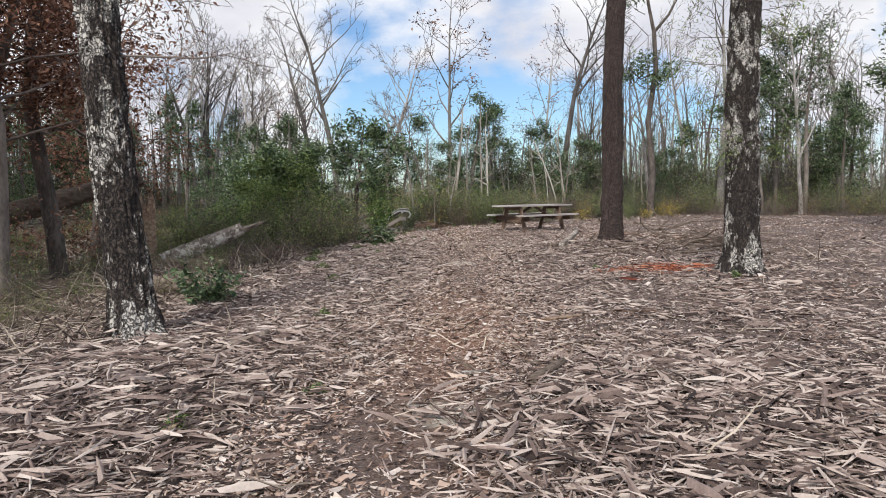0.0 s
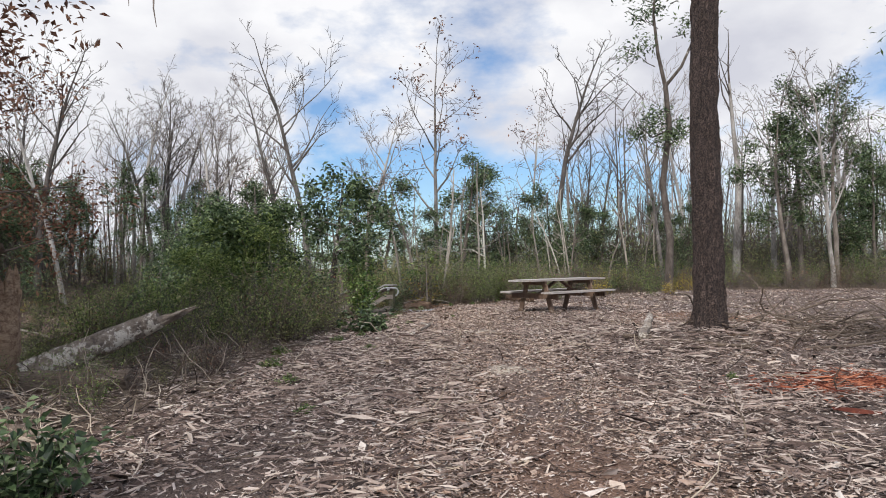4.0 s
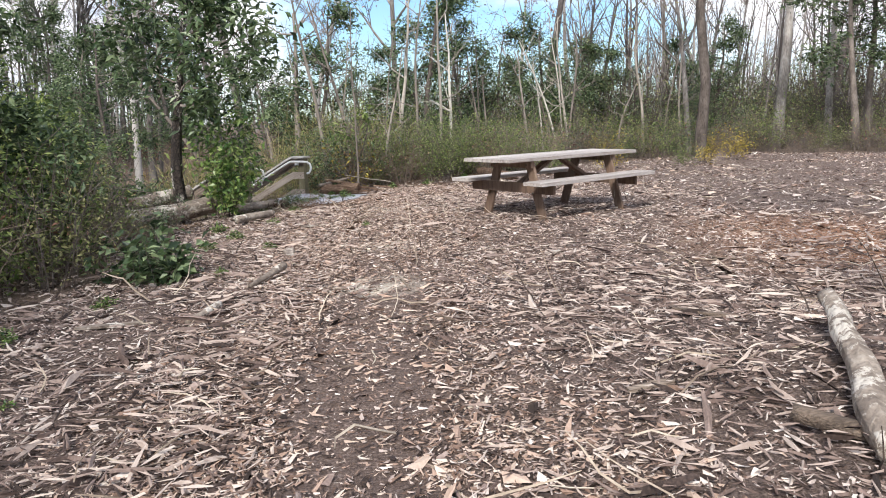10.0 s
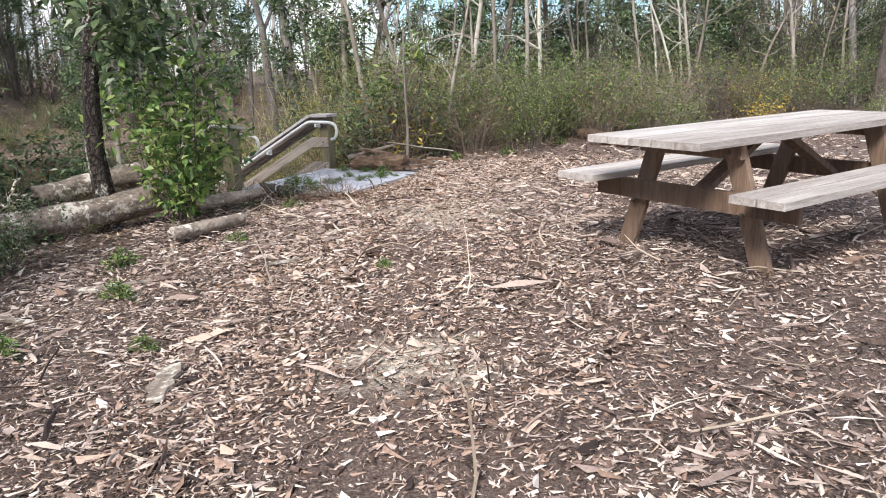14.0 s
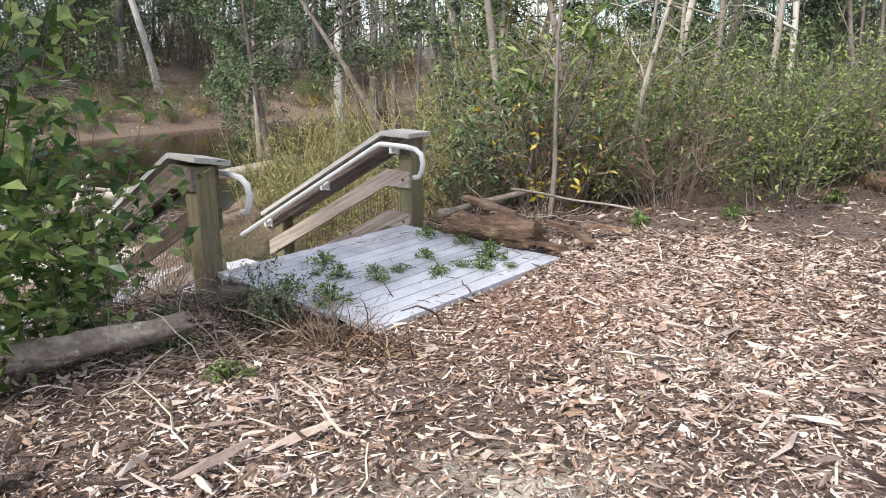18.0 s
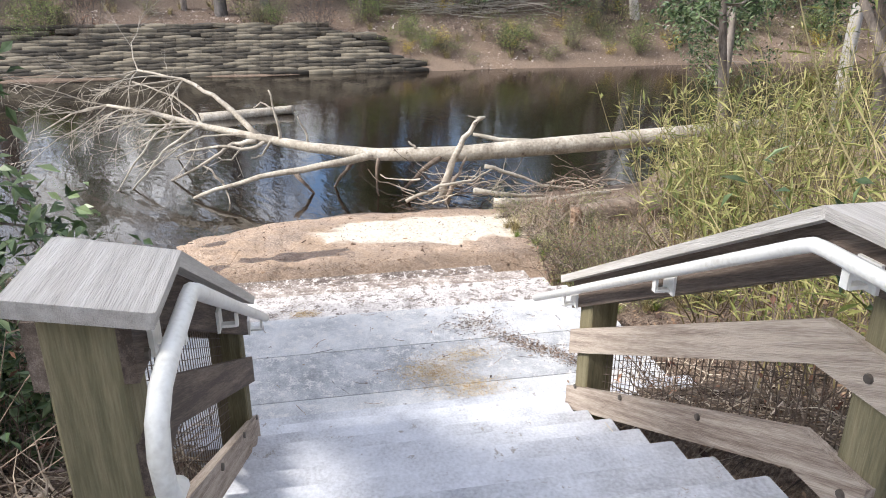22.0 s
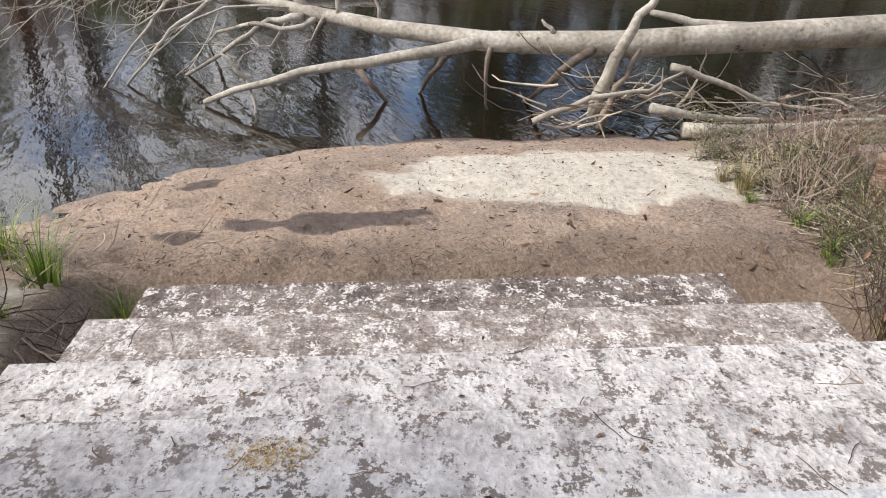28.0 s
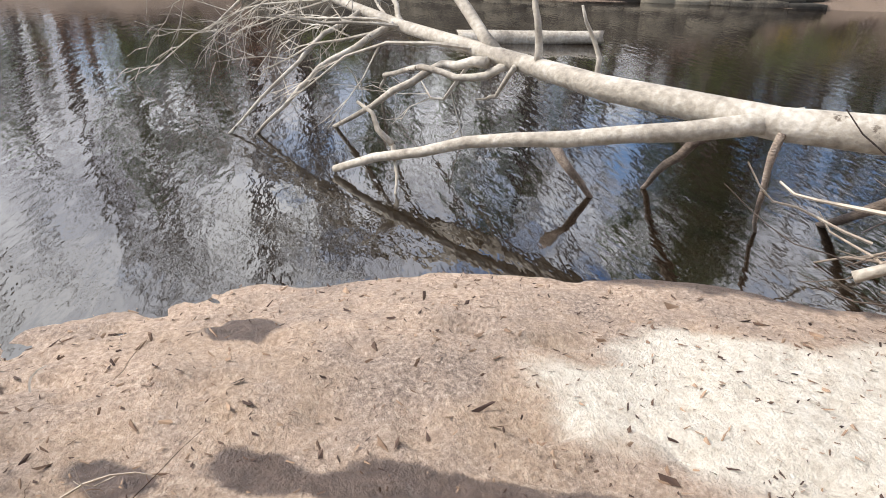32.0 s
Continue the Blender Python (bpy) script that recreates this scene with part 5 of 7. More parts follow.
log("fallen_log", (-4.6, 22.1, 0.28), (-3.9, 22.9, 0.34), 0.16, 0.15, "log_mottled", "short pale log among brush", seed=8)
log("fallen_log", (-4.5, 25.0, 0.10), (-2.72, 26.98, 0.14), 0.13, 0.15, "log_mottled", "long pale mottled log at the edge of the bank", seed=9, sag=0.05, rough=0.35)
log("fallen_log", (-4.2, 27.0, 0.16), (-3.45, 28.0, 0.28), 0.13, 0.15, "log_mottled", "pale mottled log leaning toward the railing", seed=10)
log("fallen_log", (-2.3, 26.9, 0.06), (-1.75, 27.6, 0.07), 0.075, 0.06, "log_mottled", "pale weathered log lying beside the deck", seed=11, rough=0.45)
log("fallen_log", (-2.0, 25.55, 0.03), (-1.52, 26.17, 0.05), 0.07, 0.055, "log_mottled", "pale split log on the leaf litter", seed=12)
log("rotten_log", (-1.12, 30.42, 0.05), (-0.26, 30.14, 0.05), 0.10, 0.11, "rot_wood", "thick rotten log crumbling beside the deck", seed=13, rough=0.7)
log("cane_stalk", (-0.6, 30.7, 0.32), (0.46, 31.17, 0.1), 0.012, 0.01, "log_pale", "fallen yellow cane stalk", seed=27, rough=0.05)
log("stone", (-1.92, 28.16, 0.0), (-1.76, 28.18, 0.0), 0.09, 0.08, "log", "rounded grey stone beside the deck corner", seed=28, rough=0.35)
log("stone", (-1.70, 28.12, 0.0), (-1.57, 28.2, 0.0), 0.07, 0.06, "log", "rounded grey stone beside the deck corner", seed=29, rough=0.35)
log("fallen_log", tuple(at_uv(4.0, -4.5, -1.22)), tuple(at_uv(4.45, -3.5, -1.52)), 0.10, 0.07, "log_mottled", "mossy weathered log beside the steps", seed=41, rough=0.3)
log("fallen_branch", (-1.16, 30.30, 0.14), (-0.52, 31.0, 0.24), 0.035, 0.022, "log", "bent grey branch across the rotten log", seed=14)
log("fallen_log", (2.9, 33.3, 0.12), (3.55, 31.7, 0.08), 0.13, 0.10, "rot_wood", "pale broken log at the edge of the clearing", seed=15, broken=0.2)
log("fallen_log", (-5.2, 29.1, -1.2), (-7.4, 28.9, -1.65), 0.16, 0.12, "log", "mossy log on the river bank", seed=16)
log("stump", tuple(at_uv(7.7, 2.15, -2.2)), tuple(at_uv(7.68, 2.12, -1.72)), 0.085, 0.075, "rot_wood", "short sawn stump on the river bank", seed=17)
log("fallen_log", tuple(at_uv(8.25, 2.3, -2.0)), tuple(at_uv(7.7, 4.6, -1.65)), 0.14, 0.19, "log", "grey log lying along the river bank", seed=18)

# ---- the split branch and other debris on the mulch ----
def over(x, y, dz):
    """A point dz over the ground."""
    return x, y, height(x, y) + dz


log("fallen_branch", over(3.3, 17.7, 0.22), over(2.68, 16.15, 0.08), 0.055, 0.075, "log_mottled", "bleached grey branch standing in the mulch", seed=21)
log("fallen_branch", over(2.5, 16.6, 0.10), over(3.9, 15.2, 0.06), 0.04, 0.03, "log", "long brown branch on the mulch", seed=22)
log("fallen_branch", over(-0.74, 20.45, 0.03), over(-0.50, 21.05, 0.10), 0.02, 0.042, "log_mottled", "bleached grey branch on the mulch", seed=23)
log("fallen_branch", over(-1.0, 19.3, 0.03), over(-0.85, 19.75, 0.06), 0.02, 0.04, "log_mottled", "bleached grey branch on the mulch", seed=24)
log("fallen_branch", over(-2.15, 6.4, 0.04), over(-1.80, 7.05, 0.08), 0.03, 0.045, "log", "short dark-ended grey branch on the mulch", seed=25)
log("fallen_branch", over(0.6, 5.15, 0.08), over(0.9, 5.5, 0.12), 0.04, 0.035, "log", "short dark branch on the chip pile", seed=26)
for k, (x, y, a, ln, r) in enumerate(((6.0, 16.5, 20, 2.2, 0.035), (6.8, 17.2, -15, 2.6, 0.03), (5.6, 17.8, 160, 1.8, 0.03), (6.4, 15.6, 40, 1.6, 0.025), (7.4, 18.0, 10, 2.4, 0.03), (5.3, 15.2, 0, 1.2, 0.03), (7.0, 19.4, 30, 2.6, 0.028))):
    d = Vector((math.cos(radians(a)), math.sin(radians(a)), 0)) * ln / 2
    z = height(x, y)
    log("fallen_branch", (x - d.x, y - d.y, z + 0.05), (x + d.x, y + d.y, z + 0.12 + 0.3 * (k == 1)), r, r * 0.5, "log", "dead branch in a heap of brush", seed=30 + k, sag=-0.1 if k in (1, 6) else 0.02)


def plank_piece(x, y, a, ln, w, mat, label):
    """A torn slab of wood lying on the mulch."""
    rng_ = random.Random(int(x * 100 + y * 37))
    g_ = Geo()
    k = 7
    def edge(i):
        return w / 2 * (0.35 + 0.5 * rng_.random()) * (0.15 + math.sin(math.pi * (i + 0.6) / (k + 1.2)) ** 0.6)
    out = [(-ln / 2 + ln * i / k + rng_.gauss(0, 0.012), -edge(i)) for i in range(k + 1)] + [(ln / 2 - ln * i / k + rng_.gauss(0, 0.012), edge(i)) for i in range(k + 1)]
    g_.prism(out, pose(x, y, height(x, y) + 0.025, rng_.uniform(-8, 8), rng_.uniform(-4, 4), a), 0.02)
    return tagged(part("wood_slab", g_, M[mat]), label, "wood scrap", "torn slabs on the mulch")


for x, y, a, ln, w in ((2.45, 4.3, -12, 0.95, 0.13), (2.3, 3.9, 5, 0.8, 0.10), (2.7, 4.0, -60, 0.5, 0.1), (1.35, 4.5, -25, 0.65, 0.12), (1.5, 4.0, -50, 0.6, 0.08), (0.85, 4.8, 50, 0.4, 0.1), (0.2, 5.7, 10, 0.3, 0.12), (0.8, 6.0, -10, 0.3, 0.1),
                       (2.4, 21.4, 30, 0.22, 0.12), (-0.62, 22.2, 100, 0.42, 0.19), (-1.6, 19.3, 15, 0.5, 0.1), (-2.4, 17.8, -8, 0.6, 0.12), (-2.9, 18.2, 12, 0.5, 0.1), (3.0, 18.6, -30, 0.6, 0.08), (2.1, 17.3, 20, 0.35, 0.1), (-1.2, 15.4, -70, 0.3, 0.1),
                       (4.0, 15.9, -20, 0.35, 0.15), (1.3, 8.0, 12, 0.5, 0.09), (2.2, 8.6, -6, 0.7, 0.1), (3.2, 9.1, 25, 0.6, 0.08), (-0.8, 11.6, 30, 0.4, 0.1), (-1.4, 13.2, 60, 0.4, 0.12), (0.1, 13.0, 80, 0.3, 0.1), (1.2, 25.9, 20, 0.4, 0.1), (-0.6, 24.5, 40, 0.4, 0.08), (-1.8, 24.0, 30, 0.5, 0.12), (-2.0, 23.2, -25, 0.4, 0.1)):
    plank_piece(x, y, a, ln, w, rng.choice(("log", "rot_wood", "log_mottled")), "torn pale slab of wood lying on the mulch")


# ---- fallen tree in the river ----
ft = thing("fallen_tree", "bleached fallen tree lying in the dark river water", "tree")
trunk_pts = [at_uv(u, v, z) for u, v, z in ((10.5, 7.0, -1.3), (10.6, 4.6, -1.43), (10.65, 2.6, -1.53), (10.7, 1.0, -1.6), (11.0, -0.35, -1.62), (11.5, -1.5, -1.56), (12.2, -2.3, -1.52), (13.0, -3.5, -1.40), (13.8, -4.55, -1.25), (14.6, -5.6, -1.2), (15.2, -6.5, -1.45), (15.8, -7.4, -1.95))]
rr = [0.17, 0.165, 0.155, 0.135, 0.11, 0.09, 0.075, 0.06, 0.045, 0.032, 0.02, 0.01]
part("trunk", Geo().tube(trunk_pts, rr, 16, True, 0.08, random.Random(2)), M["log_pale"], ft, "smooth bleached trunk", True)


def limb(pts, r0, mat="log_pale", nm="limb", sides=8):
    pts = [at_uv(*p) for p in pts]
    n = len(pts) - 1
    fine = []
    for i in range(n):
        for k in range(3):
            fine.append(pts[i].lerp(pts[i + 1], k / 3) + Vector((rng.gauss(0, 0.012), rng.gauss(0, 0.012), rng.gauss(0, 0.012))))
    fine.append(pts[-1])
    k = len(fine) - 1
    return part(nm, Geo().tube(fine, [r0 * (1 - 0.6 * i / k) for i in range(k + 1)], sides, True, 0.1, rng), M[mat], ft, smooth=True)


limb(((11.0, -0.2, -1.6), (10.9, -1.3, -1.75), (11.1, -2.4, -1.95), (11.4, -3.6, -2.36)), 0.08)
limb(((11.3, -3.06, -2.07), (11.4, -3.38, -1.78)), 0.03)
limb(((11.35, -3.07, -2.11), (11.2, -3.0, -2.28), (11.04, -2.95, -2.45)), 0.02)
limb(((11.5, -1.87, -1.94), (11.35, -1.67, -2.18), (11.48, -1.46, -2.45)), 0.05, "log")
limb(((11.1, -0.72, -1.72), (11.5, -0.95, -2.1), (11.84, -1.13, -2.45)), 0.045, "log")
limb(((10.9, -0.34, -1.65), (10.85, -0.39, -2.01), (11.11, -0.32, -2.45)), 0.03, "log")
limb(((10.72, 0.83, -1.55), (10.6, 0.4, -1.84), (10.9, 0.25, -2.1), (11.44, 0.1, -2.45)), 0.06, "log")
limb(((10.35, 0.69, -2.3), (10.35, 0.87, -1.65), (10.35, 1.07, -1.26), (10.4, 1.38, -0.90)), 0.075)
limb(((10.4, 1.34, -0.93), (10.42, 1.46, -0.90)), 0.045)
limb(((10.4, 1.34, -0.92), (10.42, 1.16, -0.88)), 0.015)
limb(((10.9, 2.4, -1.50), (11.0, 1.86, -1.44), (11.05, 1.4, -1.34)), 0.075)
limb(((12.2, -2.5, -1.55), (12.4, -2.93, -1.62), (12.1, -3.3, -1.85), (12.9, -4.28, -2.45)), 0.05)
limb(((12.2, -2.3, -1.55), (12.2, -2.61, -1.69), (12.3, -3.1, -1.66), (13.6, -3.9, -2.0), (14.95, -4.46, -2.45)), 0.04)
limb(((13.0, -3.6, -1.38), (12.7, -4.16, -1.7), (12.5, -4.4, -1.95), (12.32, -4.86, -2.45)), 0.038)
limb(((13.4, -4.1, -1.32), (13.1, -4.6, -1.7), (12.8, -4.8, -2.0), (12.17, -5.1, -2.45)), 0.03)
limb(((11.7, -1.51, -1.57), (11.7, -1.57, -1.28), (11.65, -1.7, -1.01)), 0.026)
limb(((11.95, -2.03, -1.5), (12.0, -2.06, -1.17), (12.1, -2.13, -0.91), (12.1, -2.19, -0.6)), 0.035)
limb(((12.1, -2.13, -0.95), (12.3, -2.35, -0.85), (12.35, -2.5, -0.95)), 0.018)
limb(((12.3, -2.45, -1.5), (12.9, -2.94, -1.07), (13.2, -3.27, -0.84), (13.8, -3.9, -0.6), (14.6, -4.9, -0.5)), 0.06)
limb(((12.0, -2.22, -1.56), (12.2, -2.41, -1.81), (12.4, -2.63, -1.92)), 0.025)
limb(((13.0, -3.5, -1.39), (13.3, -3.74, -1.13), (13.6, -4.07, -0.91), (14.4, -5.0, -0.7)), 0.03)
limb(((10.8, 0.31, -1.5), (10.85, 0.19, -1.37)), 0.03)
limb(((10.1, 0.02, -2.24), (10.1, 0.58, -2.01), (10.15, 1.23, -1.94), (10.3, 1.64, -1.75)), 0.035)
limb(((10.3, 1.45, -1.75), (10.3, 1.94, -1.9), (10.3, 2.49, -2.14), (10.2, 3.2, -2.2)), 0.04)
limb(((10.0, 1.17, -2.07), (10.0, 1.77, -2.18), (10.0, 2.5, -2.24)), 0.05)
limb(((9.95, 1.51, -2.28), (9.95, 2.33, -2.3), (9.85, 3.6, -2.2)), 0.085)
limb(((10.2, 0.75, -2.35), (10.25, 0.9, -1.95), (10.45, 1.15, -1.6)), 0.05, "log")
rngf = random.Random(77)
BEND[0] = 0.20
for (u, v, z), n, r in (((12.4, -2.6, -1.48), 2, 0.022), ((13.0, -3.5, -1.40), 4, 0.022), ((13.8, -4.55, -1.25), 4, 0.02), ((14.6, -5.6, -1.2), 4, 0.016), ((13.8, -3.9, -0.6), 4, 0.02), ((14.6, -4.9, -0.5), 4, 0.016)):
    for k in range(n):
        d = U * rngf.uniform(-0.7, 0.6) - V * rngf.uniform(0.3, 1.1) + Vector((0, 0, rngf.uniform(-0.5, 0.35)))
        g_ = Geo()
        branch(g_, None, at_uv(u, v, z), d.normalized(), rngf.uniform(1.1, 2.2), r, 2, rngf, [], 0.5, -0.07, 4)
        part("branch", g_, M["log_pale"], ft)
g_ = Geo()
for k in range(150):  # drift caught under the trunk
    p = at_uv(rngf.uniform(10.0, 10.8), rngf.uniform(0.2, 3.8), rngf.uniform(-2.4, -1.95))
    pts, e = wander(rngf, p, (V * rngf.choice((-1, 1)) * rngf.uniform(0.3, 1) + U * rngf.gauss(0, 0.15) + Vector((0, 0, rngf.gauss(0, 0.22)))).normalized(), rngf.uniform(0.35, 1.2), 6, 0.24)
    r = rngf.uniform(0.004, 0.02) * rngf.uniform(0.5, 1)
    g_.tube(pts, [r * (1 - 0.1 * i) for i in range(7)], 5, False)
tagged(part("driftwood", g_, M["root"]), "tangle of brown driftwood sticks against the shore", "driftwood", kind="stuff")
log("sunken_log", tuple(at_uv(19.0, -4.4, -2.36)), tuple(at_uv(19.6, -1.9, -2.28)), 0.16, 0.12, "log_pale", "pale log floating in the river", seed=40)

# ---- far bank: rows of sandbags ----
wall = thing("sandbag_wall", "stepped wall of grey-brown sandbags on the far bank", "sandbag wall")
bag = bpy.data.meshes.new("sandbag")
bm = bmesh.new()
bmesh.ops.create_cube(bm, size=1.0)
bmesh.ops.subdivide_edges(bm, edges=bm.edges[:], cuts=2, use_grid_fill=True)
for v_ in bm.verts:
    q = v_.co
    k = 1 - 0.35 * (abs(q.x) * 2) ** 3 * 0.6
    v_.co = Vector((q.x * 0.95, q.y * 0.5 * k, q.z * 0.26 * (k + 0.1 * (1 - (q.x * 2) ** 2))))
bm.to_mesh(bag)
bm.free()
bag.materials.append(M["bag"])
bag.polygons.foreach_set("use_smooth", [True] * len(bag.polygons))
for row in range(17):
    for i in range(19):
        v0 = -14.0 + (i + 0.5 * (row % 2)) * 0.94 + rng.gauss(0, 0.04)
        if v0 > 3.0 - row * 0.2 + rng.gauss(0, 0.5) or row > 11 and rng.random() < 0.25:
            continue
        p = at_uv(28.25 + row * 0.20 + rng.gauss(0, 0.02), v0, -2.36 + row * 0.10 + rng.gauss(0, 0.006))
        ob = part("sandbag", bag, None, wall)
        ob.matrix_basis = pose(*p, rng.gauss(0, 3), rng.gauss(0, 1.5), YAW + rng.gauss(0, 2)) @ Matrix.Diagonal((1.15, 1.0, rng.uniform(0.72, 0.85), 1))

# ---- plants along the bank and the stairs ----
for u, v, k, s in ((0.9, 1.9, 1, 0.95), (2.2, 1.9, 1, 0.9), (3.6, 2.3, 0, 1.0), (4.4, 3.6, 2, 0.9), (5.6, 3.2, 0, 1.0), (6.6, 3.9, 2, 0.9), (7.6, 3.9, 0, 1.0), (8.4, 4.4, 1, 1.2), (3.0, 3.4, 2, 0.9), (1.6, 2.6, 0, 1.0), (0.4, 2.8, 2, 0.9),
                   (6.0, 5.4, 2, 1.0), (7.8, 6.0, 2, 1.0), (9.2, 6.2, 0, 1.1), (2.4, 5.0, 2, 1.0), (4.2, 6.0, 2, 1.1), (0.5, 4.6, 0, 1.1), (-0.4, 3.6, 1, 1.2), (8.9, 5.0, 0, 1.0), (10.0, 7.8, 2, 1.0)):
    p = at_uv(u, v)
    plant(CANE[k], p.x, p.y, s, group="river cane by the stairs")
for u, v, proto, s in ((0.2, 1.2, DRY[0], 1.0), (-0.6, 1.6, DRY[1], 1.0), (-1.6, 2.2, DRY[0], 1.1), (-2.6, 2.6, GREEN[1], 0.9), (-3.6, 3.4, DRY[1], 0.9), (-1.2, 3.0, OLIVE[1], 1.2), (-2.0, 4.0, GREEN[1], 1.0), (1.2, 0.9, DRY[2], 0.9), (2.6, 1.0, DRY[0], 0.8),
                       (0.9, -3.0, DRY[0], 0.75), (1.8, -3.1, DRY[2], 0.8), (0.3, -3.0, DARKB[0], 0.5), (2.6, -3.4, DRY[0], 0.8), (3.4, -3.9, DRY[2], 0.9), (0.6, -4.2, OLIVE[0], 0.8), (1.6, -4.6, GREEN[0], 0.8), (3.0, -5.0, DRY[1], 0.8), (4.2, -4.8, OLIVE[2], 0.8),
                       (-0.6, -2.5, DRY[2], 0.45), (-1.2, -2.4, DARKB[0], 0.28), (-1.7, -2.3, DRY[2], 0.4), (0.0, -2.6, DRY[2], 0.5), (5.0, -4.2, DRY[2], 0.6), (-4.8, 5.2, GREEN[0], 1.0), (-6.2, 6.6, GOLD, 1.0), (-8.2, 7.6, GREEN[0], 0.7), (-8.8, 9.0, GOLD, 0.9), (-9.6, 10.5, GOLD, 1.1),
                       (5.6, 2.2, DRY[2], 0.5), (6.6, 2.6, DRY[2], 0.6), (5.0, 2.0, DRY[2], 0.5), (8.6, 2.7, DRY[2], 0.6), (5.6, -4.0, DRY[2], 0.4), (6.1, -5.2, DRY[2], 0.5), (5.2, -5.4, DRY[0], 0.5)):
    p = at_uv(u, v)
    plant(proto, p.x, p.y, s, group="brush round the stairs")
for u, v, k, s in ((7.32, -3.85, 0, 1.1), (6.87, -3.37, 0, 1.2), (6.85, -2.95, 1, 1.0), (7.4, -4.6, 0, 0.8), (6.65, 1.75, 0, 1.3), (6.5, 2.0, 0, 1.4), (6.8, 2.1, 0, 1.3), (6.3, 2.3, 1, 1.4), (6.9, 2.5, 0, 1.1), (8.7, 2.0, 1, 1.2), (8.9, 2.3, 0, 0.7), (5.8, 2.4, 0, 1.0), (6.1, 1.9, 0, 1.0)):
    p = at_uv(u, v)
    plant(TUFT[k], p.x, p.y, s, group="grass on the bank")
for k in range(70):  # straw and weeds on the far bank
    p = at_uv(rng.uniform(28.8, 32), rng.uniform(1.0, 24) if k < 50 else rng.uniform(-16, 1))
    if to_uv(p.x, p.y)[1] < 3:
        p += U * 2.6
    plant(rng.choice([DTUFT, OLIVE[0], GREEN[0], DTUFT, OLIVE[2]]), p.x, p.y, rng.uniform(0.9, 1.5), group="brush on the far bank")


def beyond():
    p = at_uv(30.5 + rng.random() ** 1.4 * 16, rng.uniform(-34, 40))
    return p.x, p.y


scatter_stuff(170, beyond, lite("dry", "dry2", "olive", "green", "olive2", "dark", "rust"), "far_bank_brush", "dense brush and dry stems on the far bank", (1.0, 2.2), lambda x, y: True)
for k in range(66):
    p = at_uv(rng.uniform(33.5, 40) if k < 26 else rng.uniform(40, 60), rng.uniform(-34, 42))
    plant(rng.choice(BARE[:3] + EVER) if k < 26 else rng.choice(BARE_FAR * 2 + EVER), p.x, p.y, rng.uniform(0.7, 1.1), group="trees beyond the river")
sticks = Geo()
for k in range(90):  # cut brush heaped on the far bank
    p = at_uv(rng.uniform(32.5, 34.0), rng.uniform(3.0, 9.0), 0.0)
    p.z = height(p.x, p.y) + rng.uniform(0.02, 0.5)
    pts, e = wander(rng, p, (V * rng.choice((-1, 1)) + U * rng.gauss(0, 0.25) + Vector((0, 0, rng.gauss(0, 0.08)))).normalized(), rng.uniform(1.0, 2.6), 4, 0.08)
    sticks.tube(pts, [0.022] * 5, 4, False)
tagged(part("brush_heap", sticks, M["log_pale"]), "heap of cut pale sticks on the far bank", "brush heap", kind="stuff")

for k in range(46):  # straw thatch on both sides of the lower steps
    side = k % 3
    p = at_uv(rng.uniform(5.2, 9.2), rng.uniform(1.7, 3.6)) if side else at_uv(rng.uniform(4.6, 6.8), rng.uniform(-5.6, -3.6))
    plant(DTUFT, p.x, p.y, rng.uniform(0.5, 1.0), group="straw on the bank")


def yard():
    u_ = rng.uniform(-5, 3)
    p = at_uv(u_, rng.uniform(1.3 if u_ < 0.6 else 3.2, 7.5))
    return p.x, p.y


scatter_stuff(110, yard, lite("olive", "green", "green", "dry2", "olive", "green2"), "deck_brush", "dense olive brush and dry stems behind the railing", (0.7, 1.3), lambda x, y: in_clearing(x, y) < 0.3)


def far_slope():
    p = at_uv(rng.uniform(28.6, 34), rng.uniform(2.0, 30))
    return p.x, p.y


scatter_stuff(100, far_slope, lite("olive2", "dry", "dry2", "olive", "gold", "green"), "slope_brush", "low straw-coloured brush on the far bank", (0.5, 0.9), lambda x, y: True)


def tangle(n, place, reach, thick, name, label, mat, seed):
    """Fine roots, straw and twigs matted over the soil."""
    r_ = random.Random(seed)
    g_ = Geo()
    for _ in range(n):
        u, v = place(r_)
        p = at_uv(u, v)
        p.z = height(p.x, p.y) + r_.random() * 0.05
        pts, e = wander(r_, p, Vector((r_.gauss(0, 1), r_.gauss(0, 1), r_.gauss(0, 0.35))).normalized(), r_.uniform(0.4, 1.2) * reach, 4, 0.3)
        for q in pts[1:]:
            q.z = max(q.z, height(q.x, q.y) + 0.006)
        w = thick * r_.uniform(0.5, 1.5)
        g_.tube(pts, [w, w, w * 0.9, w * 0.7, w * 0.4], 3, False)
    return tagged(part(name, g_, M[mat]), label, "roots", kind="stuff")


tangle(5200, lambda r_: (4.9 + r_.gauss(0, 0.95), -4.3 + r_.gauss(0, 0.75)), 0.35, 0.004, "root_mat", "mat of dark roots and straw over sandy mound", "root", 1)
tangle(3600, lambda r_: (5.0 + r_.random() * 4.4, 1.5 + abs(r_.gauss(0, 1.1))), 0.35, 0.004, "root_mat", "mat of straw, roots and twigs on the bank", "root", 2)
tangle(700, lambda r_: (-1.5 + r_.gauss(0, 0.45), -2.15 - abs(r_.gauss(0, 0.25))), 0.30, 0.0035, "dead_stems", "dead grey stems at the corner of the deck", "litter", 8)
tangle(1500, lambda r_: (-1.5 + r_.random() * 5.0, -2.25 - abs(r_.gauss(0, 0.7))), 0.40, 0.004, "dead_stems", "tangle of thin dead stems beside the stairs", "root", 3)
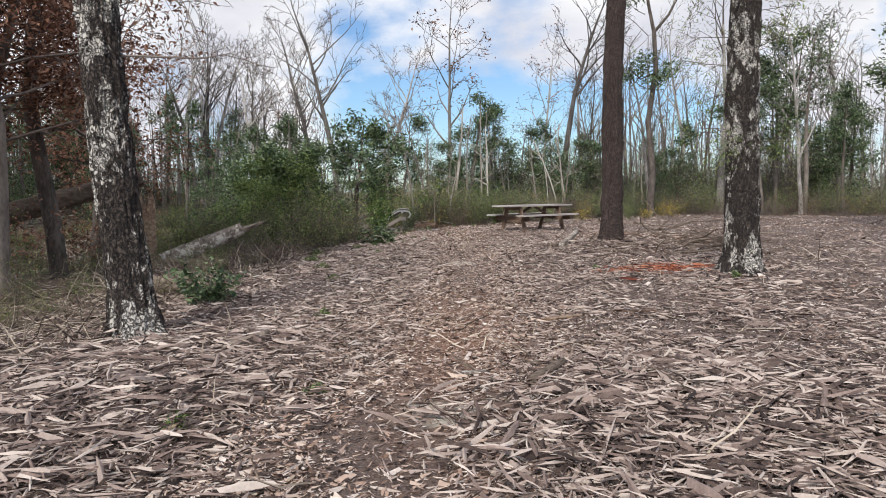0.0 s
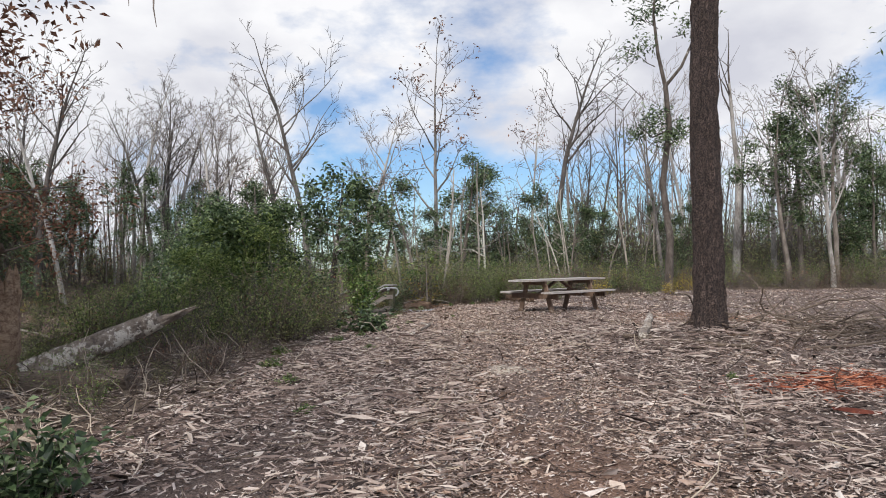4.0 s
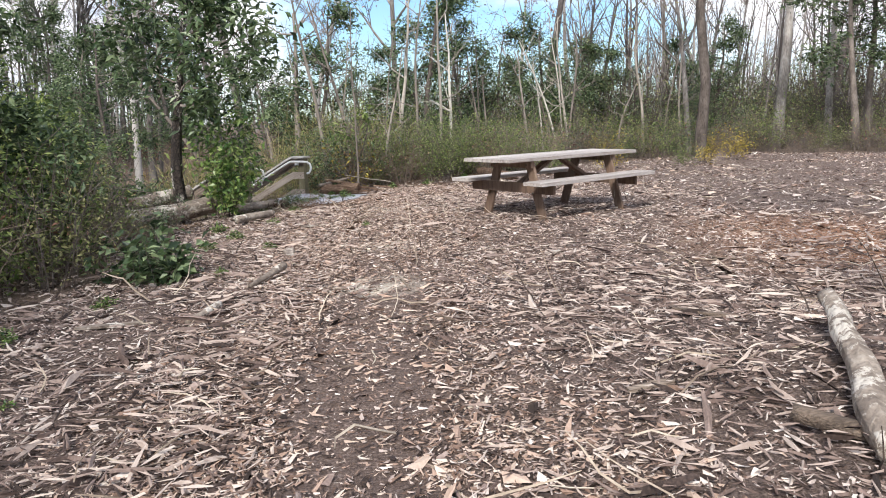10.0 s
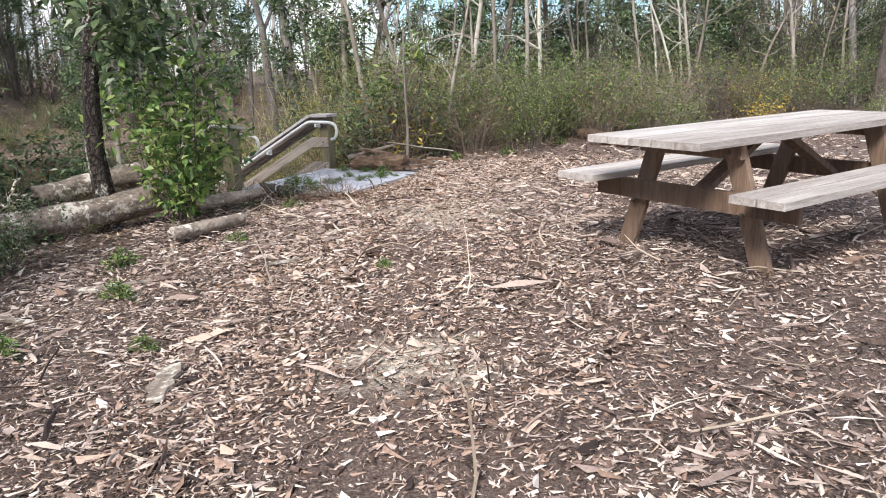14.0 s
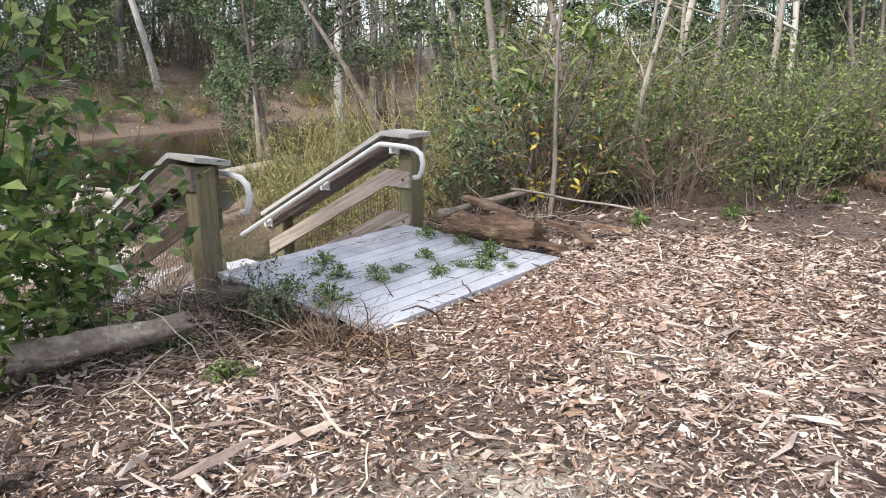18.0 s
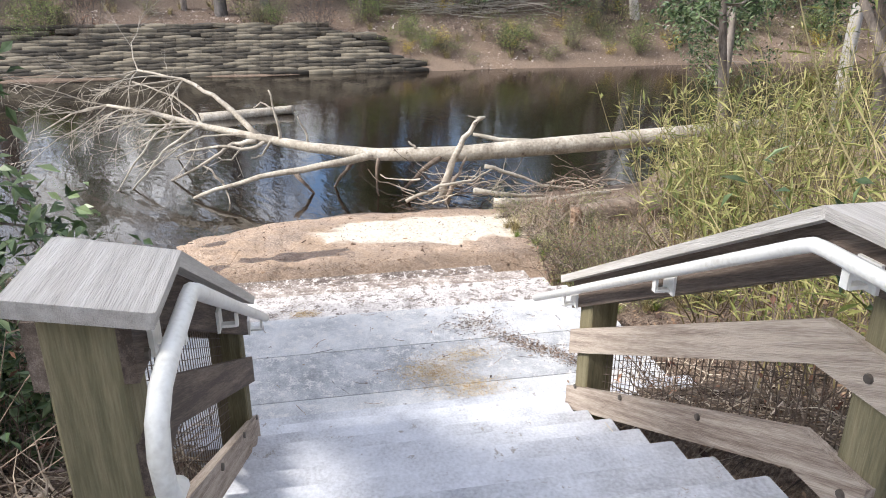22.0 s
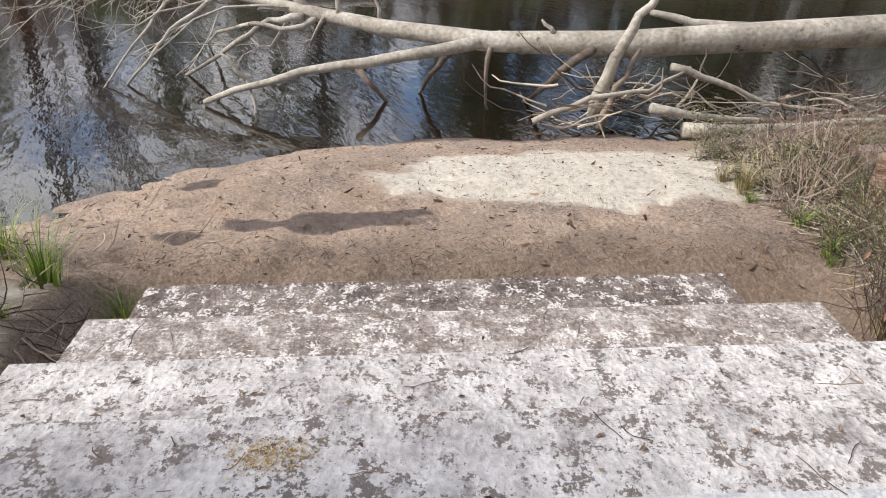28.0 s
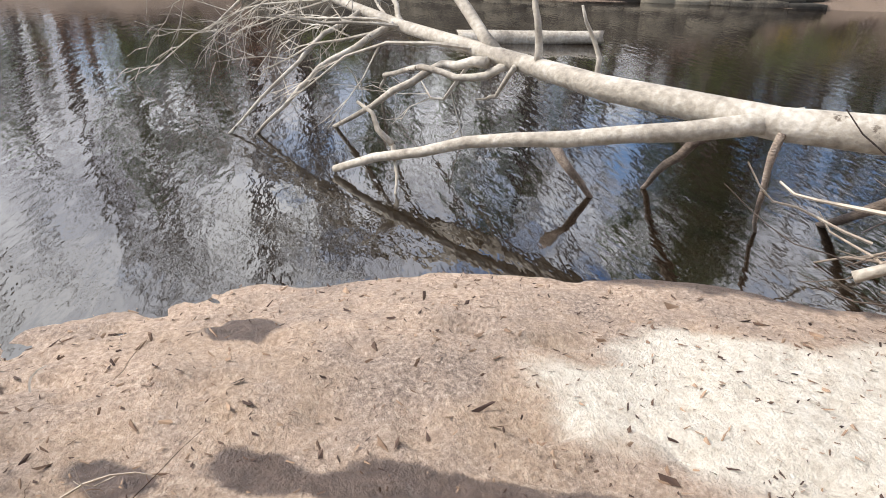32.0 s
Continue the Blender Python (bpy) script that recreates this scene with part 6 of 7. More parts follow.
tangle(900, lambda r_: (7.05 + abs(r_.gauss(0, 0.22)), r_.uniform(-3.0, 1.6)), 0.06, 0.0016, "beach_litter", "dark twigs and bark washed against the lowest step", "litter", 4)
tangle(900, lambda r_: (-1.2 + r_.random() * 4.5, 0.35 + abs(r_.gauss(0, 0.7))), 0.40, 0.004, "dead_stems", "tangle of thin dead stems beside the railing", "root", 5)

tangle(2200, lambda r_: to_uv(-3.4 - abs(r_.gauss(0, 2.2)), r_.uniform(3.0, 19.0)), 0.7, 0.006, "dead_stems", "dry twigs and stems strewn beside the clearing", "root", 6)
tangle(1500, lambda r_: to_uv(r_.uniform(-2.8, 11), r_.uniform(3.0, 36.0)), 0.55, 0.006, "fallen_twigs", "grey and brown twigs strewn over the mulch", "root", 7)
# saplings beside the deck
def sapling(x, y, h, r, lean, seed, label, mat="bark_pale", leaves=0):
    rng_ = random.Random(seed)
    t = thing("sapling", label, "tree", pose(x, y, height(x, y) - 0.05), "saplings by the stairs")
    g_, tips_ = Geo(), []
    pts, e = wander(rng_, Vector((0, 0, 0)), Vector((lean[0], lean[1], 1)).normalized(), h, 8, 0.05)
    g_.tube(pts, [r * (1 - 0.7 * i / 8) for i in range(9)], 8, False)
    for k in range(6):
        i = rng_.randrange(3, 8)
        branch(g_, None, pts[i], Vector((rng_.gauss(0, 1), rng_.gauss(0, 1), 0.8)).normalized(), h * 0.25, r * 0.35, 1, rng_, tips_, 0.5, 0.05, 3)
    part("trunk", g_, M[mat], t, smooth=True)
    if leaves:
        lv_ = Geo()
        leaves_at(lv_, tips_, rng_, leaves, 0.23, 0.28, 0.08)
        part("foliage", lv_, M["leaf_mid"], t)
    return t


sapling(-0.35, 31.35, 2.4, 0.03, (0.0, 0.05), 1, "thin grey forked sapling", "bark_grey")
sapling(-0.75, 31.9, 2.1, 0.028, (0.35, 0.0), 2, "thin leaning grey sapling", "bark_grey")
sapling(0.3, 32.6, 3.6, 0.04, (0.02, 0.0), 3, "slim pale-barked sapling in the brush")
sapling(-0.65, 31.75, 2.3, 0.018, (0.03, -0.03), 4, "young magnolia with long glossy leaves", "bark_grey", 120)
sapling(-6.0, 42.3, 6.5, 0.11, (-0.42, 0.0), 5, "leaning pale-barked tree in the cane", "bark_grey")
sapling(-3.2, 41.0, 6.0, 0.13, (0.05, 0.0), 6, "pale mottled trunk in the brush")
sapling(0.6, 38.5, 6.0, 0.08, (0.12, 0.0), 7, "slim pale trunk in the brush")
sapling(2.4, 36.5, 5.0, 0.06, (-0.1, 0.0), 8, "slim pale trunk in the brush")

# the vine-hung small tree beside the stairs
ev = evergreen(48, 4.6, 0.13, 2600, 0.19, 0.5, 0.34, "leaf_dark", "small tree hung with green vines beside the stairs", "bark_lichen", 0.2)
plant(ev, -3.2, 26.7, 1.0, 30)
vine = shrub(93, 2.3, 14, 1100, 0.125, "leaf_vine", "leafy green vine climbing beside the path", 0.32, 0.55, low=0.0, name="vine")
plant(vine, -2.42, 26.75, 1.0, 10)
plant(vine, -2.45, 27.45, 0.85, 130)
broad = shrub(97, 0.74, 26, 720, 0.12, "leaf_dark", "low plant with broad dark green leaves beside the mulch", 0.8, 0.6, low=0.0)
plant(broad, -1.95, 21.1, 1.0, 0)
plant(broad, -3.2, 9.6, 0.8, 80)
plant(DARKB[0], -3.0, 24.6, 0.4, 50)

# ---- broken wood piled beside the deck ----
for k, (x, y, z, a, tilt, ln, w) in enumerate(((-0.75, 30.50, 0.20, -28, 6, 0.6, 0.14), (-0.12, 30.02, 0.01, -36, -4, 0.3, 0.10), (-0.1, 30.6, 0.03, -25, 6, 0.3, 0.08), (0.12, 30.3, 0.02, -60, 8, 0.25, 0.09), (0.25, 30.6, 0.05, 20, 8, 0.4, 0.08))):
    rng_ = random.Random(200 + k)
    out = [(-ln / 2 + ln * i / 8, -w / 2 * (0.6 + 0.6 * rng_.random())) for i in range(9)] + [(ln / 2 - ln * i / 8, w / 2 * (0.5 + 0.7 * rng_.random())) for i in range(9)]
    tagged(part("wood_slab", Geo().prism(out, pose(x, y, z, rng_.uniform(-12, 12), tilt, a), 0.035), M["rot_wood"]), "rotten brown slab split from the log by the deck", "wood scrap", "rotten slabs by the deck")

# ---- weeds and litter on the deck ----
def clump(seed, n, r, h):
    """A low rosette of small leaves on short stems."""
    rng_ = random.Random(seed)
    t = thing("weed", "small green weed growing through the deck", "weed")
    g_, lv_ = Geo(), Geo()
    for _ in range(n):
        a, q = rng_.uniform(0, 6.28), rng_.random() ** 0.6
        tip = Vector((math.cos(a) * r * q * 1.2, math.sin(a) * r * q * 0.8, h * (1.1 - 0.7 * q) * rng_.uniform(0.4, 1)))
        g_.tube([Vector((0, 0, -0.01)), tip * 0.6 + Vector((0, 0, 0.01)), tip], [0.002, 0.002, 0.0015], 3, False)
        for _k in range(4):
            d = Vector((math.cos(a) + rng_.gauss(0, 0.8), math.sin(a) + rng_.gauss(0, 0.8), rng_.gauss(0.1, 0.4))).normalized()
            lv_.leaf(tip + Vector((rng_.gauss(0, 0.012), rng_.gauss(0, 0.012), rng_.gauss(0, 0.008))), d, Vector((0, 0, 1)), rng_.uniform(0.022, 0.042), rng_.uniform(0.014, 0.024))
    part("stalk", g_, M["leaf_mid"], t)
    part("foliage", lv_, M["leaf_vine"], t)
    return stuffed(t)


weed = clump(94, 42, 0.13, 0.10)
for u, v, s in ((-0.93, -0.73, 1), (-1.29, -0.99, 1), (-1.27, -0.72, 0.7), (-1.43, -0.65, 1.1), (-1.58, -0.48, 0.6), (-1.3, -0.36, 1.7), (-0.89, -0.21, 1), (-0.47, -0.23, 1.2), (-1.02, -1.1, 0.8), (-0.46, -1.39, 1.3), (-0.77, -1.48, 1.2), (-0.75, -1.96, 1.3), (-1.14, -1.88, 1.7), (-0.9, -1.24, 0.8), (-1.05, -1.36, 0.9), (-0.62, -1.57, 0.6)):
    p = at_uv(u, v)
    ob = copy_thing(weed, pose(p.x, p.y, DECK_Z, 0, 0, rng.uniform(0, 360)))
    ob.scale = (s * 0.7, s * 0.7, s * 0.8)
    ob["group"] = "weeds on the deck"
for x, y, s in ((-1.6, 23.7, 2.6), (-0.95, 22.7, 1.8), (-2.1, 24.7, 3.0), (-1.9, 20.0, 2.2), (-1.4, 25.6, 2.0), (-1.7, 22.6, 2.4), (-1.2, 21.2, 1.6), (-2.3, 19.0, 2.4), (-1.6, 17.6, 2.0), (-2.6, 22.9, 3.0), (0.2, 24.2, 1.4), (4.5, 11.0, 2.6), (-1.5, 8.6, 2.0), (-1.9, 12.2, 2.0), (-2.4, 14.0, 2.6),
                (-2.9, 15.6, 3.0), (-3.0, 17.0, 3.0), (-1.0, 5.2, 1.6), (-1.7, 4.3, 2.0), (2.9, 13.6, 1.6), (-1.3, 27.3, 2.2), (-1.9, 27.6, 2.6), (-1.5, 28.0, 2.0), (-2.2, 28.0, 2.4), (0.5, 31.2, 2.6), (1.4, 31.8, 2.6), (2.4, 32.6, 2.8)):
    ob = copy_thing(weed, pose(x, y, height(x, y), 0, 0, rng.uniform(0, 360)))
    ob.scale = (s * 0.38, s * 0.38, s * 0.5)
    ob["label"], ob["group"] = "small green weed sprouting from the mulch", "weeds on the mulch"
g_ = Geo()
for k in range(300):
    if k < 70:
        u, v, z = rng.uniform(-1.7, 0), rng.uniform(-2, 0), DECK_Z
    elif k < 190:
        u, v, z = rng.uniform(2.85, 4.7), rng.uniform(-3.0, 1.2), LAND_Z + 0.005
    else:
        s = rng.randrange(4)
        u, v, z = 4.8 + 0.56 * s + rng.uniform(0, 0.45), rng.uniform(-2.7, 0.7), LAND_Z - 0.13 * (s + 1)
    p = at_uv(u, v, z + 0.006)
    a = rng.uniform(0, 6.28)
    d = Vector((math.cos(a), math.sin(a), rng.gauss(0, 0.05)))
    if rng.random() < 0.6:
        pts, e = wander(rng, p, d, rng.uniform(0.04, 0.18), 4, 0.25)
        g_.tube([Vector((q.x, q.y, z + 0.005)) for q in pts], [0.002] * 5, 3, False)
    else:
        g_.leaf(p, d, Vector((0, 0, 1)), rng.uniform(0.025, 0.05), 0.016)
for cu, cv, ru, rv, n in ((3.45, -0.68, 0.24, 0.30, 1500), (3.18, -0.42, 0.18, 0.28, 900), (3.67, -0.35, 0.16, 0.30, 600), (4.95, -1.68, 0.09, 0.16, 400)):
    gg = Geo()
    for k in range(n):
        u, v = cu + rng.gauss(0, ru * 0.5), cv + rng.gauss(0, rv * 0.5)
        z = LAND_Z + 0.004 if u < 4.7 else LAND_Z - 0.13
        gg.leaf(at_uv(u, v, z + 0.004), Vector((rng.gauss(0, 1), rng.gauss(0, 1), 0.1)).normalized(), Vector((0, 0, 1)), rng.uniform(0.008, 0.016), 0.008)
    tagged(part("spilled_grain", gg, M["grain"]), "patch of tan grain-like debris on the boards", "litter", kind="stuff")
for k in range(1900):  # dark litter washed along the landing
    f = rng.random()
    u, v = 3.97 - 0.67 * f + rng.gauss(0, 0.06), -0.02 + 0.63 * f + rng.gauss(0, 0.07)
    if k > 1300:
        u, v = 4.2 + rng.gauss(0, 0.12), -0.15 + rng.gauss(0, 0.14)
    a = rng.uniform(0, 6.28)
    g_.leaf(at_uv(u, v, LAND_Z + 0.01), Vector((math.cos(a), math.sin(a), rng.gauss(0, 0.1))), Vector((0, 0, 1)), rng.uniform(0.008, 0.026), 0.009)
tagged(part("deck_litter", g_, M["litter"]), "scattered twigs and dry leaves on the grey boards", "litter", kind="stuff")


# ---- more growth beside the path and over the river ----
LEAFY = evergreen(49, 3.6, 0.07, 9000, 0.10, 0.05, 0.40, "leaf_mid", "tall leafy green bush beside the path", reach=0.2, name="leafy_bush", cat="shrub")
for x, y, s in ((-3.9, 21.9, 0.9), (-5.0, 23.2, 1.0), (-4.8, 20.6, 0.7), (-6.9, 23.4, 0.7)):
    plant(LEAFY, x, y, s, group="leafy bushes beside the path")
plant(MAGN, -4.6, 22.6, 0.85, group="evergreen bushes")
for _ in range(48):
    y = rng.uniform(17.4, 22.8)
    x = ramp(y, [(14.6, -5.6), (16, -4.2), (19, -3.3), (25, -3.4)]) - rng.random() ** 1.3 * 6
    plant(rng.choice(OLIVE + GREEN + GREEN + [DARKB[0], DRY[1]]), x, y, rng.uniform(0.6, 1.0), group="brush beside the path")
for x, y, s, k in ((17.9, 40.2, 1.1, 1), (19.6, 42.0, 1.0, 3), (-4.4, 44.0, 1.0, 0), (0.2, 43.0, 0.9, 2), (6.8, 45.0, 0.9, 0), (-10.5, 43.0, 0.9, 1), (-14.0, 48.0, 1.0, 3), (13.6, 46.0, 0.9, 2), (23.0, 41.5, 0.9, 0), (26.0, 46.0, 1.0, 1), (30.5, 41.0, 1.0, 3), (9.4, 44.6, 0.8, 2), (-17.0, 52.0, 1.0, 0), (34.0, 33.0, 0.9, 0)):
    plant(EVER[k], x, y, s, group="evergreen trees")
for k in range(28):
    p = at_uv(rng.uniform(32.8, 37.5), rng.uniform(-30, 34))
    plant(rng.choice(BARE[:3] + [EVER[1], EVER[3], EVER[1]]), p.x, p.y, rng.uniform(0.8, 1.15), group="trees beyond the river")
for k in range(130):  # grass and straw thick on the bank right of the steps
    p = at_uv(rng.uniform(4.4, 9.2), 1.35 + abs(rng.gauss(0, 1.0)))
    plant(rng.choice([DTUFT, DTUFT, TUFT[1], DRY[2], OLIVE[2]]), p.x, p.y, rng.uniform(0.45, 0.8), group="straw on the bank")
for k in range(26):
    p = at_uv(rng.uniform(3.0, 6.6), -3.3 - abs(rng.gauss(0, 0.9)))
    plant(rng.choice([DTUFT, DRY[2], TUFT[1]]), p.x, p.y, rng.uniform(0.35, 0.6), group="straw on the bank")
for k in range(22):
    x = rng.uniform(-1.5, 13)
    y = ramp(x, [(-2, 32.4), (1.5, 33.6), (3.5, 35.0), (7, 38.2), (13, 41)]) + rng.random() * 4
    sapling(x, y, rng.uniform(2.6, 6.0), rng.uniform(0.025, 0.07), (rng.gauss(0, 0.09), rng.gauss(0, 0.05)), 60 + k, "slim pale trunk in the brush", rng.choice(("bark_pale", "bark_grey")))
for k in range(26):
    x = rng.uniform(-1.5, 12)
    y = ramp(x, [(-2, 31.6), (1.5, 32.9), (3.5, 34.2), (7, 37.6), (13, 40.6)]) + rng.random() * 1.6
    plant(rng.choice([DRY[0], DRY[1], DARKB[0], GREEN[0]]), x, y, rng.uniform(0.6, 0.95), group="brush behind the clearing")
g_ = Geo()
for k in range(150):  # dead branches heaped beside the pine
    p = Vector((6.0 + rng.gauss(0, 1.0), 16.7 + rng.gauss(0, 0.9), 0))
    p.z = height(p.x, p.y) + 0.02 + rng.random() ** 2 * 0.35
    pts, e = wander(rng, p, Vector((rng.gauss(0, 1), rng.gauss(0, 0.6), rng.gauss(0.05, 0.2))).normalized(), rng.uniform(0.4, 1.7), 6, 0.22, -0.03)
    for q in pts:
        q.z = max(q.z, height(q.x, q.y) + 0.01)
    r = rng.uniform(0.006, 0.02)
    g_.tube(pts, [r * (1 - 0.12 * i) for i in range(7)], 5, False)
tagged(part("brush_heap", g_, M["log"]), "low heap of grey-brown dead branches on mulch", "brush heap", kind="stuff")


# ---- wood chips over the whole clearing ----
def chip_field(n, place, size, seed, name, label, mat, lift=0.012):
    r_ = np.random.RandomState(seed)
    vs, fs = [], []
    made = 0
    while made < n:
        x, y, keep = place(r_)
        if not keep:
            continue
        z = height(x, y) + lift * r_.rand()
        ln = size[0] * (0.35 + math.exp(r_.randn() * 0.55) * 0.8)
        w = ln * (0.15 + 0.30 * r_.rand() ** 1.5) + size[1] * 0.25
        a, tilt, roll = r_.rand() * 6.283, r_.randn() * 0.20, r_.randn() * 0.5
        ca, sa = math.cos(a), math.sin(a)
        k = len(vs)
        if size[0] > 0.06:  # long splinters with a raised ridge
            ln = min(ln, 0.40)
            w = ln * (0.035 + 0.10 * r_.rand() ** 2) + 0.004
            bow = (r_.rand() - 0.5) * 0.14 * ln
            j0, j1, cut = r_.rand() * 0.12, r_.rand() * 0.12, 0.25 + 0.6 * r_.rand()
            for px, py, pz in ((-0.5, 0.3, 0.1), (-0.5 + j0, -0.3, 0.1), (0.0, 0.5, 0.05), (-0.05, 0.02, 0.7), (0.06, -0.5, 0.05), (0.5 - j1, 0.3 * cut, 0.2), (0.5, -0.3 * cut, 0.1)):
                qx, qy = px * ln, py * w + bow * (1 - 4 * px * px)
                vs.append((x + qx * ca - qy * sa, y + qx * sa + qy * ca, z + qx * tilt * 0.8 + py * w * roll + pz * w))
            fs += [(k, k + 1, k + 3), (k, k + 3, k + 2), (k + 1, k + 4, k + 3), (k + 2, k + 3, k + 5), (k + 3, k + 4, k + 6), (k + 3, k + 6, k + 5)]
            made += 1
            continue
        s0, s1, off = -0.15 - 0.3 * r_.rand(), 0.15 + 0.3 * r_.rand(), (r_.rand() - 0.5) * 0.6
        for px, py in ((-0.5, off), (s0, -0.5), (0.5, -off), (s1, 0.5)):
            qx, qy = px * ln, py * w
            vs.append((x + qx * ca - qy * sa, y + qx * sa + qy * ca, z + qx * tilt + qy * roll + (0.25 * w if abs(px) == 0.5 else 0)))
        fs += [(k, k + 1, k + 2), (k, k + 2, k + 3)]
        made += 1
    me = bpy.data.meshes.new(name)
    me.from_pydata(vs, [], fs)
    me.materials.append(mat)
    return tagged(new(name, me), label, "wood chips", kind="stuff")


def on_path(x, y):
    """0 on the trodden line, 1 well beside it."""
    return step(0.15, 0.8, abs(x - path_line(y)) + 0.35 * noise.noise((x * 1.1, y * 0.8, 6)))


def shred_place(r_):
    x, y, ok = near_place(r_)
    return x, y, ok and r_.rand() < (1 - 0.7 * step(19.5, 22.5, y)) * on_path(x, y) ** 2 * (0.25 + 0.75 * step(-0.1, 0.3, noise.noise((x * 0.7, y * 0.7, 9))))


def near_place(r_):
    y = r_.rand() * 30.5 + 0.2
    x = ramp(y, [(0, -0.2), (12, 0.4), (24, 0.3), (31, -0.3)]) + r_.randn() * 3.0
    u, v = to_uv(x, y)
    deck_ = -1.76 < u and -2.1 < v < 0.1
    dens = (0.30 + 0.70 * on_path(x, y)) * (0.75 + 0.5 * step(-0.35, 0.35, noise.noise((x * 0.9, y * 0.7, 15))))
    return x, y, in_clearing(x, y) > 0.35 and not deck_ and r_.rand() < dens


def far_place(r_):
    x, y = -3.5 + r_.rand() * 28, r_.rand() * 40
    u, v = to_uv(x, y)
    return x, y, in_clearing(x, y) > 0.3 and not (-1.76 < u and -2.1 < v < 0.1) and (abs(x - 0.3) > 3.0 or y > 31)


def litter_place(r_):
    u, v = r_.rand() * 9 - 4, r_.rand() * 11 - 6
    p = at_uv(u, v)
    ok = not (u > -1.76 and -2.1 < v < 0.1) and not (u > 2.2 and -3.3 < v < 1.4)
    return p.x, p.y, ok


def tan_place(r_):
    """Fresher tan chips along the walked line and behind the table."""
    x, y, ok = near_place(r_)
    d = abs(x - path_line(y)) + 0.8 * noise.noise((x * 0.5, y * 0.4, 12))
    fresh = (1 - step(0.3, 1.7 + 1.2 * step(14, 4, y), d)) + max(0, 1 - math.hypot((x - 6.2) / 3, (y - 21.5) / 3.5)) + 0.8 * step(26.5, 28.5, y)
    return x, y, ok and r_.rand() < fresh


chip_field(145000, near_place, (0.033, 0.010), 1, "wood_chips", "shredded grey and brown wood chips covering the clearing", M["chips"], 0.02)
chip_field(110000, tan_place, (0.034, 0.010), 7, "wood_chips", "fresh tan wood chips along the walked line", M["chips_tan"], 0.022)
def deck_side(r_):
    y = 20.5 + r_.rand() * 10.5
    x = ramp(y, [(20, 0.4), (26, 0.2), (31, 0.3)]) + r_.randn() * 1.7
    u, v = to_uv(x, y)
    return x, y, in_clearing(x, y) > 0.3 and not (-1.76 < u and -2.1 < v < 0.1) and r_.rand() < 0.4 + 0.6 * on_path(x, y)


chip_field(75000, deck_side, (0.022, 0.008), 11, "wood_chips", "fine brown chips and bark crumbs near the deck", M["chips_tan"], 0.02)
chip_field(30000, shred_place, (0.085, 0.012), 2, "wood_shreds", "long torn shreds of wood lying over the chips", M["shreds"], 0.05)
chip_field(50000, far_place, (0.052, 0.018), 3, "wood_chips", "shredded wood chips over the clearing", M["chips"], 0.03)


def patch_place(r_):
    x, y, ok = far_place(r_)
    return x, y, ok and noise.noise((x * 0.6, y * 0.45, 21)) > 0.05


chip_field(26000, patch_place, (0.056, 0.018), 10, "wood_chips", "patches of fresh tan wood chips", M["chips_tan"], 0.03)
def edge_place(r_):
    y = 2 + r_.rand() * 28
    x = ramp(y, [(2, -5.0), (10, -3.4), (16, -2.7), (21, -2.1), (25, -2.5), (30, -2.6)]) + 0.6 - abs(r_.randn()) * 2.4
    u, v = to_uv(x, y)
    return x, y, not (u > -2.1 and v > -2.2) and height(x, y) > -1.2


chip_field(16000, edge_place, (0.055, 0.025), 9, "leaf_litter", "brown leaves, bark and chips beside the clearing", M["shreds"], 0.03)
chip_field(22000, litter_place, (0.034, 0.014), 4, "leaf_litter", "brown dead leaves and bark beside the stairs", M["litter"], 0.02)


def pile_place(r_):
    x, y = 1.7 + r_.randn() * 0.75, 4.2 + r_.randn() * 0.7
    return x, y, True


chip_field(8500, pile_place, (0.14, 0.016), 5, "wood_shreds", "heap of long torn wood shreds beside the path", M["shreds"], 0.12)

def needle_place(r_):
    x, y = 3.85 + r_.randn() * 0.55, 12.65 + r_.randn() * 0.4
    return x, y, True


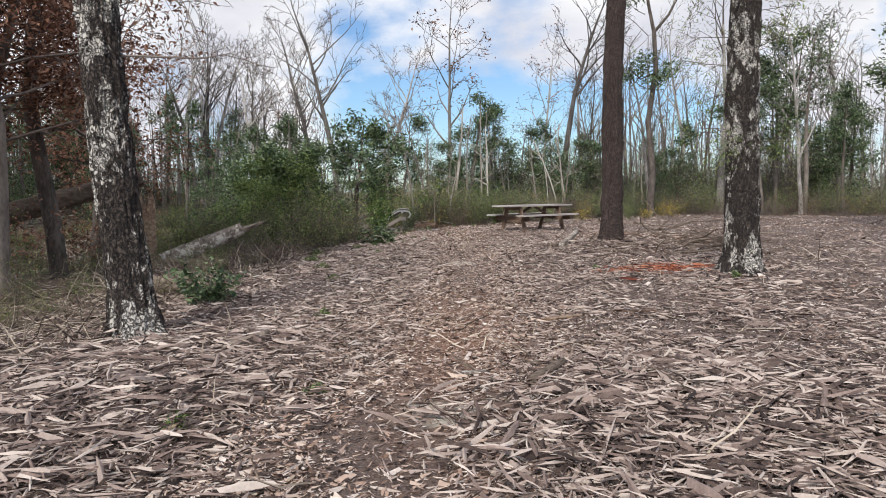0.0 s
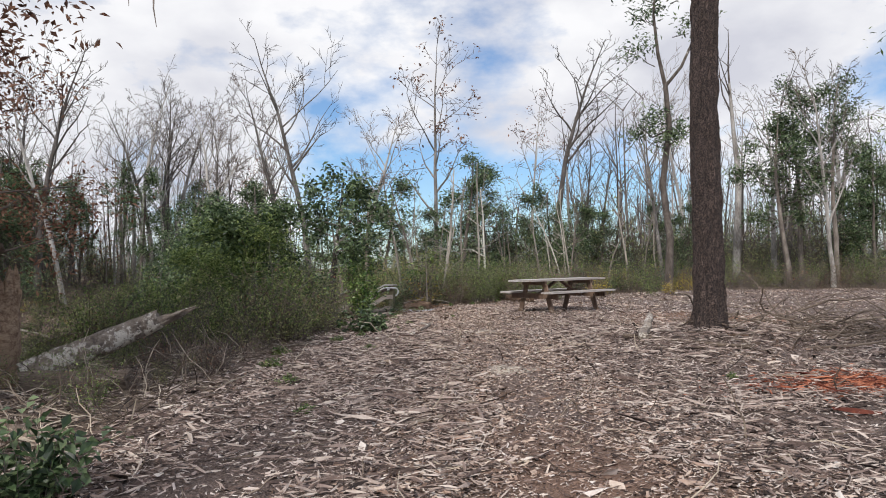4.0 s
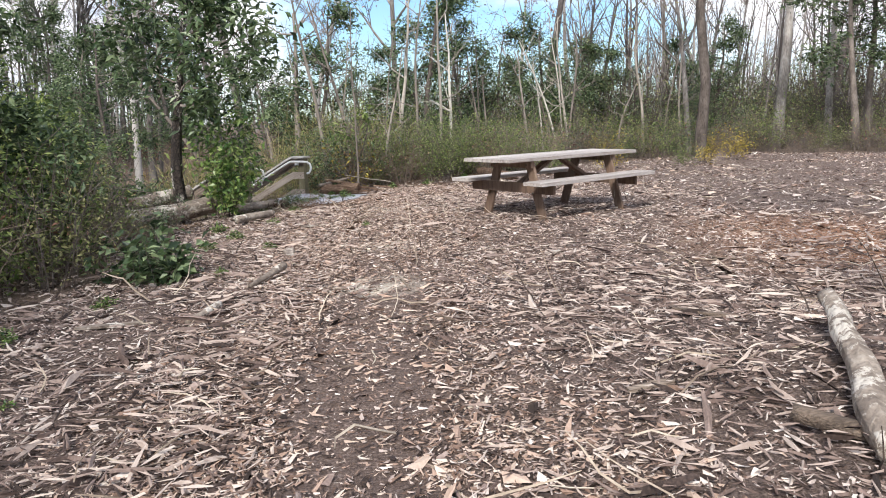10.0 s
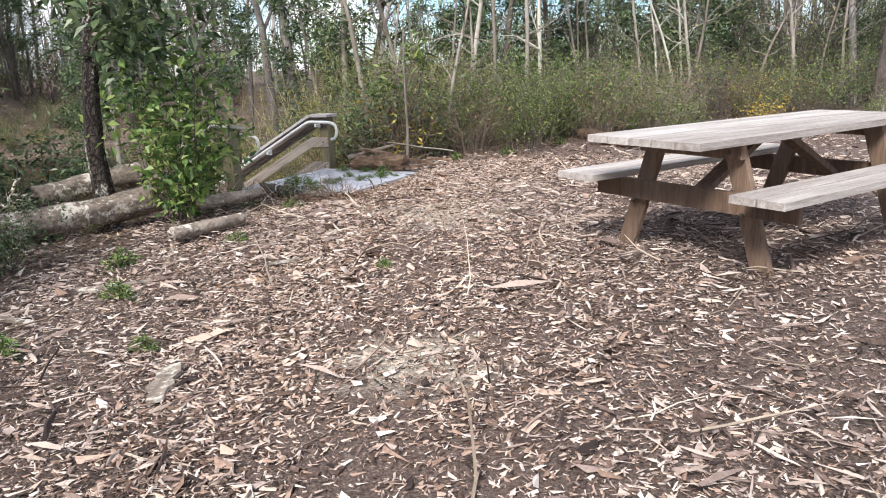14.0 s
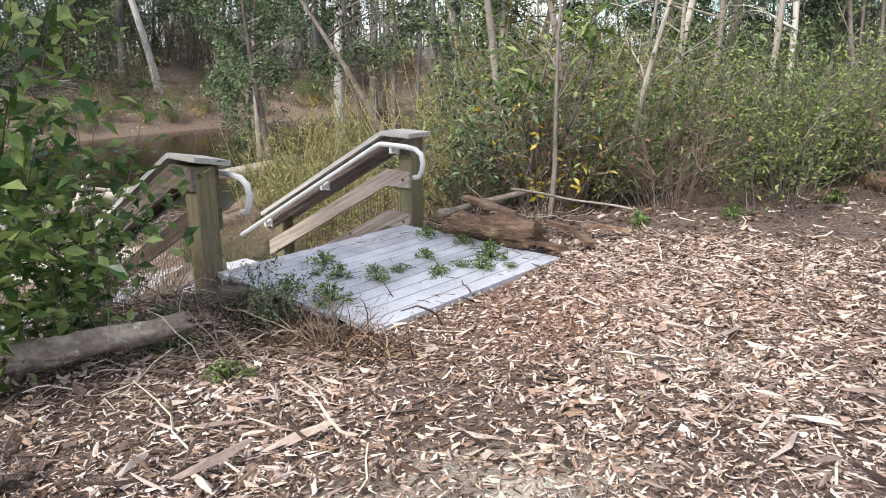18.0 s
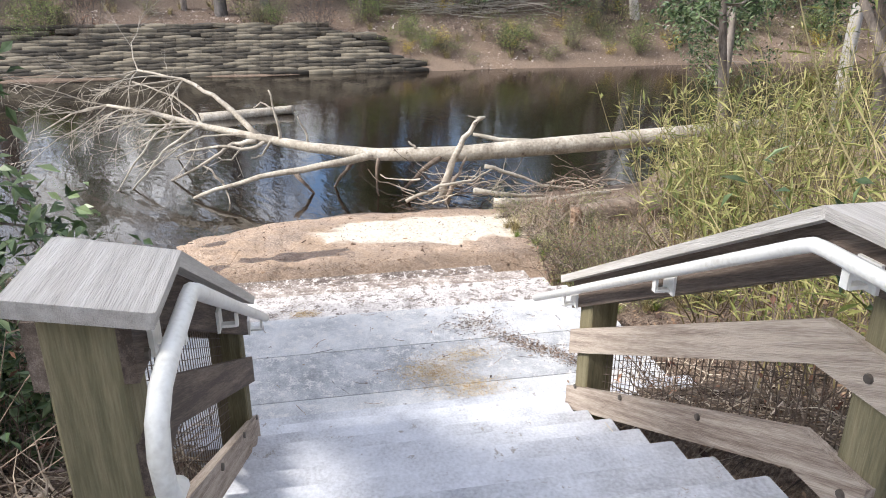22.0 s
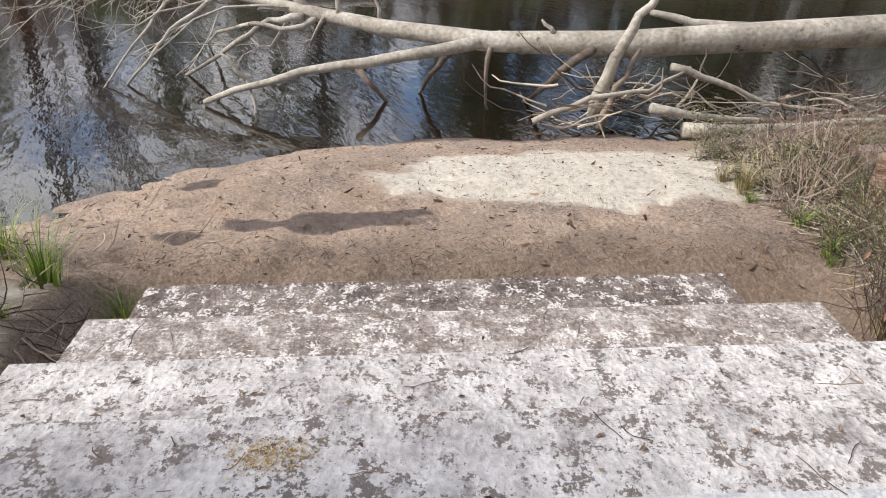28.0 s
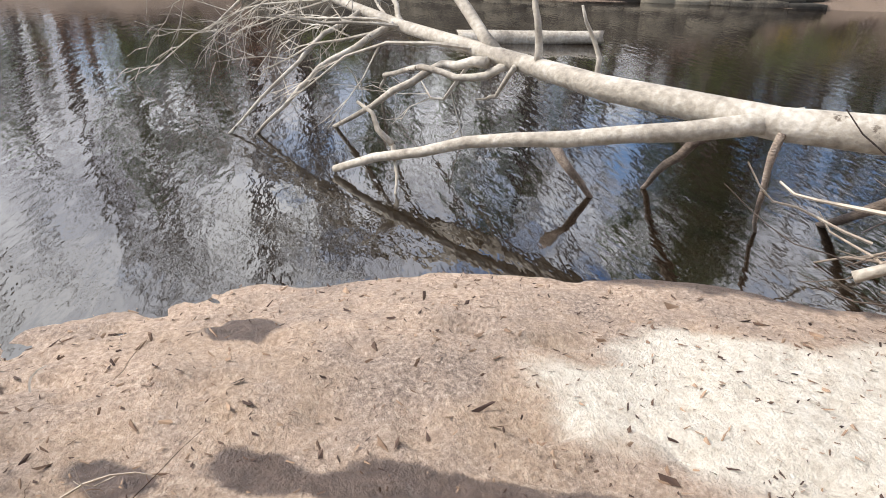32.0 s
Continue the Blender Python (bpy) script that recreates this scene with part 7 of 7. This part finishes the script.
chip_field(2600, needle_place, (0.07, 0.008), 23, "pine_needles", "patch of rust-red dead needles on the mulch", M["needles"], 0.07)


def side_pile(r_):
    x, y = -2.6 + r_.randn() * 0.7, 4.8 + r_.randn() * 1.1
    return x, y, abs(x - path_line(y)) > 1.1


def rough_place(r_):
    """Coarse debris beside the walked line."""
    y = 2 + r_.rand() * 26
    x = path_line(y) + (1.2 + abs(r_.randn()) * 3.4) * (1 if r_.rand() < 0.68 else -0.55)
    u, v = to_uv(x, y)
    return x, y, in_clearing(x, y) > 0.3 and not (u > -1.9 and v < 0.2) and noise.noise((x * 0.8, y * 0.6, 33)) > -0.12 and r_.rand() < 1 - 0.75 * step(19.5, 22.5, y)


chip_field(6500, side_pile, (0.13, 0.016), 21, "wood_shreds", "heap of torn grey wood shreds under the tree", M["shreds"], 0.12)
chip_field(21000, rough_place, (0.11, 0.016), 22, "wood_shreds", "coarse torn wood strewn beside the walked line", M["shreds"], 0.07)


def sand_place(r_):
    u, v = 6.9 + r_.rand() * 3.0, -4 + r_.rand() * 6
    p = at_uv(u, v)
    return p.x, p.y, True


chip_field(2600, sand_place, (0.026, 0.006), 6, "beach_litter", "small twigs and bark bits on the sand", M["litter"], 0.005)

def slope_place(r_):
    p = at_uv(28.0 + r_.rand() * 6, -20 + r_.rand() * 48)
    return p.x, p.y, to_uv(p.x, p.y)[1] > 2.5 or to_uv(p.x, p.y)[0] > 31


chip_field(26000, slope_place, (0.055, 0.05), 8, "leaf_litter", "pale and brown leaf litter on the far bank", M["chips"], 0.05)

retire([LEAFY, broad, *BARE_FAR, *LITE.values(), *BARE, FAN, SPECK, SNAG, *EVER, MAGN, TALLP, *OLIVE, *GREEN, *DARKB, *DRY, RUST, GOLD, *CANE, *TUFT, DTUFT, beech, ev, vine, weed])

# ---- the plan is drawn in units of 0.84 m: bring it to metres ----
for ob in list(scene.objects):
    if ob.parent is None and ob.type in {"MESH", "EMPTY"}:
        ob.matrix_basis = Matrix.Scale(PLAN_UNIT, 4) @ ob.matrix_basis
